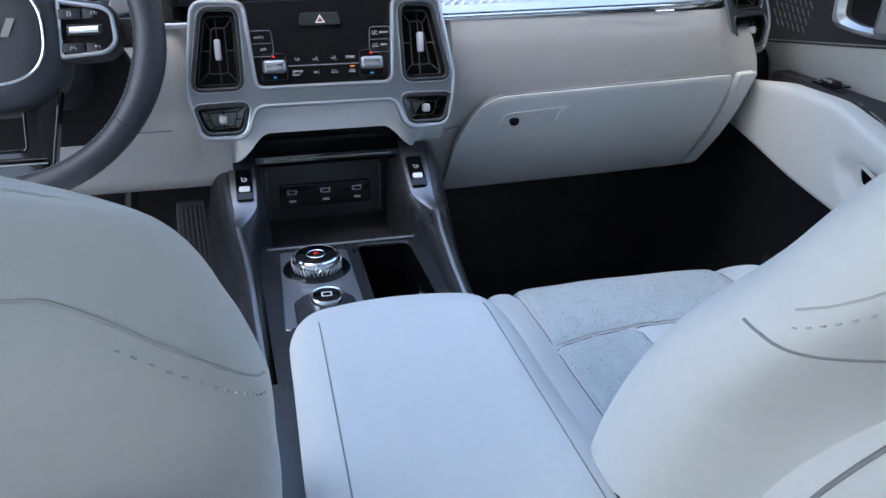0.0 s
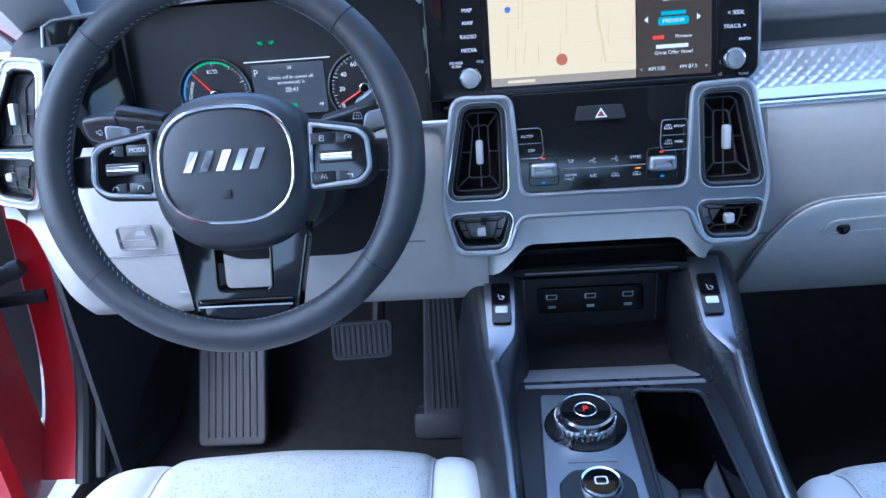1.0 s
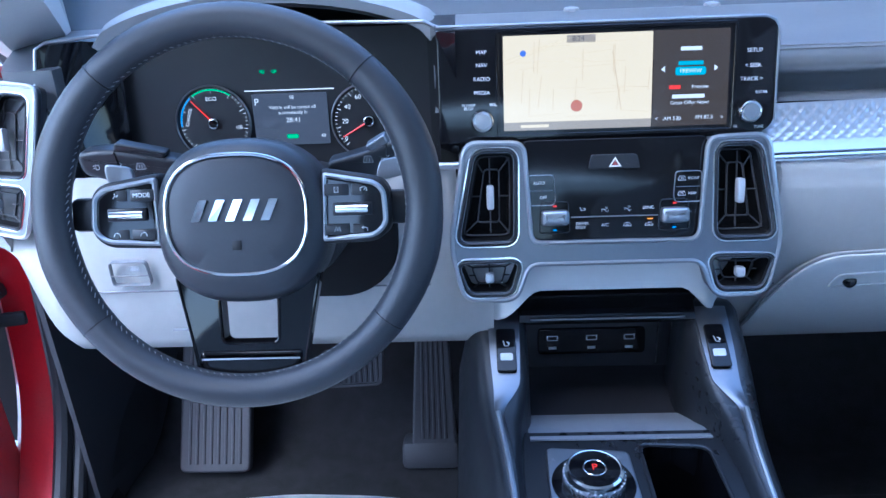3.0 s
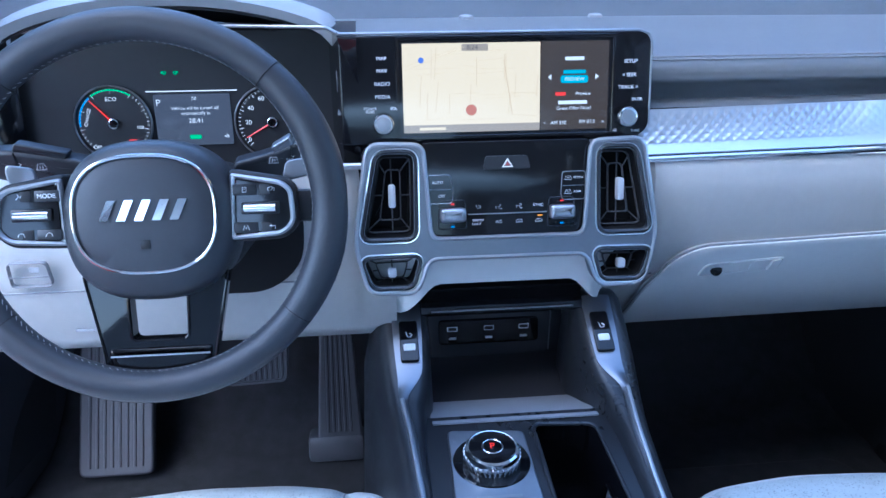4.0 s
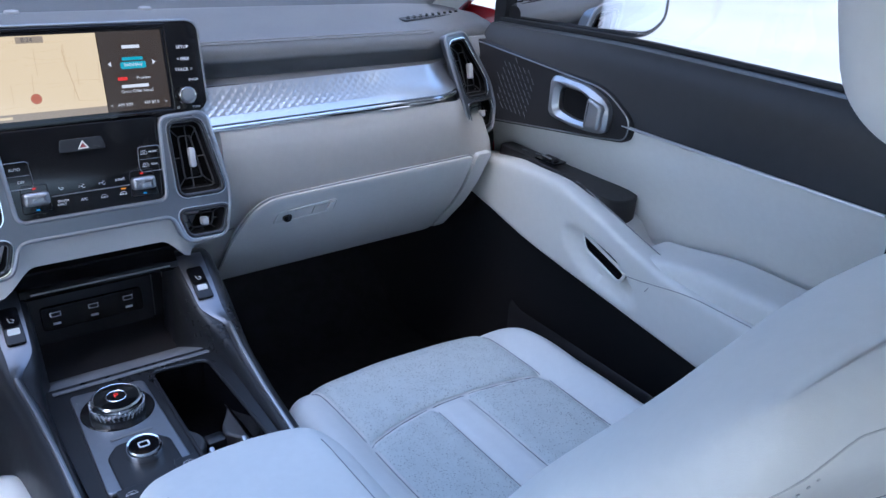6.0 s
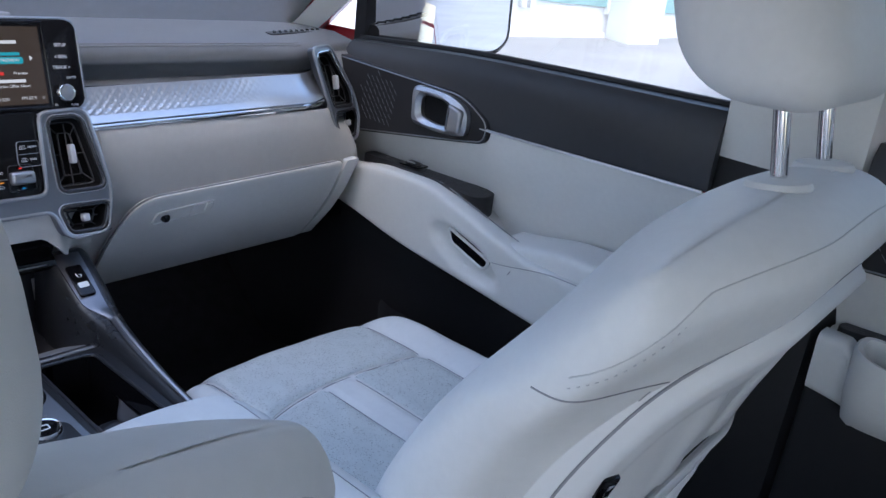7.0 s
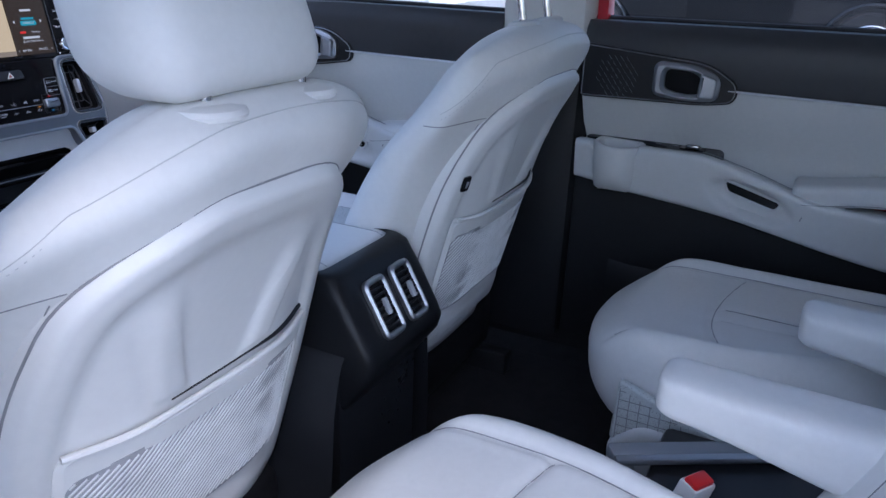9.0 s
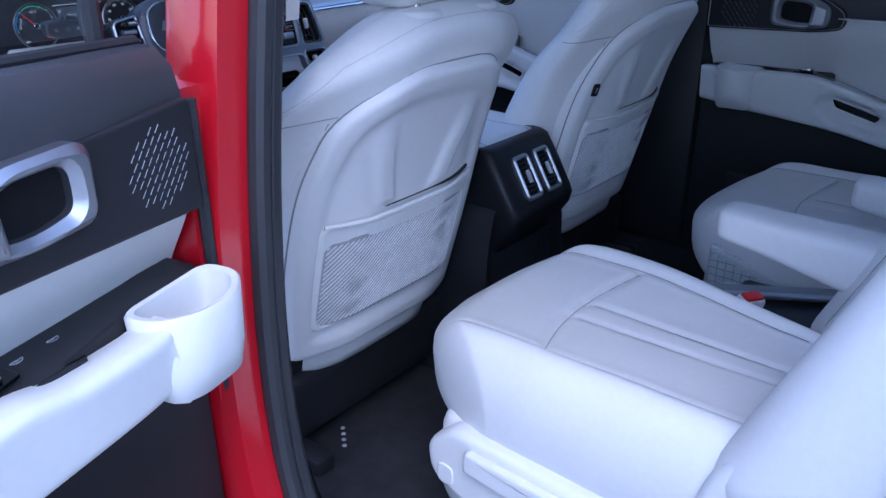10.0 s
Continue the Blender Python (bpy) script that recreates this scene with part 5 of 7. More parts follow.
def driver_sec(x):
    e = 1.5 * smooth01((-0.62 - x) / 0.115)
    back = 0.07 * smooth01((x + 0.172) / 0.006)
    # below the outer vent the panel ends lower
    v = smooth01((-0.595 - x) / 0.035)
    return [(1.13 + 0.05 * e, 0.872 + 0.09 * e), (1.050 + 0.05 * e, 0.876 + 0.09 * e), (1.032 + 0.05 * e, 0.90 + 0.075 * e), (1.035 + 0.045 * e, 0.980 + 0.015 * e - 0.01 * v), (1.05 + 0.04 * e + back + 0.015 * v, 1.03 - 0.032 * v), (1.075 + 0.03 * e + back + 0.03 * v, 1.085 - 0.082 * v)]


part("driver_panel", strip_face(-0.735, -0.13, driver_sec, 60), CREAM, dash, "cream lower panel under the steering wheel", smooth=60)
dput = lambda u, v, w: Vector((u, 1.0335 - w, v))
part("panel_seam", tube([Vector((x, 1.0325, 0.962)) for x in np.linspace(-0.60, -0.50, 10)], 0.001, 6), SEAM, dash)
part("panel_seam", tube([Vector((x, 1.0325, 0.962)) for x in np.linspace(-0.50, -0.20, 10)], 0.0009, 6), SEAM, dash)
sb = rounded([(-0.557, 0.972), (-0.512, 0.972), (-0.515, 1.002), (-0.557, 1.002)], 0.006, 4)
sbo = part("switch_block", ring(sb, inset(sb, 0.0008), dput, 0.0, 0.0070, 0.0002), SEAM, dash, "outline of the cream switch block")
part("switch_split", rbox((0.044, 0.001, 0.0008), 0, pose(-0.535, 1.0268, 0.985)), SEAM, sbo)
part("switch_mark", rbox((0.010, 0.0008, 0.006), 0, pose(-0.528, 1.0266, 0.994)), GREY_INK, sbo)
part("panel_marks", rbox((0.022, 0.001, 0.003), 0, pose(-0.49, 1.030, 0.912)), GREY_INK, dash)

# cream apron under the centre stack
def apron(u, v):
    x = -0.25 + 0.45 * u
    z0 = 0.950 - 0.040 * smooth01((abs(x) - 0.078) / 0.05)
    z = z0 + (1.012 - z0) * v
    y = 1.04 + (z - 1.06) * 0.28 + 0.010 + 0.016 * smooth01((1 - v) * 1.2)
    k = smooth01((abs(x) - 0.098) / 0.048)
    far = (glove_y(x, z) + 0.002 + 0.006 * smooth01((x - 0.16) / 0.03)) if x > 0 else 1.052 + 0.008 * smooth01((-x - 0.16) / 0.05) + 0.02 * smooth01((z - 0.98) / 0.1)
    return Vector((x, y * (1 - k) + far * k, z))


part("centre_apron", sheet(apron, 60, 10, 0.004), CREAM_PLAIN, dash, "cream lower edge of the centre stack", smooth=60)
for x in (-0.03, 0.032):
    part("apron_lamp", rbox((0.020, 0.004, 0.006), 0.002, Matrix.Translation(apron((x + 0.25) / 0.45, 0.66) + Vector((0, -0.004, 0)))), SHELL, dash)

# decor band, bright strip and upper pad on the passenger side
def decor(u, v):
    x = 0.165 + 0.48 * u
    e = 0.05 * smooth01((x - 0.55) / 0.12)
    return Vector((x, 1.066 + 0.040 * v + e, 1.0905 + 0.044 * v - 0.006 * math.sin(math.pi * v) + 0.008 * u))


def decor_relief(u, v):
    """Raised zigzag lines that fade out along the band."""
    fade = smooth01((0.74 - u) / 0.30) * smooth01((v - 0.30) / 0.08) * smooth01((0.97 - v) / 0.05)
    du, dv = u * 0.48 / 0.0135, v * 0.060 / 0.0120
    h = 0.0
    for q in (du + dv, du - dv):
        f = abs(q - math.floor(q) - 0.5) * 2
        h = max(h, smooth01((f - 0.62) / 0.30))
    return decor(u, v) + Vector((0, -0.74, 0.67)) * (0.0009 * h * fade)


part("decor_band", sheet(decor_relief, 300, 34, 0.004), DECOR, dash, "satin metal decor band with diamond relief", smooth=60)
part("bright_strip", tube([decor(t, 0) + Vector((0, -0.003, -0.003)) for t in np.linspace(0, 1, 20)], 0.004, 10), CHROME, dash, "bright metal strip")
part("bright_strip", tube([Vector((x, 1.07 + 0.04 * smooth01((-0.55 - x) / 0.17), 1.088)) for x in np.linspace(-0.20, -0.165, 6)], 0.004, 10), SATIN, dash)


def pad_sec(x):
    e = 0.05 * smooth01((abs(x) - 0.58) / 0.14)
    return [(1.112 + e, 1.136), (1.150 + e, 1.137), (1.148 + e, 1.150), (1.136 + e, 1.158), (1.130 + e, 1.170), (1.134 + e, 1.182), (1.150 + e, 1.189), (1.25, 1.198), (1.40, 1.196), (1.56, 1.175), (1.66, 1.13)]


part("upper_pad", strip_face(-0.19, 0.77, pad_sec, 30), PAD, dash, "dark grey upper dashboard pad", smooth=50)


def pad_rear(x):
    k = smooth01((-0.60 - x) / 0.06)
    return [(1.235 - 0.09 * k, 1.10), (1.24 - 0.09 * k, 1.19), (1.26 - 0.07 * k, 1.205 - 0.012 * k), (1.30, 1.203), (1.40, 1.196), (1.56, 1.175), (1.66, 1.13)]


bm = strip_face(-0.77, -0.19, pad_rear, 26)
for v in bm.verts:
    # the end is cut back beside the outer vent
    edge = -0.690 - 0.45 * max(0.0, min(v.co.y, 1.26) - 1.15)
    if v.co.x < -0.60:
        v.co.x = -0.60 + (v.co.x + 0.60) * (-0.60 - edge) / 0.17
part("upper_pad", bm, PAD, dash, "dark grey upper dashboard pad", smooth=50)
part("pad_stitching", tube([Vector((x, 1.143 + 0.05 * smooth01((abs(x) - 0.58) / 0.14), 1.1872)) for x in np.linspace(0.18, 0.60, 30)], 0.0011, 6), SEAM, dash)
part("pad_stitching", tube([Vector((x, 1.150 + 0.05 * smooth01((abs(x) - 0.58) / 0.14), 1.1895)) for x in np.linspace(0.18, 0.60, 30)], 0.0009, 6), SEAM, dash)
# grille at the right edge of the pad
for k in range(9):
    part("defroster_slot", rbox((0.006, 0.020, 0.003), 0.001, pose(0.60 + 0.018 * k, 1.225 + 0.006 * k, 1.1985, 0, 0, -35)), PIANO, dash)
part("defroster_frame", slab(rounded([(0.58, 1.205), (0.765, 1.262), (0.77, 1.285), (0.585, 1.235)], 0.006, 3), lambda u, v, w: Vector((u, v, 1.195 + w)), 0, 0.0025, 0.001), BLACK, dash)
for x in (0.0, 0.2):
    part("pad_sensor", lathe([(0, 0.0), (0.012, 0.0), (0.010, 0.004), (0, 0.006)], 16, pose(x, 1.42, 1.195)), PAD, dash)

# ---- vents ----
def louvre(parent, put, hole, name="air_vent", slats=2, tab=True, tabsize=(0.008, 0.024), label="black air vent with silver tab"):
    """A recessed vent: box, concentric louvre frames, bars and a silver tab."""
    back = [put(p.x, p.y, -0.035) for p in inset(hole, 0.006)]
    front = [put(p.x, p.y, 0.0) for p in hole]
    v = part(name, loft([front, back], caps=(False, True)), DEEP, parent, label)
    cx = sum(p.x for p in hole) / len(hole)
    cz = sum(p.y for p in hole) / len(hole)
    hw = max(p.x for p in hole) - min(p.x for p in hole)
    hh = max(p.y for p in hole) - min(p.y for p in hole)
    shades = [(0.90, 0.92), (0.44, 0.62)][:slats] if slats > 1 else [(0.62, 0.62)]
    for fx, fz in shades:
        lp = [Vector((cx + (p.x - cx) * fx, cz + (p.y - cz) * fz)) for p in hole]
        part("louvre", ring(lp, inset(lp, 0.0014), put, -0.015, -0.011, 0.0004), VENT_BAR, v)
    n = len(hole)
    corners = [max(hole, key=lambda p: sx * (p.x - cx) / hw + sz * (p.y - cz) / hh) for sx, sz in ((1, 1), (1, -1), (-1, 1), (-1, -1))]
    for p in corners + [Vector((cx, cz + hh * 0.46)), Vector((cx, cz - hh * 0.46)), Vector((cx + hw * 0.40, cz)), Vector((cx - hw * 0.40, cz))]:
        q = Vector((cx + (p.x - cx) * shades[-1][0], cz + (p.y - cz) * shades[-1][1]))
        part("vent_spoke", tube([put(q.x, q.y, -0.012), put(cx + (p.x - cx) * 0.92, cz + (p.y - cz) * 0.94, -0.012)], 0.0009, 5), VENT_BAR, v)
    if tab:
        part("tab_stem", tube([put(cx, cz + hh * 0.30, -0.012), put(cx, cz - hh * 0.30, -0.012)], 0.0009, 5), VENT_BAR, v)
    if tab:
        part("vent_tab", rbox((tabsize[0], 0.012, tabsize[1]), 0.0025, Matrix.Translation(put(cx, cz, 0.000)) @ pose(0, 0, 0, -15, 0, 0)), TAB_SILVER, v, "silver vent tab")
    return v


bez_r = [(0.158, 1.118), (0.176, 1.012), (0.162, 0.955), (0.106, 0.953), (0.092, 0.991)]
out_pts = [(0.096, 1.116)] + bez_r + [(-x, z) for x, z in reversed(bez_r)] + [(-0.096, 1.116), (-0.089, 1.013), (0.089, 1.013)]
bez_outer = rounded(out_pts, [0.012, 0.014, 0.02, 0.014, 0.014, 0.012, 0.012, 0.014, 0.014, 0.02, 0.014, 0.012, 0.012, 0.012], 5)
hole_r = rounded([(0.108, 1.016), (0.166, 1.016), (0.147, 1.107), (0.107, 1.107)], 0.010, 5)
low_r = rounded([(0.112, 0.962), (0.156, 0.962), (0.167, 0.992), (0.103, 0.993)], 0.008, 5)
flip2 = lambda lp: [Vector((-p.x, p.y)) for p in reversed(lp)]
holes = [hole_r, low_r, flip2(hole_r), flip2(low_r)]
bezel = part("centre_bezel", plate(bez_outer, holes, fas, -0.05, 0.006), BEZEL, dash, "satin silver frame of the centre vents", smooth=30)
part("bezel_edge", tube([fas(p.x, p.y, 0.005) for p in bez_outer], 0.0028, 8, closed=True), SATIN, bezel)
for h in holes:
    part("vent_rim", ring(inset(h, -0.0045), h, fas, 0.002, 0.0075, 0.002), CONSOLE, bezel)
    part("vent_rim_edge", tube([fas(p.x, p.y, 0.006) for p in inset(h, -0.0055)], 0.0014, 6, closed=True), CHROME, bezel)
for i, h in enumerate(holes):
    big = i % 2 == 0
    louvre(dash, fas, h, slats=2 if big else 1, tabsize=(0.008, 0.026) if big else (0.010, 0.011))


def side_vent(s):
    # outer vents turn a little towards the cabin
    def sv(u, v, w):
        k = u - 0.685
        k *= 1.10 if s < 0 else 1.08
        return Vector((s * (0.685 + k * 0.96 - w * 0.25) - (0.010 if s > 0 else 0.012), 1.108 + (v - 1.10) * 0.22 + k * 0.30 - w * 0.94, v + w * 0.2))
    top_in = 0.0 if s > 0 else 0.020
    o = rounded([(0.598 + top_in, 1.188 - top_in * 0.3), (0.652 + top_in, 1.191 - top_in * 0.3), (0.720, 1.100), (0.733, 1.055), (0.722, 1.014), (0.660, 1.011), (0.640, 1.075)], [0.012, 0.014, 0.03, 0.012, 0.014, 0.012, 0.02], 5)
    h1 = rounded([(0.653, 1.083), (0.710, 1.080), (0.706, 1.104), (0.649 + top_in * 0.8, 1.178 - top_in * 0.3), (0.613 + top_in, 1.176 - top_in * 0.3)], 0.008, 5)
    h2 = rounded([(0.669, 1.022), (0.715, 1.025), (0.723, 1.052), (0.716, 1.068), (0.655, 1.068)], 0.007, 5)
    if s < 0:
        part("vent_housing", slab(inset(o, 0.002), sv, -0.13, -0.014, 0.012), BLACK_SOFT, dash, "dark grey end of the dashboard")
    else:
        part("vent_housing", rbox((0.15, 0.12, 0.20), 0.035, pose(0.712, 1.225, 1.078)), PAD, dash, "dark grey end of the dashboard")
        part("end_filler", rbox((0.08, 0.05, 0.22), 0.01, pose(s * 0.752, 1.20, 0.93)), BLACK, dash, "black end of the dashboard beside the door")
    bz = part("side_vent_bezel", plate(o, [h1, h2], sv, -0.02, 0.006), BEZEL, dash, "satin silver frame of the side vents", smooth=30)
    part("bezel_edge", tube([sv(p.x, p.y, 0.005) for p in o], 0.0028, 8, closed=True), SATIN, bz)
    for h in (h1, h2):
        part("vent_rim", ring(inset(h, -0.003), h, sv, 0.002, 0.0075, 0.0015), CONSOLE, bz)
        part("vent_rim_edge", tube([sv(p.x, p.y, 0.006) for p in inset(h, -0.004)], 0.0012, 6, closed=True), CHROME, bz)
    louvre(dash, sv, h1, slats=2, tabsize=(0.008, 0.026))
    louvre(dash, sv, h2, slats=1, tabsize=(0.009, 0.011))


side_vent(1)
side_vent(-1)

# ---- climate panel ----
cl = part("climate_panel", slab(rounded([(-0.090, 1.012), (0.090, 1.012), (0.098, 1.118), (-0.098, 1.118)], 0.008, 4), fas, -0.03, -0.001, 0.001), PIANO, dash, "gloss black climate panel")
hz = rounded([(-0.028, 1.087), (0.027, 1.087), (0.023, 1.102), (-0.025, 1.102)], 0.003, 3)
hb = part("hazard_button", slab(hz, fas, -0.002, 0.003, 0.001), CONSOLE, cl, "grey hazard button")
tri = [Vector((0.0, 1.0995)), Vector((0.0065, 1.0895)), Vector((-0.0065, 1.0895))]
part("hazard_mark", ring(tri, [Vector((0.0, 1.0968)), Vector((0.0042, 1.0907)), Vector((-0.0042, 1.0907))], fas, 0.002, 0.0036, 0.0001), GLOW_WHITE, hb)
part("hazard_mark", slab([Vector((0.0, 1.0957)), Vector((0.0030, 1.0912)), Vector((-0.0030, 1.0912))], fas, 0.002, 0.0035), HAZARD_RED, hb)
part("climate_display", slab(rrect(0.108, 0.030, 0.002, 3, 0.002, 1.0665), fas, -0.003, 0.0002), PIANO, cl, "unlit climate display")
for s in (-1, 1):
    kx = s * 0.0635
    kn = part("temperature_rocker", slab(rrect(0.030, 0.016, 0.005, 4, kx, 1.0385), fas, -0.002, 0.010, 0.005), SATIN, cl, "satin silver temperature rocker")
    fr = rounded([(kx - 0.017, 1.022), (kx + 0.017, 1.022), (kx + 0.015, 1.055), (kx - 0.015, 1.055)], 0.004, 3)
    part("rocker_frame", ring(fr, inset(fr, 0.001), fas, -0.002, 0.001, 0.0003), CONSOLE, cl)
    part("warm_mark", rbox((0.004, 0.0005, 0.002), 0, Matrix.Translation(fas(kx, 1.0505, 0.0012))), GLOW_RED, cl)
    part("cool_mark", rbox((0.004, 0.0005, 0.002), 0, Matrix.Translation(fas(kx, 1.0255, 0.0012))), GLOW_BLUE, cl)
part("climate_line", tube([fas(x, 1.0385, 0.0005) for x in (-0.046, 0.046)], 0.0007, 6), SATIN, cl)
bo = rounded([(-0.092, 1.051), (-0.064, 1.051), (-0.062, 1.058), (-0.064, 1.083), (-0.092, 1.083)], 0.004, 3)
for fx in (1, -1):
    o2 = bo if fx == 1 else flip2(bo)
    part("button_block", ring(o2, inset(o2, 0.0008), fas, -0.002, 0.0012, 0.0003), STEEL, cl)
    part("button_split", rbox((0.026, 0.0004, 0.0008), 0, Matrix.Translation(fas(-0.078 * fx, 1.067, 0.0008))), STEEL, cl)


def fas_text(txt, x, z, size, mat=WHITE_INK, parent=None, put=fas, w=0.0006, align='CENTER'):
    o = put(x, z, w)
    u = put(x + 0.01, z, w) - o
    v = put(x, z + 0.01, w) - o
    return words(txt, size, frame_of(o, u, v), mat, parent or cl, depth=0.0001, align=align)


fas_text("AUTO", -0.080, 1.0745, 0.0046)
fas_text("OFF", -0.0755, 1.0595, 0.0046)
fas_text("SYNC", 0.036, 1.0465, 0.0048)
fas_text("A/C", -0.010, 1.0295, 0.0048)
fas_text("DRIVER", -0.034, 1.0315, 0.0040)
fas_text("ONLY", -0.036, 1.0275, 0.0040)
fas_text("FRONT", 0.083, 1.0755, 0.0036)
fas_text("REAR", 0.082, 1.0600, 0.0036)
for kind, x, z in (("seat", -0.034, 1.046), ("fan", -0.010, 1.0455), ("fan", 0.014, 1.046), ("car", 0.014, 1.0295), ("car", 0.037, 1.0295), ("screen", 0.071, 1.0755), ("screen", 0.071, 1.060)):
    icon("climate_symbol", kind, lambda u, v: fas(u, v, 0.0004), x, z, 0.0085, 0.0058, WHITE_INK, cl)
part("recirculation_light", rbox((0.006, 0.0005, 0.0014), 0, Matrix.Translation(fas(0.038, 1.0350, 0.0008))), GLOW_AMBER, cl)

# ---- screen and instrument glass: one long housing ----
disp = thing("infotainment_display", "wide gloss black display unit showing a pale map", "display")
ho = rounded([(-0.185, 1.110), (0.160, 1.112), (0.172, 1.122), (0.172, 1.222), (0.160, 1.229), (-0.185, 1.227)], [0.004, 0.012, 0.012, 0.012, 0.012, 0.004], 5)
hs = part("housing", slab(ho, scr, -0.02, 0.004, 0.002), PIANO, disp, "gloss black housing")
part("housing_edge", tube([scr(x, 1.2295, 0.002) for x in np.linspace(-0.185, 0.158, 12)] + [scr(0.168, 1.226, 0.002), scr(0.1725, 1.215, 0.002), scr(0.1725, 1.125, 0.002)], 0.0018, 8), SATIN, disp, "thin silver edge")
part("lower_step", slab(rounded([(-0.12, 1.100), (0.13, 1.100), (0.13, 1.114), (-0.12, 1.112)], 0.003, 3), scr, -0.03, -0.002, 0.002), PIANO, disp)
part("frame_rim", ring(rrect(0.252, 0.112, 0.003, 3, 0.0035, 1.1705), rrect(0.246, 0.104, 0.002, 3, 0.0035, 1.1705), scr, 0.003, 0.0055, 0.0006), PIANO, disp)
mp = part("map_screen", slab(rrect(0.157, 0.088, 0.0008, 2, -0.0365, 1.1745), scr, 0.0035, 0.0046), GLOW_MAP, disp, "lit pale street map")
sd = part("side_screen", slab(rrect(0.079, 0.097, 0.0008, 2, 0.0825, 1.1705), scr, 0.0035, 0.0046), GLOW_DARK, disp, "lit dark radio panel")
part("map_bar", slab(rrect(0.157, 0.0085, 0.0005, 2, -0.0365, 1.1262), scr, 0.0035, 0.0046), GLOW_GREY, disp, "grey bar under the map")
rnd = random.Random(5)
STREET = glowing("pale street lines", (0.84, 0.60, 0.34), 1.0)
def road(a, b, r):
    part("map_street", tube([scr(a[0], a[1], 0.0047), scr(b[0], b[1], 0.0047)], r, 4, squash=0.3), STREET, mp)
for k in range(26):
    if k % 2:
        x = -0.110 + 0.150 * rnd.random()
        z0 = 1.133 + 0.05 * rnd.random()
        road((x, z0), (x + 0.004 * rnd.random(), z0 + 0.02 + 0.015 * rnd.random()), 0.00035)
    else:
        z = 1.135 + 0.08 * rnd.random()
        x0 = -0.110 + 0.09 * rnd.random()
        road((x0, z), (x0 + 0.03 + 0.025 * rnd.random(), z + 0.003 * rnd.random()), 0.00035)
for o in (0.0, 0.004):
    road((-0.112, 1.190 + o), (-0.045, 1.214 + o * 0.3), 0.0005)
road((-0.045, 1.195), (-0.02, 1.190), 0.0005)
road((0.0, 1.20), (0.01, 1.14), 0.0006)
road((0.01, 1.14), (0.038, 1.138), 0.0006)
road((0.0, 1.165), (0.038, 1.163), 0.0006)
part("map_marker", lathe([(0, 0), (0.0062, 0), (0.0062, 0.0008), (0, 0.0008)], 20, frame_of(scr(-0.0375, 1.146, 0.0046), (1, 0, 0), (0, 0.22, 1))), glowing("red map marker", (0.60, 0.16, 0.08), 1.0), mp, "red round position marker")
fas_text("8:24", -0.036, 1.2135, 0.0075, glowing("dark screen ink", (0.08, 0.08, 0.08), 1.0), mp, scr, 0.0054)
part("clock_box", slab(rrect(0.030, 0.0075, 0.001, 2, -0.033, 1.2135), scr, 0.0045, 0.0049), GLOW_GREY, mp)
part("road_badge", lathe([(0, 0), (0.0034, 0), (0.0034, 0.0006), (0, 0.0006)], 8, frame_of(scr(-0.094, 1.2005, 0.0046), (1, 0, 0), (0, 0.22, 1))), glowing("blue road badge", (0.1, 0.2, 0.6), 1.0), mp)
part("map_bar_text", slab(rrect(0.030, 0.003, 0.0004, 2, -0.082, 1.1262), scr, 0.0046, 0.0049), GLOW_MAP, mp)
part("teal_label", slab(rrect(0.032, 0.0085, 0.003, 4, 0.082, 1.1775), scr, 0.0046, 0.005), GLOW_TEAL, sd, "teal preview label")
fas_text("PREVIEW", 0.082, 1.1775, 0.0058, GLOW_WHITE, sd, scr, 0.0053)
for (bx, bz_, bw, bh, mt) in ((0.082, 1.200, 0.022, 0.004, GLOW_WHITE), (0.082, 1.1855, 0.026, 0.004, GLOW_TEAL), (0.066, 1.1615, 0.012, 0.004, GLOW_RED), (0.0805, 1.152, 0.034, 0.004, GLOW_WHITE)):
    part("screen_bar", slab(rrect(bw, bh, 0.0006, 2, bx, bz_), scr, 0.0046, 0.005), mt, sd)
fas_text("Preview", 0.0925, 1.1615, 0.0055, GLOW_WHITE, sd, scr, 0.005)
fas_text("Great Offer Now!", 0.082, 1.1455, 0.0055, GLOW_WHITE, sd, scr, 0.005)
fas_text("AM 530", 0.064, 1.1295, 0.0058, GLOW_WHITE, sd, scr, 0.005)
fas_text("FM 87.5", 0.098, 1.1300, 0.0058, GLOW_WHITE, sd, scr, 0.005)
for sgn, bx in ((-1, 0.0535), (1, 0.108)):
    t3 = [Vector((bx + sgn * 0.0025, 1.180)), Vector((bx - sgn * 0.0015, 1.1833)), Vector((bx - sgn * 0.0015, 1.1767))]
    part("arrow", slab(t3, scr, 0.0046, 0.005), GLOW_WHITE, sd)
    fas_text("<" if sgn < 0 else ">", 0.0475 if sgn < 0 else 0.1165, 1.1295, 0.006, GLOW_WHITE, sd, scr, 0.005)
for txt, x, z in (("MAP", -0.138, 1.203), ("NAV", -0.138, 1.190), ("RADIO", -0.138, 1.176), ("MEDIA", -0.138, 1.162), ("SETUP", 0.148, 1.196), ("< SEEK", 0.147, 1.181), ("TRACK >", 0.146, 1.1675)):
    fas_text(txt, x, z, 0.0058, WHITE_INK, disp, scr, 0.0046)
for txt, x, z in (("POWER", -0.1525, 1.1495), ("PUSH", -0.1525, 1.146), ("VOL", -0.126, 1.1495), ("ENTER", 0.157, 1.154), ("FILE", 0.130, 1.1195), ("TUNE", 0.156, 1.1185)):
    fas_text(txt, x, z, 0.0042, WHITE_INK, disp, scr, 0.0046)
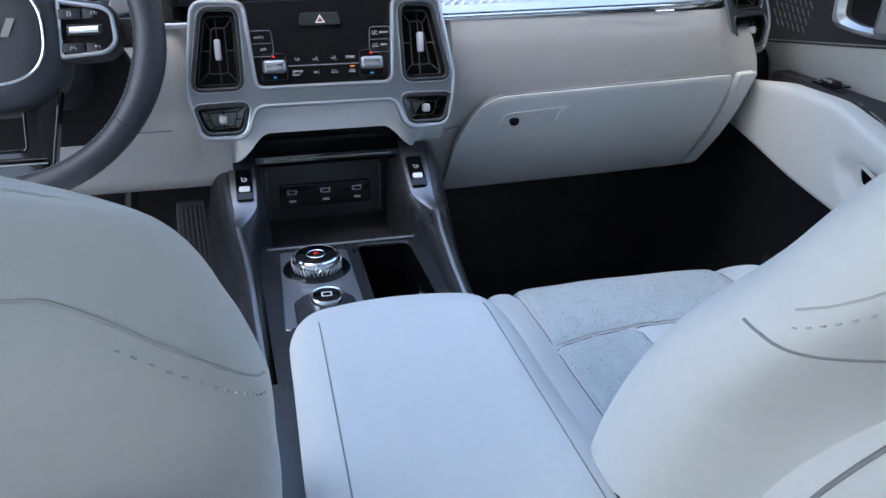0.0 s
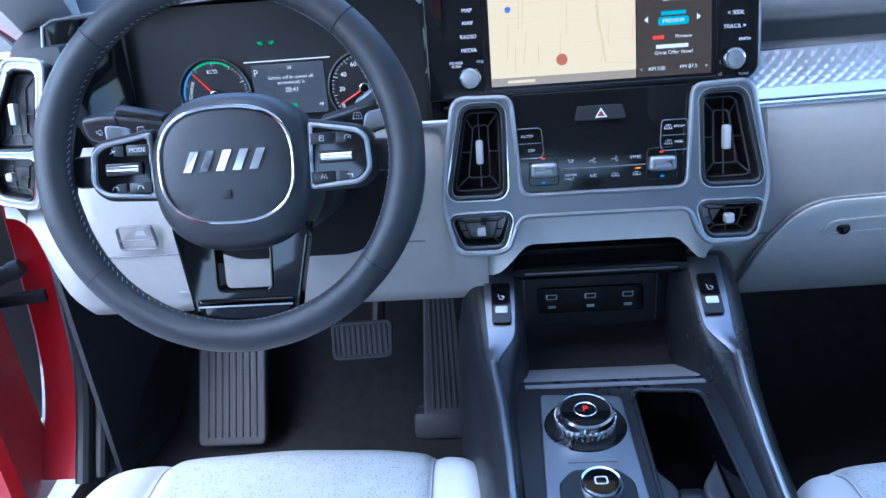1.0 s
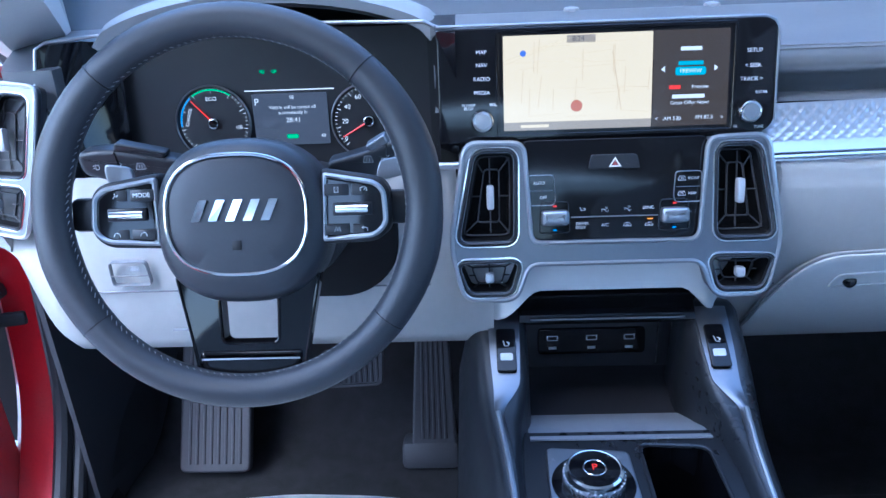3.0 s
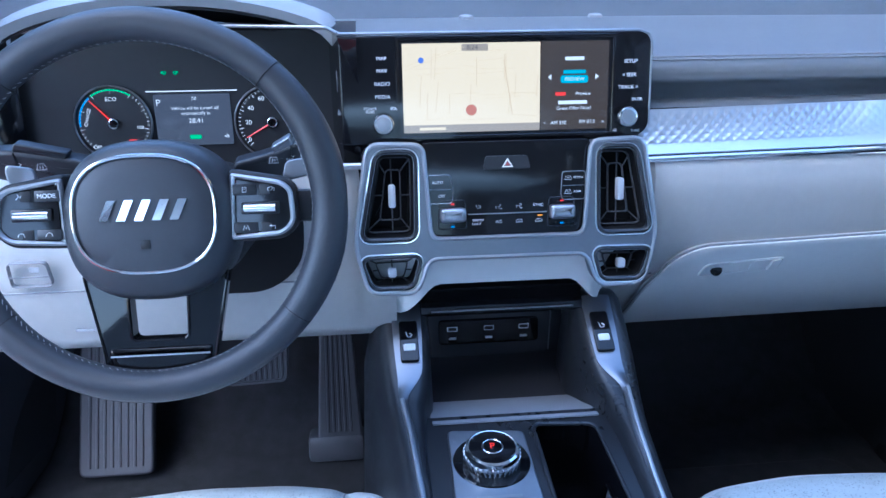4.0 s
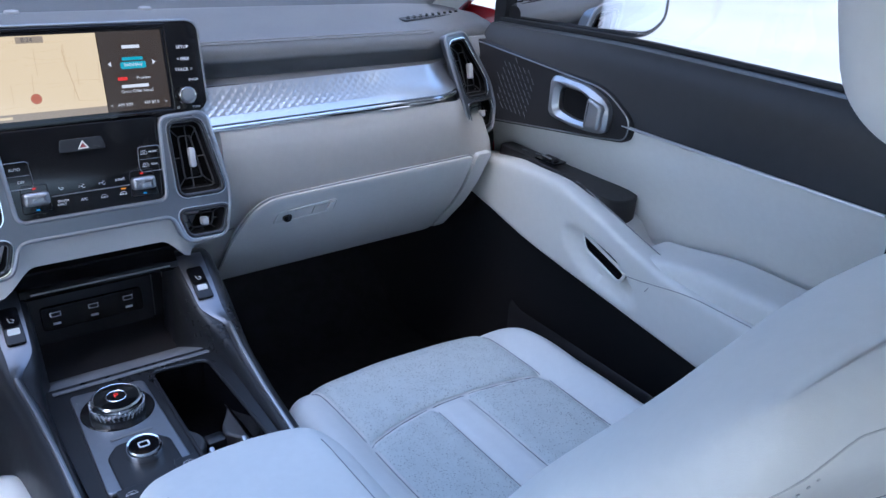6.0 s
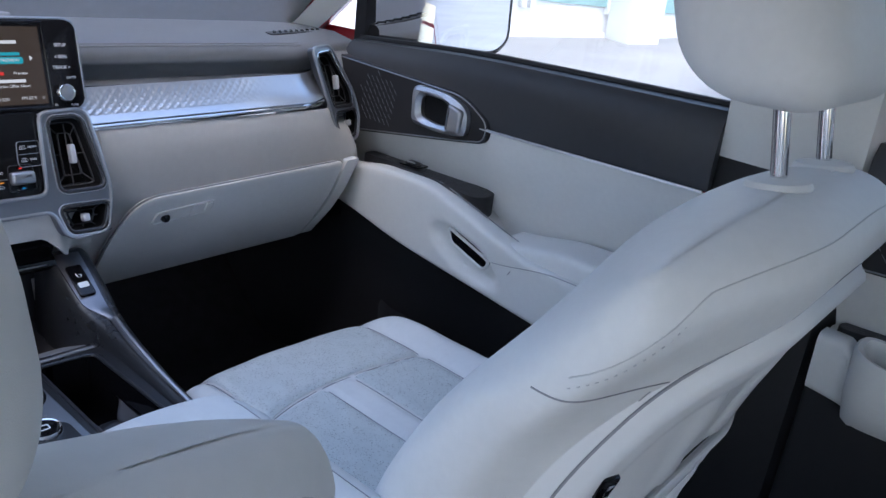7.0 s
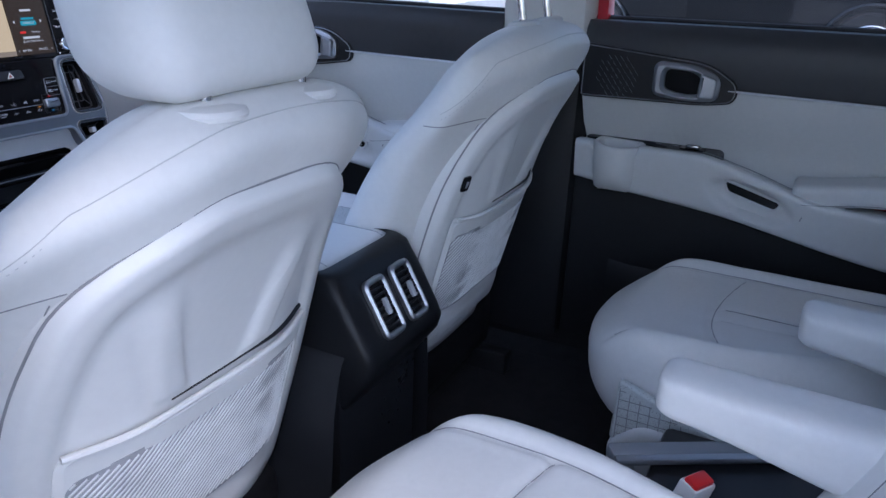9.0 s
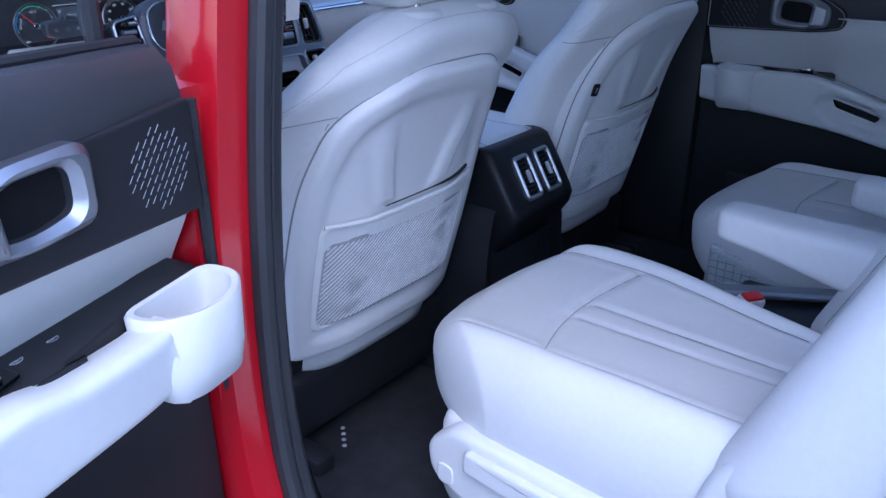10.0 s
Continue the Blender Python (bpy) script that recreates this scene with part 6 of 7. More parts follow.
for x, z in ((-0.138, 1.133), (0.144, 1.135)):
    m = frame_of(scr(x, z, 0.004), (1, 0, 0), (0, 0.22, 1))
    kb = part("control_knob", lathe([(0, 0), (0.0125, 0), (0.0120, 0.010), (0.0105, 0.012), (0.0085, 0.0115), (0, 0.0125)], 28, m), CHROME, disp, "chrome control knob")
    part("knob_face", lathe([(0, 0.0126), (0.0082, 0.0118), (0.0082, 0.0122), (0, 0.0132)], 24, m), SATIN, kb)

# ---- instrument cluster ----
clu = thing("instrument_cluster", "instrument cluster with two round gauges and centre screen", "instrument cluster")
def cput(u, v, w):
    return Vector((u, 1.213 - 0.10 * (1.11 - v) - w, v + 0.0 * w))
part("instrument_backing", slab(rounded([(-0.585, 1.02), (-0.20, 1.02), (-0.195, 1.215), (-0.58, 1.218)], 0.015, 4), cput, -0.01, 0.0, 0.001), BLACK, clu)
part("housing_cheek", loft([[Vector((x, y, z)) for x, y, z in ((-0.648, 1.165, 1.215), (-0.60, 1.172, 1.218), (-0.575, 1.20, 1.21))], [Vector((x, y, z)) for x, y, z in ((-0.655, 1.150, 1.165), (-0.615, 1.160, 1.10), (-0.575, 1.195, 1.10))], [Vector((x, y, z)) for x, y, z in ((-0.635, 1.140, 1.11), (-0.60, 1.125, 1.045), (-0.575, 1.19, 1.03))]], closed=False), PIANO, clu, "gloss black side of the cluster housing")
part("housing_edge", tube([Vector(p) for p in ((-0.655, 1.148, 1.165), (-0.650, 1.162, 1.212), (-0.638, 1.165, 1.219), (-0.58, 1.180, 1.2225), (-0.40, 1.185, 1.229), (-0.20, 1.150, 1.2295), (-0.185, 1.108, 1.2295))], 0.0022, 8), SATIN, clu, "thin silver edge")
part("cluster_divider", loft([[Vector((x, y, z)) for x, y in ((-0.20, 1.215), (-0.185, 1.10), (-0.165, 1.09), (-0.165, 1.215))] for z in (1.04, 1.226)]), PIANO, clu)


def gauge(cx, cz, R, lo):
    m = frame_of(cput(cx, cz, 0.001), (1, 0, 0), (0, 0.1, 1))
    g = part("gauge", lathe([(0, 0), (R, 0), (R, 0.004), (R - 0.0015, 0.005), (R - 0.003, 0.001), (0, 0.001)], 48, m), BLACK, clu, "round black gauge")
    part("gauge_ring", lathe([(R - 0.0005, 0.003), (R + 0.0012, 0.004), (R - 0.0005, 0.0055), (R - 0.0016, 0.0045)], 48, m), STEEL, g)
    b = bmesh.new()
    for k in range(41):
        a = radians(225 - 270 * k / 40)
        L = 0.006 if k % 5 == 0 else 0.003
        tube([m @ Vector(((R - 0.004) * math.cos(a), (R - 0.004) * math.sin(a), 0.0015)), m @ Vector(((R - 0.004 - L) * math.cos(a), (R - 0.004 - L) * math.sin(a), 0.0015))], 0.00035, 4, bm=b)
    part("gauge_marks", b, GLOW_WHITE, g)
    a = radians(lo)
    part("needle", tube([m @ Vector((-0.006 * math.cos(a), -0.006 * math.sin(a), 0.004)), m @ Vector(((R - 0.008) * math.cos(a), (R - 0.008) * math.sin(a), 0.003))], [0.0014, 0.0006], 6), GLOW_RED, g, "red needle")
    part("needle_hub", lathe([(0, 0.002), (0.0065, 0.002), (0.006, 0.006), (0, 0.0065)], 20, m), PIANO, g)
    part("hub_ring", lathe([(0.0055, 0.0062), (0.0065, 0.0066), (0.0055, 0.007), (0.005, 0.0066)], 20, m), CHROME, g)
    return g, m


g1, m1 = gauge(-0.473, 1.105, 0.047, 132)
g2, m2 = gauge(-0.277, 1.102, 0.047, 210)
part("charge_arc", tube([m1 @ Vector((0.0415 * math.cos(radians(a)), 0.0415 * math.sin(radians(a)), 0.0016)) for a in range(130, 190, 5)], 0.0012, 5), GLOW_BLUE, g1)
part("eco_arc", tube([m1 @ Vector((0.0415 * math.cos(radians(a)), 0.0415 * math.sin(radians(a)), 0.0016)) for a in range(55, 130, 5)], 0.0010, 5), GLOW_GREEN, g1)
def gtext(txt, m, x, y, size, mat, parent):
    words(txt, size, m @ Matrix.Translation((x, y, 0.002)), mat, parent, depth=0.00005)
gtext("ECO", m1, 0.0, 0.030, 0.007, GLOW_WHITE, g1)
gtext("OFF", m1, -0.024, -0.030, 0.006, GLOW_WHITE, g1)
gtext("100", m1, 0.031, -0.006, 0.006, GLOW_WHITE, g1)
words("CHARGE", 0.006, m1 @ pose(-0.031, 0.008, 0.002, 0, 0, 72), GLOW_WHITE, g1, depth=0.00005)
for txt, x, y in (("0", -0.030, -0.022), ("20", -0.030, 0.0), ("40", -0.026, 0.018), ("60", -0.012, 0.030), ("80", 0.010, 0.031), ("100", 0.027, 0.018), ("120", 0.030, 0.0), ("160", 0.026, -0.022)):
    gtext(txt, m2, x, y, 0.008, GLOW_WHITE, g2)
cs = part("cluster_screen", slab(rrect(0.094, 0.064, 0.002, 3, -0.375, 1.107), cput, 0.0, 0.0025), glowing("cluster screen", (0.075, 0.085, 0.11), 1.0), clu, "lit grey driver information screen")
part("screen_line", tube([cput(-0.43, 1.1435, 0.003), cput(-0.318, 1.1435, 0.003)], 0.0008, 5), GLOW_WHITE, clu)
fas_text("P", -0.4165, 1.129, 0.012, GLOW_WHITE, cs, cput, 0.003)
fas_text("Vehicle will be turned off", -0.372, 1.122, 0.0058, GLOW_WHITE, cs, cput, 0.003)
fas_text("automatically in", -0.372, 1.1155, 0.0058, GLOW_WHITE, cs, cput, 0.003)
fas_text("28:41", -0.372, 1.106, 0.0085, GLOW_WHITE, cs, cput, 0.003)
fas_text("58", -0.372, 1.134, 0.006, GLOW_WHITE, cs, cput, 0.003)
fas_text("48", -0.336, 1.0855, 0.006, GLOW_WHITE, cs, cput, 0.003)
part("ready_light", slab(rrect(0.014, 0.005, 0.001, 2, -0.375, 1.0855), cput, 0.002, 0.003), GLOW_GREEN, cs)
part("warning_light", slab(rrect(0.010, 0.005, 0.001, 2, -0.452, 1.0825), cput, 0.005, 0.006), GLOW_RED, clu)
for x in (-0.404, -0.392):
    icon("lamp_symbol", "lamp", lambda u, v: cput(u, v, 0.002), x, 1.166, 0.009 if x < -0.4 else -0.009, 0.006, GLOW_GREEN, clu, 0.0005)
# hood over the cluster
def hood(u, v):
    x = -0.585 + 0.40 * u
    k = max(0.0, math.sin(math.pi * u)) ** 0.55
    return Vector((x, 1.165 + 0.25 * v, 1.222 + 0.052 * k * (1 - 0.25 * v) - 0.050 * v * v - 0.010 * smooth01((0.10 - v) / 0.10)))
part("hood", sheet(hood, 30, 16, 0.012), PAD, clu, "dark grey hood over the instruments", smooth=60)
part("hood_underside", sheet(lambda u, v: hood(0.02 + 0.96 * u, 0.04 + 0.92 * v) + Vector((0, 0, -0.016)), 20, 6, 0.003), BLACK, clu)
# steering column shroud and stalks
col = thing("steering_column", "dark plastic column shroud with two control stalks", "steering column")
part("shroud", blob((0.075, 0.10, 0.055), 0.04, (14, 12, 12), lambda p: Vector((-0.357 + p.x, 1.02 + p.y, 1.055 + p.z - 0.25 * p.y))), BLACK, col)
# flat black slab paints the shaded opening round the column, no real hollow
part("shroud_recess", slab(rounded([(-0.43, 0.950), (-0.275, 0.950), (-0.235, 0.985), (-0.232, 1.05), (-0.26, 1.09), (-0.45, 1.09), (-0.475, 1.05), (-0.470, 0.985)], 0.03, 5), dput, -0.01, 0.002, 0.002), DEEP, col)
for s in (-1, 1):
    # flat levers, seen between the spokes and the rim
    long = 1.0 if s < 0 else 0.80
    sput = lambda u, v, w, s=s: Vector((-0.357 + s * u, 1.012 - w - 0.10 * (v - 1.12), v))
    blade = rounded([(0.06, 1.092), (0.150 * long, 1.100), (0.190 * long, 1.112), (0.192 * long, 1.136), (0.160 * long, 1.140), (0.100, 1.128), (0.06, 1.118)], [0.006, 0.02, 0.008, 0.008, 0.02, 0.02, 0.006], 5)
    st = part("stalk", slab(blade, sput, -0.014, 0.008, 0.005), CONSOLE, col, "black control stalk with white symbols")
    part("stalk_ring", tube([sput(0.148 * long, 1.101, 0.0085), sput(0.152 * long, 1.137, 0.0085)], 0.0008, 5), EMBOSS, st)
    part("stalk_tip", slab(rounded([(0.105, 1.126), (0.155 * long, 1.136), (0.150 * long, 1.146), (0.100, 1.134)], 0.003, 3), sput, -0.008, 0.006, 0.002), PLATE if s > 0 else CONSOLE, st)
    for k, kind in enumerate(("lamp", "fan", "screen")):
        icon("stalk_mark", kind, lambda u, v, k=k: sput((0.172 - 0.022 * k) * long, 1.121, 0.0086) + Vector((u, 0, v)), 0, 0, 0.010, 0.009, WHITE_INK, st)


# ---- steering wheel ----
wheel = thing("steering_wheel", "dark leather steering wheel with gloss black lower spoke and stitching", "steering wheel")
WM = Matrix.Translation((-0.357, 0.888, 1.118)) @ Matrix.Rotation(radians(70), 4, 'X')
# local: x across, y up the wheel, z towards the driver


def wl(x, y, z=0.0):
    return WM @ Vector((x, y, z))


RW = 0.1635
rim_pts = [(RW * math.cos(a), RW * math.sin(a) * 0.985) for a in np.linspace(0, 2 * math.pi, 97)[:-1]]
part("rim", tube([wl(x, y) for x, y in rim_pts], [0.0150 + 0.0022 * max(0, 1 - (abs(abs(math.degrees(math.atan2(y, abs(x)))) - 15) / 30)) for x, y in rim_pts], 18, closed=True), WHEEL_LEATHER, wheel, "dark grey leather rim", smooth=180)
for a in (46, 134, 218, 322):
    ca, sa = math.cos(radians(a)), math.sin(radians(a))
    c = Vector((RW * ca, RW * sa * 0.985, 0))
    loop = [WM @ (c + Vector((ca * math.cos(t), sa * math.cos(t), math.sin(t))) * 0.0153) for t in np.linspace(0, 2 * math.pi, 17)[:-1]]
    part("rim_joint", tube(loop, 0.0007, 5, closed=True), EMBOSS, wheel)
bm = bmesh.new()
for k in range(150):
    a = 2 * math.pi * k / 150
    rx, ry = math.cos(a), math.sin(a) * 0.985
    r = RW - 0.0150 - 0.0022 * max(0, 1 - (abs(abs(math.degrees(math.atan2(ry, abs(rx)))) - 15) / 30)) - 0.0004
    z = 0.002
    d = 0.0038
    sgn = 1 if k % 2 else -1
    tube([wl((r + 0.0006) * math.cos(a), (r + 0.0006) * math.sin(a) * 0.985, z), wl((r + 0.0018) * math.cos(a + 0.026), (r + 0.0018) * math.sin(a + 0.026) * 0.985, z + 0.0035)], 0.00055, 4, bm=bm)
part("stitching", bm, THREAD, wheel, "pale grey stitching")
# airbag hub, set back from the rim
WM = WM @ Matrix.Translation((0.004, 0, -0.022))
def oval(hx, hy, cy, e=2.5, n=64):
    out = []
    for k in range(n):
        t = 2 * math.pi * k / n
        c, q = math.cos(t), math.sin(t)
        out.append(Vector((hx * math.copysign(abs(c) ** (2 / e), c), cy + hy * math.copysign(abs(q) ** (2 / e), q))))
    return out


loops = []
for f, z in ((0.93, -0.035), (1.0, -0.020), (1.0, 0.004), (0.985, 0.016), (0.955, 0.024), (0.90, 0.0300), (0.82, 0.0335), (0.70, 0.0355), (0.45, 0.037), (0.15, 0.0375)):
    loops.append([wl(p.x, p.y, z + 0.003 * (1 - (p.x / 0.08) ** 2)) for p in oval(0.0765 * f, 0.0725 * f, -0.0105)])
hub = part("airbag_cover", loft(loops), WHEEL_LEATHER, wheel, "dark grained airbag cover", smooth=180)
hr = oval(0.0605, 0.051, -0.004, 2.6)
wput = lambda u, v, w: wl(u, v, 0.0345 + 0.004 * (1 - (u / 0.075) ** 2 - (v / 0.075) ** 2) + w)
part("hub_ring", tube([wput(p.x, p.y, 0.0022) for p in hr], 0.0017, 8, closed=True), CHROME, hub, "thin chrome ring")
loops = [[wput(p.x * f, -0.004 + (p.y + 0.004) * f, w) for p in inset(hr, 0.001)] for f, w in ((1.0, -0.004), (0.99, 0.0012), (0.95, 0.0022), (0.7, 0.0026), (0.35, 0.0028), (0.05, 0.0028))]
part("hub_pad", loft(loops), WHEEL_LEATHER, hub, smooth=60)
# emblem as plain bars
bm = bmesh.new()
for k in range(5):
    x0 = -0.038 + 0.0150 * k
    slab([Vector(p) for p in ((x0, -0.009), (x0 + 0.0075, -0.009), (x0 + 0.0155, 0.009), (x0 + 0.008, 0.009))], wput, 0.001, 0.0046, 0.0, bm=bm)
part("emblem", bm, CHROME, hub, "chrome emblem of slanting bars")
words("AIRBAG", 0.0095, WM @ pose(0, -0.0635, 0.0352, -22, 0, 0), EMBOSS, hub, depth=0.0006)
part("hub_mark", rbox((0.008, 0.008, 0.001), 0.0003, WM @ pose(0, -0.030, 0.0408)), EMBOSS, hub)
# side spokes with switch pads
for s in (-1, 1):
    zf = lambda u, v, w, s=s: wl(s * u, v, 0.018 + 0.006 * (u - 0.07) / 0.06 + w)
    o = rounded([(0.066, -0.033), (0.119, -0.0305), (0.1315, -0.018), (0.1295, 0.016), (0.121, 0.025), (0.070, 0.034)], [0.006, 0.012, 0.012, 0.012, 0.012, 0.006], 5)
    part("spoke_arm", rbox((0.050, 0.030, 0.014), 0.005, WM @ pose(s * 0.132, -0.002, 0.004)), BLACK, wheel)
    sp = part("spoke", slab(o, zf, -0.022, 0.004, 0.004), BLACK, wheel, "black side spoke")
    o2 = rounded([(0.070, -0.030), (0.118, -0.027), (0.129, -0.016), (0.127, 0.014), (0.118, 0.022), (0.072, 0.030)], [0.004, 0.012, 0.010, 0.010, 0.008, 0.004], 5)
    part("spoke_trim", ring(o2, inset(o2, 0.0042), zf, 0.0, 0.0085, 0.0018), SATIN, sp, "satin silver switch surround")
    part("switch_pad", slab(inset(o2, 0.004), zf, 0.0, 0.006, 0.001), PIANO, sp)
    for r, (yy, hh) in enumerate(((0.0145, 0.010), (-0.002, 0.016), (-0.0195, 0.0095))):
        if r == 1:
            part("switch_bar", rbox((0.034, 0.011, 0.004), 0.0015, WM @ pose(s * 0.098, yy, 0.028)), CONSOLE, sp)
            part("thumb_roller", tube([zf(0.084, yy, 0.0085), zf(0.112, yy, 0.0085)], 0.0040, 12), CHROME, sp, "chrome thumb roller")
            for q in (0.090, 0.098, 0.106):
                part("roller_rib", tube([zf(q, yy - 0.0042, 0.0085), zf(q, yy + 0.0042, 0.0085)], 0.0006, 5), STEEL, sp)
        else:
            for q in (0.0845, 0.108):
                part("switch_key", rbox((0.021, hh, 0.003), 0.001, WM @ pose(s * q, yy, 0.0262)), CONSOLE, sp)
                if not (s < 0 and r == 0 and q < 0.09):
                    icon("key_mark", {(-1, 0): "voice", (-1, 2): "phone", (1, 0): "page" if q < 0.09 else "cruise", (1, 2): "lanes" if q < 0.09 else "back"}[(s, r)], lambda u, v: wl(u, v, 0.0280), s * q, yy, 0.0065, 0.0055, WHITE_INK, sp)
            if s < 0 and r == 0:
                words("MODE", 0.0055, WM @ pose(-0.0845, yy, 0.0282), WHITE_INK, sp, depth=0.0001)
    part("shift_paddle", slab(rounded([(0.112, 0.010), (0.140, 0.016), (0.142, 0.034), (0.116, 0.030)], 0.006, 4), lambda u, v, w, s=s: wl(s * u, v + 0.010, -0.026 + w), -0.004, 0.0, 0.0015), PLATE, wheel, "grey shift paddle")
# lower spoke: a gloss black fork with an open middle
fork = rounded([(-0.064, -0.058), (0.064, -0.058), (0.050, -0.128), (0.047, -0.150), (-0.047, -0.150), (-0.050, -0.128)], [0.004, 0.004, 0.01, 0.012, 0.012, 0.01], 5)
gap = rounded([(-0.027, -0.076), (0.027, -0.076), (0.0255, -0.120), (-0.0255, -0.120)], 0.006, 5)
part("lower_spoke", plate(fork, [gap], lambda u, v, w: wl(u, v, 0.006 + w), -0.014, 0.008), PIANO, wheel, "gloss black forked lower spoke", smooth=30)
for lp in (gap, fork):
    part("spoke_edge", tube([wl(p.x, p.y, 0.0138) for p in lp], 0.0016, 8, closed=True), PIANO, wheel)
bm = slab(rounded([(-0.048, -0.126), (0.048, -0.126), (0.042, -0.152), (-0.042, -0.152)], [0.006, 0.006, 0.012, 0.012], 5), lambda u, v, w: wl(u, v, 0.004 + w), -0.010, 0.013, 0.005)
lowb = part("lower_bridge", bm, PIANO, wheel)
part("bridge_line", tube([wl(-0.044, -0.1335, 0.0175), wl(0.044, -0.1335, 0.0175)], 0.0009, 6), SATIN, lowb)

# ---- pedals and foot rest ----
def ribbed_pedal(name, label, outline, m, ribs, thick=0.016, mat=PEDAL):
    p = thing(name, label, "pedal")
    put = lambda u, v, w: m @ Vector((u, v, w))
    part("pad", slab(outline, put, -thick, 0.0, 0.004), mat, p)
    for (a, b_) in ribs:
        part("rib", tube([m @ Vector((a[0], a[1], 0.0)), m @ Vector((b_[0], b_[1], 0.0))], 0.0028, 6), STEEL if mat is STEEL else mat, p)
    return p


acc_m = frame_of((-0.225, 1.36, 0.585), (1, 0, 0), (-0.06, 0.33, 0.94))
ap = ribbed_pedal("accelerator_pedal", "black ribbed floor-hinged accelerator pedal", rounded([(-0.040, -0.12), (0.040, -0.12), (0.026, 0.14), (-0.026, 0.14)], 0.008, 4), acc_m, [((-0.020 + 0.010 * k, -0.09), (-0.016 + 0.008 * k, 0.13)) for k in range(5)])
part("pedal_base", rbox((0.10, 0.06, 0.05), 0.01, pose(-0.232, 1.345, 0.462, -20, 0, 0)), PEDAL, ap)
br_m = frame_of((-0.360, 1.36, 0.63), (1, 0, 0.04), (0, 0.45, 0.89))
bp = ribbed_pedal("brake_pedal", "grey ribbed brake pedal", rounded([(-0.052, -0.03), (0.048, -0.03), (0.052, 0.03), (-0.052, 0.03)], 0.012, 4), br_m, [((-0.042 + 0.0093 * k, -0.025), (-0.042 + 0.0093 * k, 0.026)) for k in range(10)], mat=PEDAL)
part("pedal_arm", tube([(-0.335, 1.38, 0.64), (-0.32, 1.45, 0.80), (-0.32, 1.46, 0.95)], 0.012, 8), BLACK, bp)
part("rubber_edge", ring(rounded([(-0.054, -0.032), (0.050, -0.032), (0.054, 0.032), (-0.054, 0.032)], 0.012, 4), rounded([(-0.048, -0.027), (0.044, -0.027), (0.048, 0.027), (-0.048, 0.027)], 0.010, 4), lambda u, v, w: br_m @ Vector((u, v, w)), -0.01, 0.004, 0.001), PEDAL, bp)
fr_m = frame_of((-0.605, 1.348, 0.548), (1, 0, 0), (0, 0.55, 0.83))
ribbed_pedal("foot_rest", "black ribbed foot rest beside the pedals", rounded([(-0.062, -0.10), (0.062, -0.10), (0.062, 0.14), (-0.062, 0.14)], 0.014, 4), fr_m, [((-0.044 + 0.0125 * k, -0.085), (-0.044 + 0.0125 * k, 0.125)) for k in range(8)])

# floor mats
def floor_mat(x0, x1, y0, y1):
    mt = tagged(part("floor_mat", slab(rrect(x1 - x0, y1 - y0, 0.05, 5, (x0 + x1) / 2, (y0 + y1) / 2), lambda u, v, w: Vector((u, v, floor_height(v) + 0.006 + w)), 0, 0.010, 0.004), MAT_CLOTH), "black floor mat on the carpet", "floor mat", "floor mats")
    return mt


floor_mat(-0.68, -0.17, 0.72, 1.24)
floor_mat(0.18, 0.68, 0.72, 1.24)
rear_mat = floor_mat(-0.66, -0.14, 0.02, 0.40)
for k in range(4):
    part("mat_stud", lathe([(0, 0), (0.0045, 0), (0.003, 0.002), (0, 0.0025)], 12, pose(-0.452 - 0.0115 * k, 0.362 - 0.013 * k, 0.4462)), GREY_INK, rear_mat, "pale stud")
floor_mat(0.14, 0.66, 0.02, 0.40)

# ---- centre console ----
con = thing("centre_console", "dark centre console with chrome edged side grips and armrest", "console")
# side walls rise into wings that carry the seat switches
WING = ((0.26, 0.80, 0.118, 0.096), (0.50, 0.81, 0.118, 0.096), (0.66, 0.826, 0.124, 0.106), (0.80, 0.838, 0.130, 0.110), (0.88, 0.847, 0.136, 0.112), (0.93, 0.853, 0.142, 0.109), (0.955, 0.859, 0.145, 0.104), (0.975, 0.868, 0.147, 0.100), (1.006, 0.886, 0.149, 0.098), (1.04, 0.905, 0.150, 0.097), (1.058, 0.915, 0.150, 0.097), (1.068, 0.914, 0.149, 0.099), (1.10, 0.90, 0.148, 0.10))


def wing_at(y, col):
    return float(np.interp(y, [r[0] for r in WING], [r[col] for r in WING]))


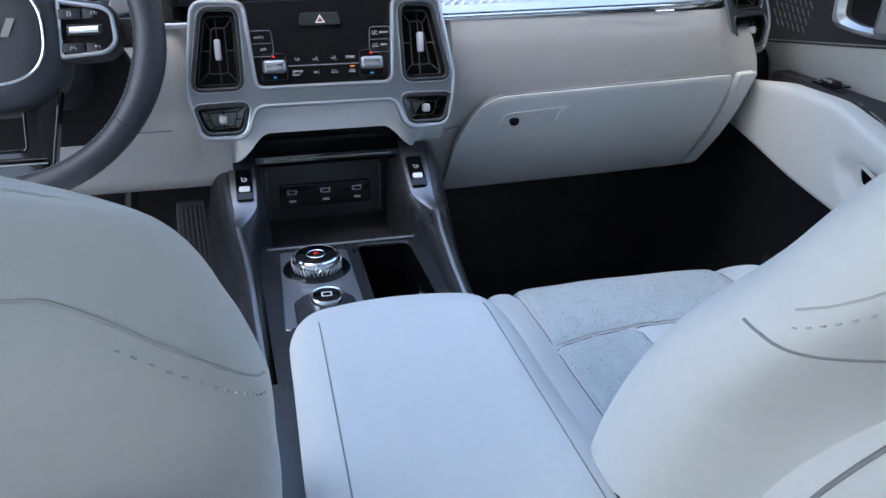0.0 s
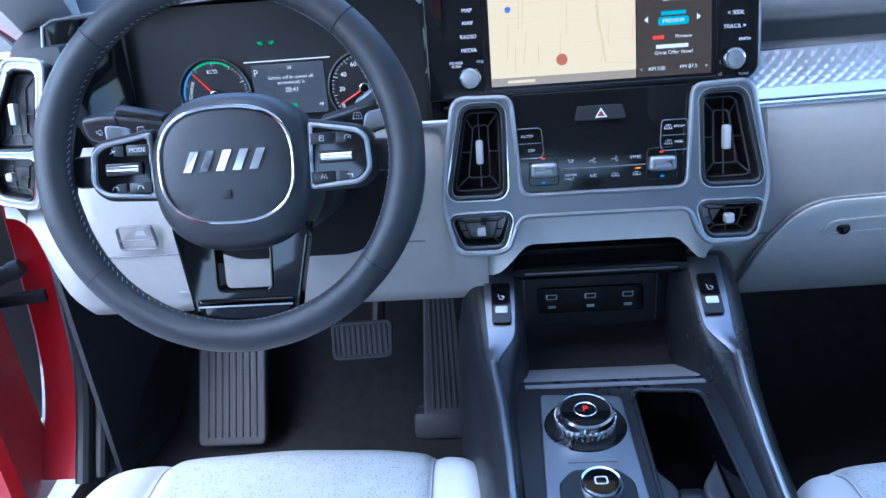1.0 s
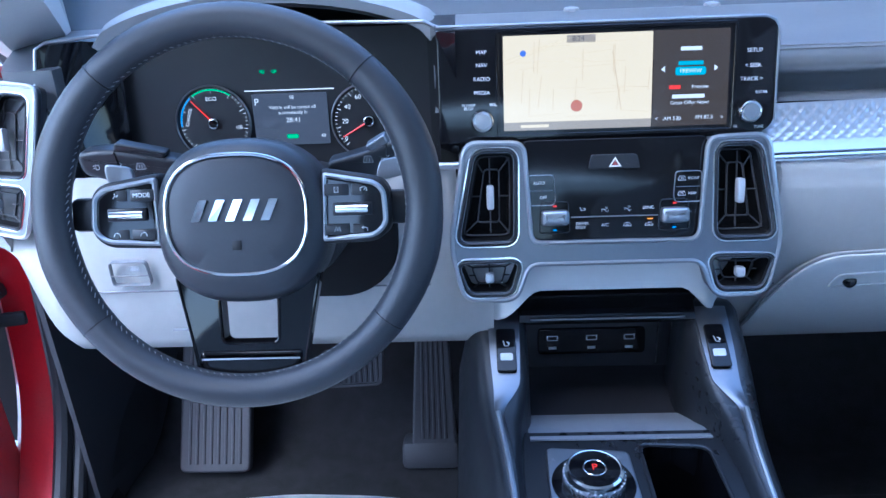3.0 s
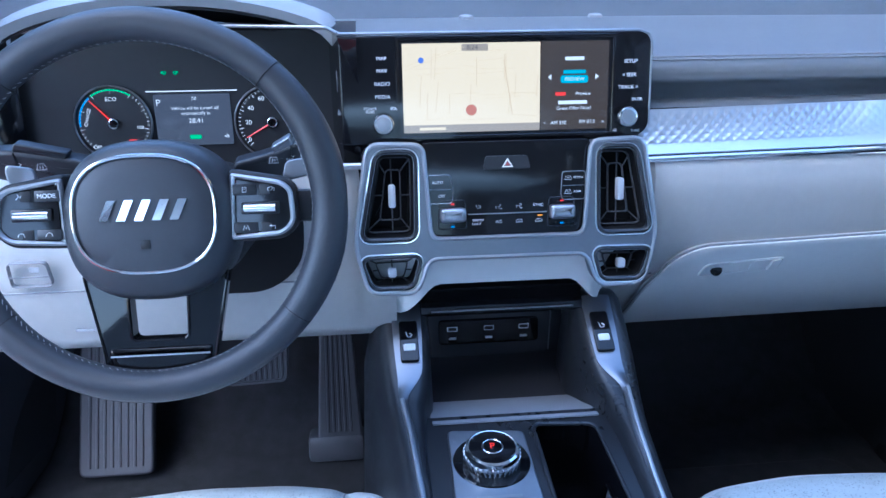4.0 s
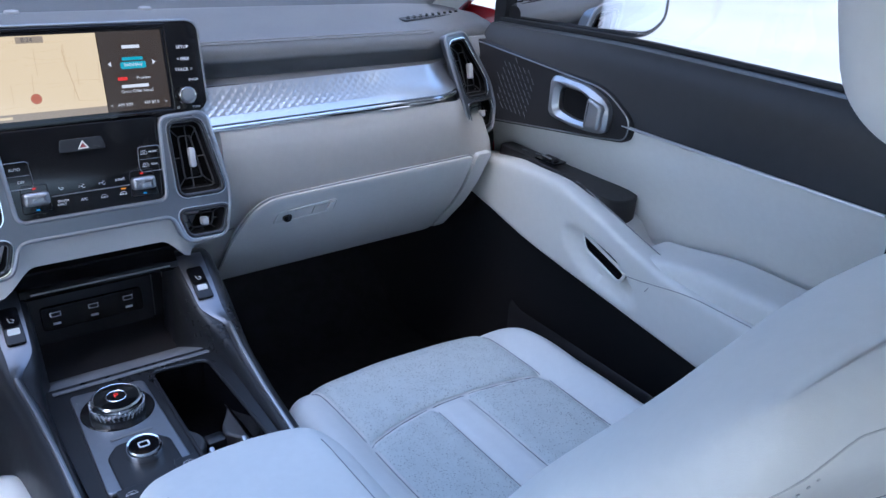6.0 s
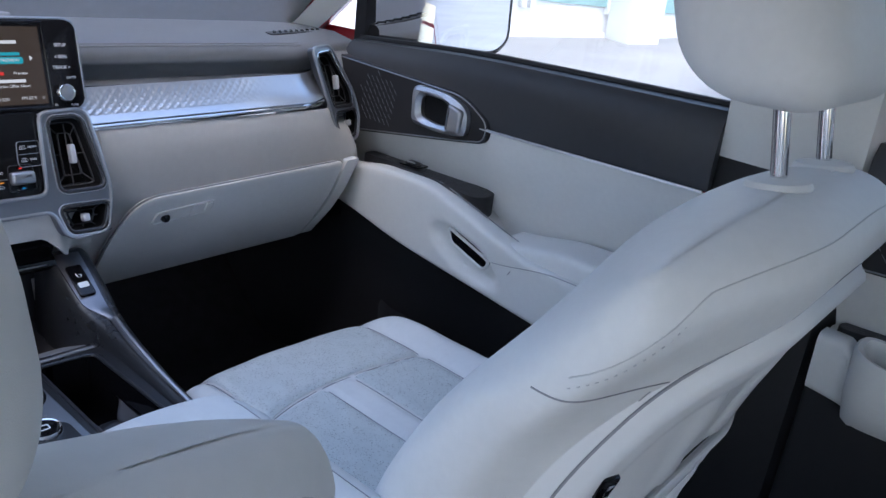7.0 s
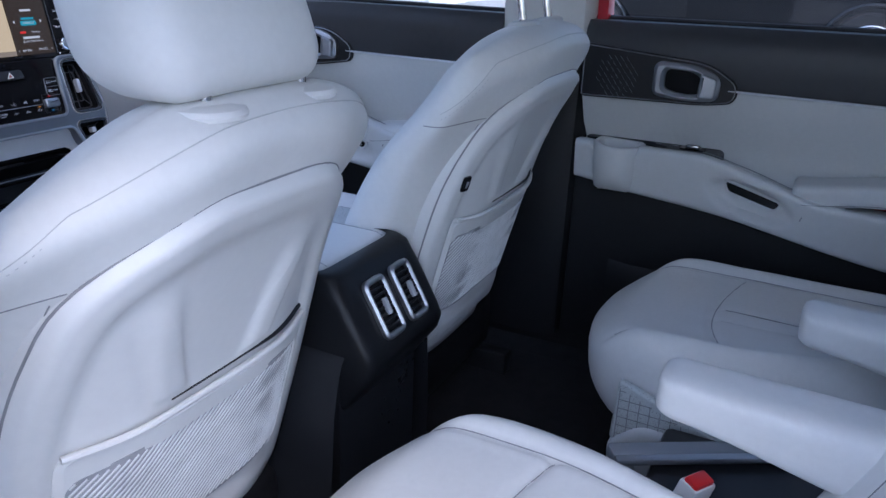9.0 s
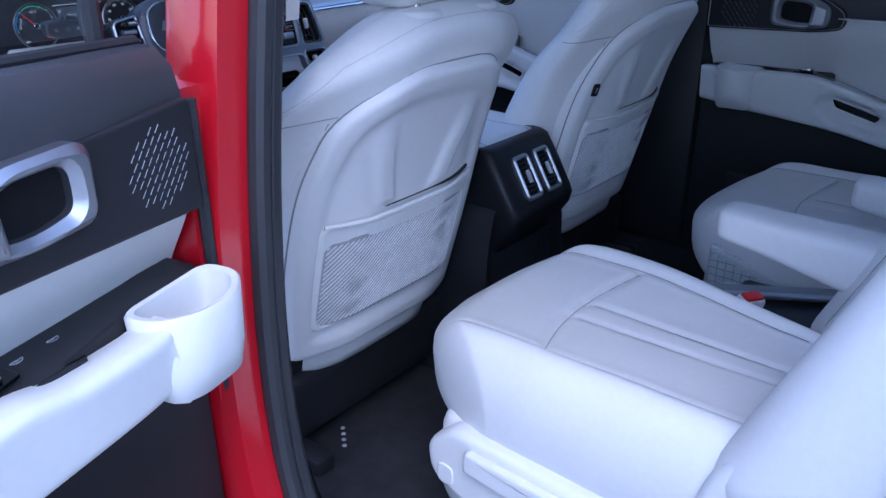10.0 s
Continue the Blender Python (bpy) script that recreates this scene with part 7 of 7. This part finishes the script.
for s in (-1, 1):
    loops = []
    for y, zt, xo, xi in WING:
        lp = [(xo + 0.030, 0.44), (xo + 0.031, 0.60), (xo + 0.022, zt - 0.085), (xo + 0.012, zt - 0.035), (xo + 0.003, zt - 0.010), (xo - 0.004, zt - 0.001), (xo - 0.010, zt), (xi + 0.006, zt), (xi, zt - 0.003), (xi - 0.004, zt - 0.012), (xi - 0.007, zt - 0.04), (xi - 0.010, 0.78)]
        loops.append([Vector((s * a, y, z)) for a, z in lp])
    part("side_wall", loft(loops, closed=False), CONSOLE, con, "dark satin side wall", smooth=60)

    # one satin ribbon: broad under the switch, then an S-curve into a slim rail
    def ribbon(y, k):
        wide = smooth01((y - 0.932) / 0.042)
        xo, xi = wing_at(y, 2) - 0.003 - 0.010 * wide - 0.006 * (1 - wide), wing_at(y, 3) + 0.004
        x = xo + (max(xi, xo - 0.010) * (1 - wide) + xi * wide - xo) * k
        return Vector((s * x, y, wing_at(y, 1) + 0.0022 + (0.0030 - 0.0022 * wide) * math.sin(math.pi * k)))
    ys = list(np.linspace(0.62, 0.92, 14)) + list(np.linspace(0.93, 1.052, 22))
    wg = part("grip_trim", sheet(lambda u, v: ribbon(ys[round(u * (len(ys) - 1))], v), len(ys) - 1, 6, 0.005), RAIL, con, "satin silver switch plate and grip edge", smooth=60)
    part("rail_line", tube([Vector((s * (wing_at(y, 2) - 0.0125), y, wing_at(y, 1) + 0.0042)) for y in np.linspace(0.62, 0.935, 20)], 0.0030, 8), SATIN, wg, "bright polished line of the grip edge")
    wm = frame_of((s * 0.1175, 1.006, 0.8885), (1, 0, 0), (0, 0.86, 0.49))
    on = lambda u, v, w: wm @ Vector((u, v, w))
    sw = part("seat_switch", slab(rrect(0.022, 0.054, 0.004, 4, 0.0, 0.0), on, -0.002, 0.0040, 0.0012), PIANO, wg, "black heated-seat switch")
    part("switch_base", slab(rrect(0.014, 0.009, 0.002, 3, 0.0, -0.009), on, 0.002, 0.0050, 0.0008), WHITE_INK, sw)
    icon("switch_mark", "seat", lambda u, v: on(u, v, 0.0046), 0.0, 0.006, 0.010, 0.011, WHITE_INK, sw, 0.0006)
# phone tray with the socket strip
part("tray_back", sheet(lambda u, v: Vector((-0.105 + 0.21 * u, 1.137 + 0.03 * v, 0.775 + 0.16 * v)), 6, 6, 0.006), TRAY, con, "dark tray back")
part("tray_lip", loft([[Vector((x, y, z)) for y, z in ((1.10, 0.948), (1.055, 0.944), (1.043, 0.938), (1.047, 0.928), (1.052, 0.922), (1.040, 0.914), (1.038, 0.906), (1.046, 0.898), (1.10, 0.90))] for x in (-0.100, -0.09, 0.0, 0.09, 0.100)]), PIANO, con, "gloss black tray lip", smooth=25)
part("lip_line", tube([Vector((x, 1.0365, 0.910)) for x in np.linspace(-0.088, 0.088, 8)], 0.0012, 6), STEEL, con)
part("tray_floor", sheet(lambda u, v: Vector((-0.100 + 0.20 * u, 1.018 + 0.12 * v, 0.780)), 4, 4, 0.006), TRAY, con)
# upward slope: reflected windscreen light is put into its colour
part("tray_ramp", sheet(lambda u, v: Vector(((-0.096 + 0.192 * u) * (1 + 0.02 * v), 0.925 + 0.100 * v, 0.8295 - 0.036 * v - 0.010 * v * v)), 6, 8, 0.002), RAMP, con, "sloping tray edge, grey lightened for the windscreen's reflection", smooth=60)
for s in (-1, 1):
    part("tray_corner", tube([Vector((s * 0.086, 1.130, 0.785)), Vector((s * 0.087, 1.136, 0.86))], 0.0010, 6), STEEL, con)
us = part("socket_strip", slab(rrect(0.140, 0.034, 0.006, 4, 0.001, 0.817), lambda u, v, w: Vector((u, 1.139 - w + 0.2 * (v - 0.826), v)), -0.004, 0.003, 0.001), PIANO, con, "black strip with three charging sockets")
for x in (-0.050, 0.001, 0.050):
    part("socket", ring(rrect(0.015, 0.008, 0.002, 3, x, 0.823), rrect(0.011, 0.0035, 0.001, 3, x, 0.823), lambda u, v, w: Vector((u, 1.139 - w + 0.2 * (v - 0.826), v)), 0.002, 0.0045, 0.0005), CHROME, us)
    part("socket_mark", rbox((0.010, 0.0006, 0.0035), 0, pose(x, 1.1320, 0.809)), WHITE_INK, us)
# upper deck
part("deck", plate(rounded([(-0.100, 0.62), (0.100, 0.62), (0.110, 0.94), (-0.110, 0.94)], 0.01, 3), [rounded([(0.014, 0.705), (0.092, 0.700), (0.088, 0.912), (0.016, 0.918)], 0.012, 5)], lambda u, v, w: Vector((u, v, 0.826 + w)), -0.02, 0.0), CONSOLE, con, "dark satin upper deck", smooth=30)
cup_o = rounded([(0.014, 0.705), (0.092, 0.700), (0.088, 0.912), (0.016, 0.918)], 0.012, 5)
cup = part("cup_holder", loft([[Vector((p.x, p.y, z)) for p in lp] for lp, z in ((cup_o, 0.826), (inset(cup_o, 0.002), 0.80), (inset(cup_o, 0.006), 0.74))], caps=(False, True)), PIANO, con, "black double cup holder")
part("cup_rim", tube([Vector((p.x, p.y, 0.8265)) for p in cup_o], 0.0024, 8, closed=True), CONSOLE, cup)
# lobes coloured grey in place of sky mirrored in the gloss black cup
for sg in (-1, 1):
    lobe = rounded([(0.053 + sg * 0.038, 0.855), (0.053 + sg * 0.030, 0.838), (0.053 + sg * 0.013, 0.812), (0.053 + sg * 0.011, 0.795), (0.053 + sg * 0.030, 0.772), (0.053 + sg * 0.038, 0.762)], [0.004, 0.02, 0.008, 0.008, 0.02, 0.004], 5)
    part("cup_lobe", slab(lobe, lambda u, v, w: Vector((u, v, w)), 0.74, 0.793, 0.004), VENT_BAR, cup, "cup wall lobe, greyed for the sky's reflection")
part("cup_bridge", rbox((0.024, 0.020, 0.05), 0.004, pose(0.053, 0.800, 0.765)), CONSOLE, cup)
for x in (0.034, 0.073):
    part("cup_finger", rbox((0.006, 0.016, 0.03), 0.002, pose(x, 0.758, 0.795, 20, 0, 0)), STEEL, cup)
# selector plate, rotary selector, drive mode dial
sp_o = rounded([(-0.088, 0.72), (0.004, 0.72), (0.003, 0.905), (-0.082, 0.912)], 0.008, 4)
sel = part("selector_plate", slab(sp_o, lambda u, v, w: Vector((u, v, 0.826 + w)), -0.004, 0.004, 0.002), PLATE, con, "satin metal selector plate")
part("plate_marks", rbox((0.045, 0.004, 0.0006), 0, pose(-0.040, 0.805, 0.8303)), STEEL, sel)
part("mode_panel", slab(rounded([(-0.074, 0.700), (-0.006, 0.700), (-0.006, 0.775), (-0.020, 0.792), (-0.060, 0.792), (-0.074, 0.775)], 0.006, 4), lambda u, v, w: Vector((u, v, 0.829 + w)), 0, 0.004, 0.002), CONSOLE, sel)
part("selector_well", lathe([(0, 0.0), (0.041, 0.0), (0.040, 0.0012), (0, 0.0012)], 40, pose(-0.040, 0.858, 0.8302)), PIANO, sel)
ro = thing("rotary_selector", "chrome rotary gear selector with red letter", "gear selector")
part("dial_body", lathe([(0, 0), (0.0285, 0), (0.0295, 0.002), (0.0295, 0.0115), (0.0285, 0.0135), (0.0280, 0.0165), (0.026, 0.0180), (0.0245, 0.0175), (0, 0.0175)], 48, pose(-0.040, 0.858, 0.8312)), CHROME, ro)
bm = bmesh.new()
for k in range(72):
    a, q = 2 * math.pi * k / 72, 1 if k % 2 else -1
    tube([(-0.040 + 0.0302 * math.cos(a + 0.08 * q), 0.858 + 0.0302 * math.sin(a + 0.08 * q), 0.8335), (-0.040 + 0.0302 * math.cos(a - 0.08 * q), 0.858 + 0.0302 * math.sin(a - 0.08 * q), 0.8425)], 0.0005, 4, bm=bm)
part("knurl", bm, CHROME, ro)
part("dial_face", lathe([(0, 0.0174), (0.0245, 0.0174), (0.0245, 0.0182), (0, 0.0186)], 40, pose(-0.040, 0.858, 0.8312)), PIANO, ro)
part("dial_ring", lathe([(0.0100, 0.0184), (0.0108, 0.0189), (0.0116, 0.0184), (0.0108, 0.0179)], 32, pose(-0.040, 0.858, 0.8312)), CHROME, ro)
words("P", 0.012, pose(-0.040, 0.858, 0.8500), GLOW_RED, ro, depth=0.0002)
for txt, x, y in (("R", -0.076, 0.892), ("N", -0.042, 0.902), ("D", -0.008, 0.894)):
    words(txt, 0.006, pose(x, y, 0.8304), GREY_INK, sel, depth=0.0001)
md = thing("drive_mode_dial", "small chrome drive mode dial on the console", "dial")
part("dial_body", lathe([(0, 0), (0.019, 0), (0.019, 0.010), (0.0175, 0.013), (0.0155, 0.012), (0, 0.012)], 36, pose(-0.038, 0.762, 0.833)), CHROME, md)
part("dial_face", lathe([(0, 0.0119), (0.0155, 0.0119), (0.0155, 0.0125), (0, 0.0128)], 32, pose(-0.038, 0.762, 0.833)), PIANO, md)
part("dial_mark", ring(rrect(0.012, 0.010, 0.003, 4, -0.038, 0.762), rrect(0.009, 0.007, 0.002, 4, -0.038, 0.762), lambda u, v, w: Vector((u, v, 0.8455 + w)), 0, 0.0006, 0.0001), WHITE_INK, md)
for x, y in ((-0.068, 0.706), (-0.004, 0.722)):
    kb = part("console_key", slab(rrect(0.026, 0.022, 0.003, 3, x, y), lambda u, v, w: Vector((u, v, 0.832 + w)), 0, 0.003, 0.001), CONSOLE, sel)
    icon("key_mark", "car", lambda u, v: Vector((u, v, 0.8353)), x, y, 0.012, 0.008, WHITE_INK, kb)
# armrest lid
def arm_fn(p):
    k = smooth01((p.y + 0.20) / 0.4)
    return Vector((p.x * (1.0 - 0.03 * k) + 0.016, 0.492 + p.y - 0.02 * (p.x / 0.105) ** 2 * k, 0.868 + p.z - 0.02 * smooth01((p.y - 0.10) / 0.1)))
lidp = part("armrest_lid", blob((0.106, 0.186, 0.042), 0.035, (20, 28, 10), arm_fn), CREAM, con, "padded cream armrest lid", smooth=180)
for s in (-1, 1):
    stitched([arm_fn(on_box((s * 0.078, y, 0.042), (0.106, 0.186, 0.042), 0.035)) for y in np.linspace(-0.17, 0.12, 24)], lidp, 0.0009)
part("box_body", loft([[Vector((x, y, z)) for x, z in ((-0.112, 0.44), (-0.112, 0.835), (0.112, 0.835), (0.112, 0.44))] for y in (0.27, 0.62)]), CONSOLE, con)
# rear face with vents
rc = thing("rear_console_panel", "black rear console face with two silver-framed vents and sockets", "console")
def rcp(u, v, w):
    """Rear face, leaning: up to z .95, out towards the rear."""
    return Vector((u, 0.268 - (0.95 - v) * 0.50 - w * 0.894 if v > 0.80 else 0.193 + (0.80 - v) * 0.75 - w, v + w * -0.447 if v > 0.80 else v))
loops = []
for y, z, hw in ((0.312, 0.911, 0.100), (0.290, 0.912, 0.106), (0.280, 0.906, 0.110), (0.253, 0.862, 0.112), (0.222, 0.808, 0.112), (0.214, 0.790, 0.112), (0.219, 0.770, 0.110), (0.25, 0.728, 0.112), (0.30, 0.66, 0.112), (0.34, 0.60, 0.112), (0.36, 0.44, 0.112)):
    side = [(hw + 0.004 * (z < 0.87), 0.17 if z < 0.87 else 0.034), (hw, 0.026), (hw - 0.002, 0.014), (hw - 0.007, 0.005), (hw - 0.016, 0.001), (hw - 0.03, 0.0)]
    loops.append([Vector((-x, y + a, z)) for x, a in side] + [Vector((0, y, z))] + [Vector((x, y + a, z)) for x, a in reversed(side)])
rb = loft(loops, closed=False)
bmesh.ops.solidify(rb, geom=rb.faces[:], thickness=-0.012)
part("face", rb, CONSOLE, rc, smooth=40)
rvm = frame_of((0.0, 0.2455, 0.850), (1, 0, 0), (0, 0.50, 0.866))
for s in (-1, 1):
    vp = lambda u, v, w, s=s: rvm @ Vector((u + s * 0.036, v, w + 0.004))
    vo = rounded([(-0.027, -0.046), (0.027, -0.046), (0.027, 0.046), (-0.027, 0.046)], 0.014, 5)
    vi = inset(vo, 0.009)
    part("vent_frame", ring(vo, vi, vp, -0.004, 0.005, 0.003), SATIN, rc, "bright silver vent frame")
    v = part("air_vent", loft([[vp(p.x, p.y, 0.002) for p in vi], [vp(p.x, p.y, -0.004) for p in vi]], caps=(False, True)), DEEP, rc)
    for k in range(-3, 4):
        part("slat", rbox((0.034, 0.003, 0.006), 0.0004, Matrix.Translation(vp(0, k * 0.0095, 0.0)) @ rvm.to_3x3().to_4x4()), BLACK, v)
    part("vent_tab", rbox((0.008, 0.026, 0.008), 0.002, Matrix.Translation(vp(0, 0, 0.005)) @ rvm.to_3x3().to_4x4()), TAB_SILVER, v)
for x in (-0.035, 0.012):
    part("socket", lathe([(0, 0.0), (0.013, 0.0), (0.013, 0.004), (0.010, 0.005), (0.009, 0.002), (0, 0.001)], 20, frame_of((x, 0.284, 0.664), (1, 0, 0), (0, 0.6, 0.8))), STEEL, rc, "round socket")

# ---- outside ----
def ground_z(x):
    # the forecourt rises gently beyond the car
    return 0.06 * (min(max(x, 1.0), 14.0) - 1.0)


xs = [-600, -100, -20, -4, 1.0, 2, 4, 6, 8, 10, 12, 14, 40, 150, 600]
ys = [-600, -150, -40, -10, 0, 10, 40, 150, 600]
bm = loft([[Vector((x, y, ground_z(x))) for x in xs] for y in ys], closed=False)
tagged(part("ground", bm, CONCRETE), "pale concrete ground round the car", "ground", kind="structure")

# white building with glazed shopfront beyond the right side
bld = thing("building", "white single-storey showroom with glazed doors", "building")
BM = Matrix.Translation((9.5, 5.75, 0.35)) @ Matrix.Rotation(radians(-24), 4, 'Z')
# local: x along the front, y away from the car, z up


def bbox(size, r, x, y, z):
    return rbox(size, r, BM @ Matrix.Translation((x, y, z)))


part("wall", bbox((22, 0.3, 4.6), 0.02, 0, 0.35, 2.2), WALL_WHITE, bld, "white painted wall")
part("plinth", bbox((22, 0.06, 0.2), 0.01, 0, 0.17, 0.15), WALL_WHITE, bld)
TEAL_GLASS = material("greenish shop glass", (0.30, 0.46, 0.45), 0.08, spec=0.8, vary=0.2, vscale=0.6)
POSTER = material("dark red poster", (0.18, 0.02, 0.025), 0.5, vary=0.3, vscale=3)
TAN = material("tan blind", (0.5, 0.36, 0.2), 0.7, vary=0.2, vscale=2)
for i in range(7):
    x = -7.4 + 1.42 * i
    w = part("shop_window", bbox((1.2, 0.06, 2.3), 0.01, x, 0.18, 1.75), TEAL_GLASS, bld, "greenish glazed panel")
    for dx in (-0.64, 0.64):
        part("frame", bbox((0.09, 0.10, 2.5), 0.01, x + dx, 0.16, 1.75), WALL_WHITE, w)
    part("poster", bbox((0.75, 0.02, 1.0), 0.004, x + 0.1, 0.135, 1.9), POSTER if i % 2 == 0 else TAN, w)
part("canopy", bbox((22, 1.8, 0.3), 0.03, 0, -0.6, 4.2), WALL_WHITE, bld)
for x in (-2.0, 0.6):
    part("column", bbox((0.55, 0.55, 4.2), 0.02, x, -0.15, 1.95), WALL_WHITE, bld, "white square column")

# parked dark people carrier beyond the right side
van = thing("parked_van", "shiny black van parked alongside", "car")
van.location = (0, 2.58, 0.33)
VX = 6.75
VZ = 0.33
def van_side(u, v):
    y = -4.2 + 4.3 * u
    z = 0.30 + 1.45 * v
    x = VX - 0.10 * math.sin(math.pi * min(1, max(0, (z - 0.3) / 1.1))) + 0.30 * smooth01((z - 1.05) / 0.7)
    x += 0.35 * smooth01((u - 0.86) / 0.14) + 0.2 * smooth01((0.10 - u) / 0.1)
    return Vector((x, y, z - 0.10 * smooth01((u - 0.75) / 0.25) * smooth01((z - 0.9) / 0.5)))
part("body", sheet(van_side, 50, 26, 0.02), CAR_BLACK, van, "gloss black body side")
part("roof", sheet(lambda u, v: Vector((VX + 0.25 + 1.4 * v, -4.1 + 3.8 * u, 1.74 + 0.05 * math.sin(math.pi * v))), 10, 6, 0.02), CAR_BLACK, van)
vglass = material("dark van glass", (0.008, 0.01, 0.012), 0.03, spec=0.8)
for y0, y1 in ((-3.6, -2.55), (-2.45, -1.35), (-1.25, -0.75)):
    part("window", sheet(lambda u, v: Vector((VX + 0.035 + 0.20 * v, y0 + (y1 - y0) * u, 1.14 + 0.44 * v)), 6, 4, 0.006), vglass, van, "dark side glass")
part("sill_strip", rbox((0.03, 2.0, 0.03), 0.008, pose(VX - 0.10, -1.9, 0.46)), CHROME, van, "bright sill moulding")
part("crease", tube([Vector((VX - 0.104, y, 0.86)) for y in np.linspace(-3.6, -0.4, 20)], 0.012, 8), CAR_BLACK, van)
for y in (-2.35, -1.35, -1.05):
    hd = part("door_handle", rbox((0.05, 0.17, 0.03), 0.012, pose(VX - 0.09, y, 1.02)), CAR_BLACK, van, "black door handle")
for y in (-2.38, -1.28):
    part("door_gap", tube([van_side((y + 4.2) / 4.3, v) + Vector((-0.004, 0, 0)) for v in np.linspace(0.05, 0.65, 14)], 0.005, 6), TYRE, van)


def road_wheel(parent, x, y, R=0.345):
    m = Matrix.Translation((x, y, R)) @ Matrix.Rotation(radians(-90), 4, 'Y')
    w = part("wheel", lathe([(0.22, -0.10), (R - 0.02, -0.10), (R, -0.07), (R, 0.05), (R - 0.02, 0.085), (0.24, 0.095), (0.225, 0.07)], 40, m), TYRE, parent, "black tyre")
    part("rim", lathe([(0.20, 0.02), (0.232, 0.075), (0.236, 0.092), (0.226, 0.096), (0.205, 0.07), (0.19, 0.0)], 40, m), ALLOY, w, "silver alloy rim")
    for k in range(10):
        a = 2 * math.pi * k / 10
        mm = m @ Matrix.Rotation(a, 4, 'Z')
        b = loft([[mm @ Vector((r, t, z)) for t, z in ((-h, zz), (h, zz), (h * 0.8, zz - 0.03), (-h * 0.8, zz - 0.03))] for r, h, zz in ((0.04, 0.016, 0.060), (0.12, 0.014, 0.068), (0.22, 0.022, 0.082))])
        part("spoke", b, ALLOY, w)
    part("hub_cap", lathe([(0, 0.03), (0.05, 0.04), (0.045, 0.066), (0, 0.070)], 20, m), ALLOY, w)
    part("brake_disc", lathe([(0, -0.02), (0.19, -0.02), (0.19, 0.0), (0, 0.0)], 30, m), BLACK, w)
    arch = [Vector((VX - 0.112, y + (R + 0.05) * math.cos(t), R + (R + 0.05) * math.sin(t))) for t in np.linspace(0, math.pi, 24)]
    part("wheel_arch", tube(arch, 0.022, 8), CAR_BLACK, parent)
    part("arch_well", lathe([(0, 0.0), (R + 0.05, 0.0), (R + 0.05, 0.02), (0, 0.02)], 30, Matrix.Translation((VX - 0.085, y, R)) @ Matrix.Rotation(radians(-90), 4, 'Y')), TYRE, parent)
    return w


road_wheel(van, VX - 0.05, -3.1)
road_wheel(van, VX - 0.05, -0.65)

# added tan wall, out of view; its height tunes light from the open side
TAN_WALL = material("tan rendered wall", (0.40, 0.35, 0.29), 0.85, vary=0.12, vscale=0.5, bump=0.5, bscale=30)
tagged(part("wall_left", rbox((0.3, 40, 1.0), 0.02, pose(-5.6, 0, 0.5)), TAN_WALL), "added plain tan wall, unseen on the open side", "wall", kind="structure")
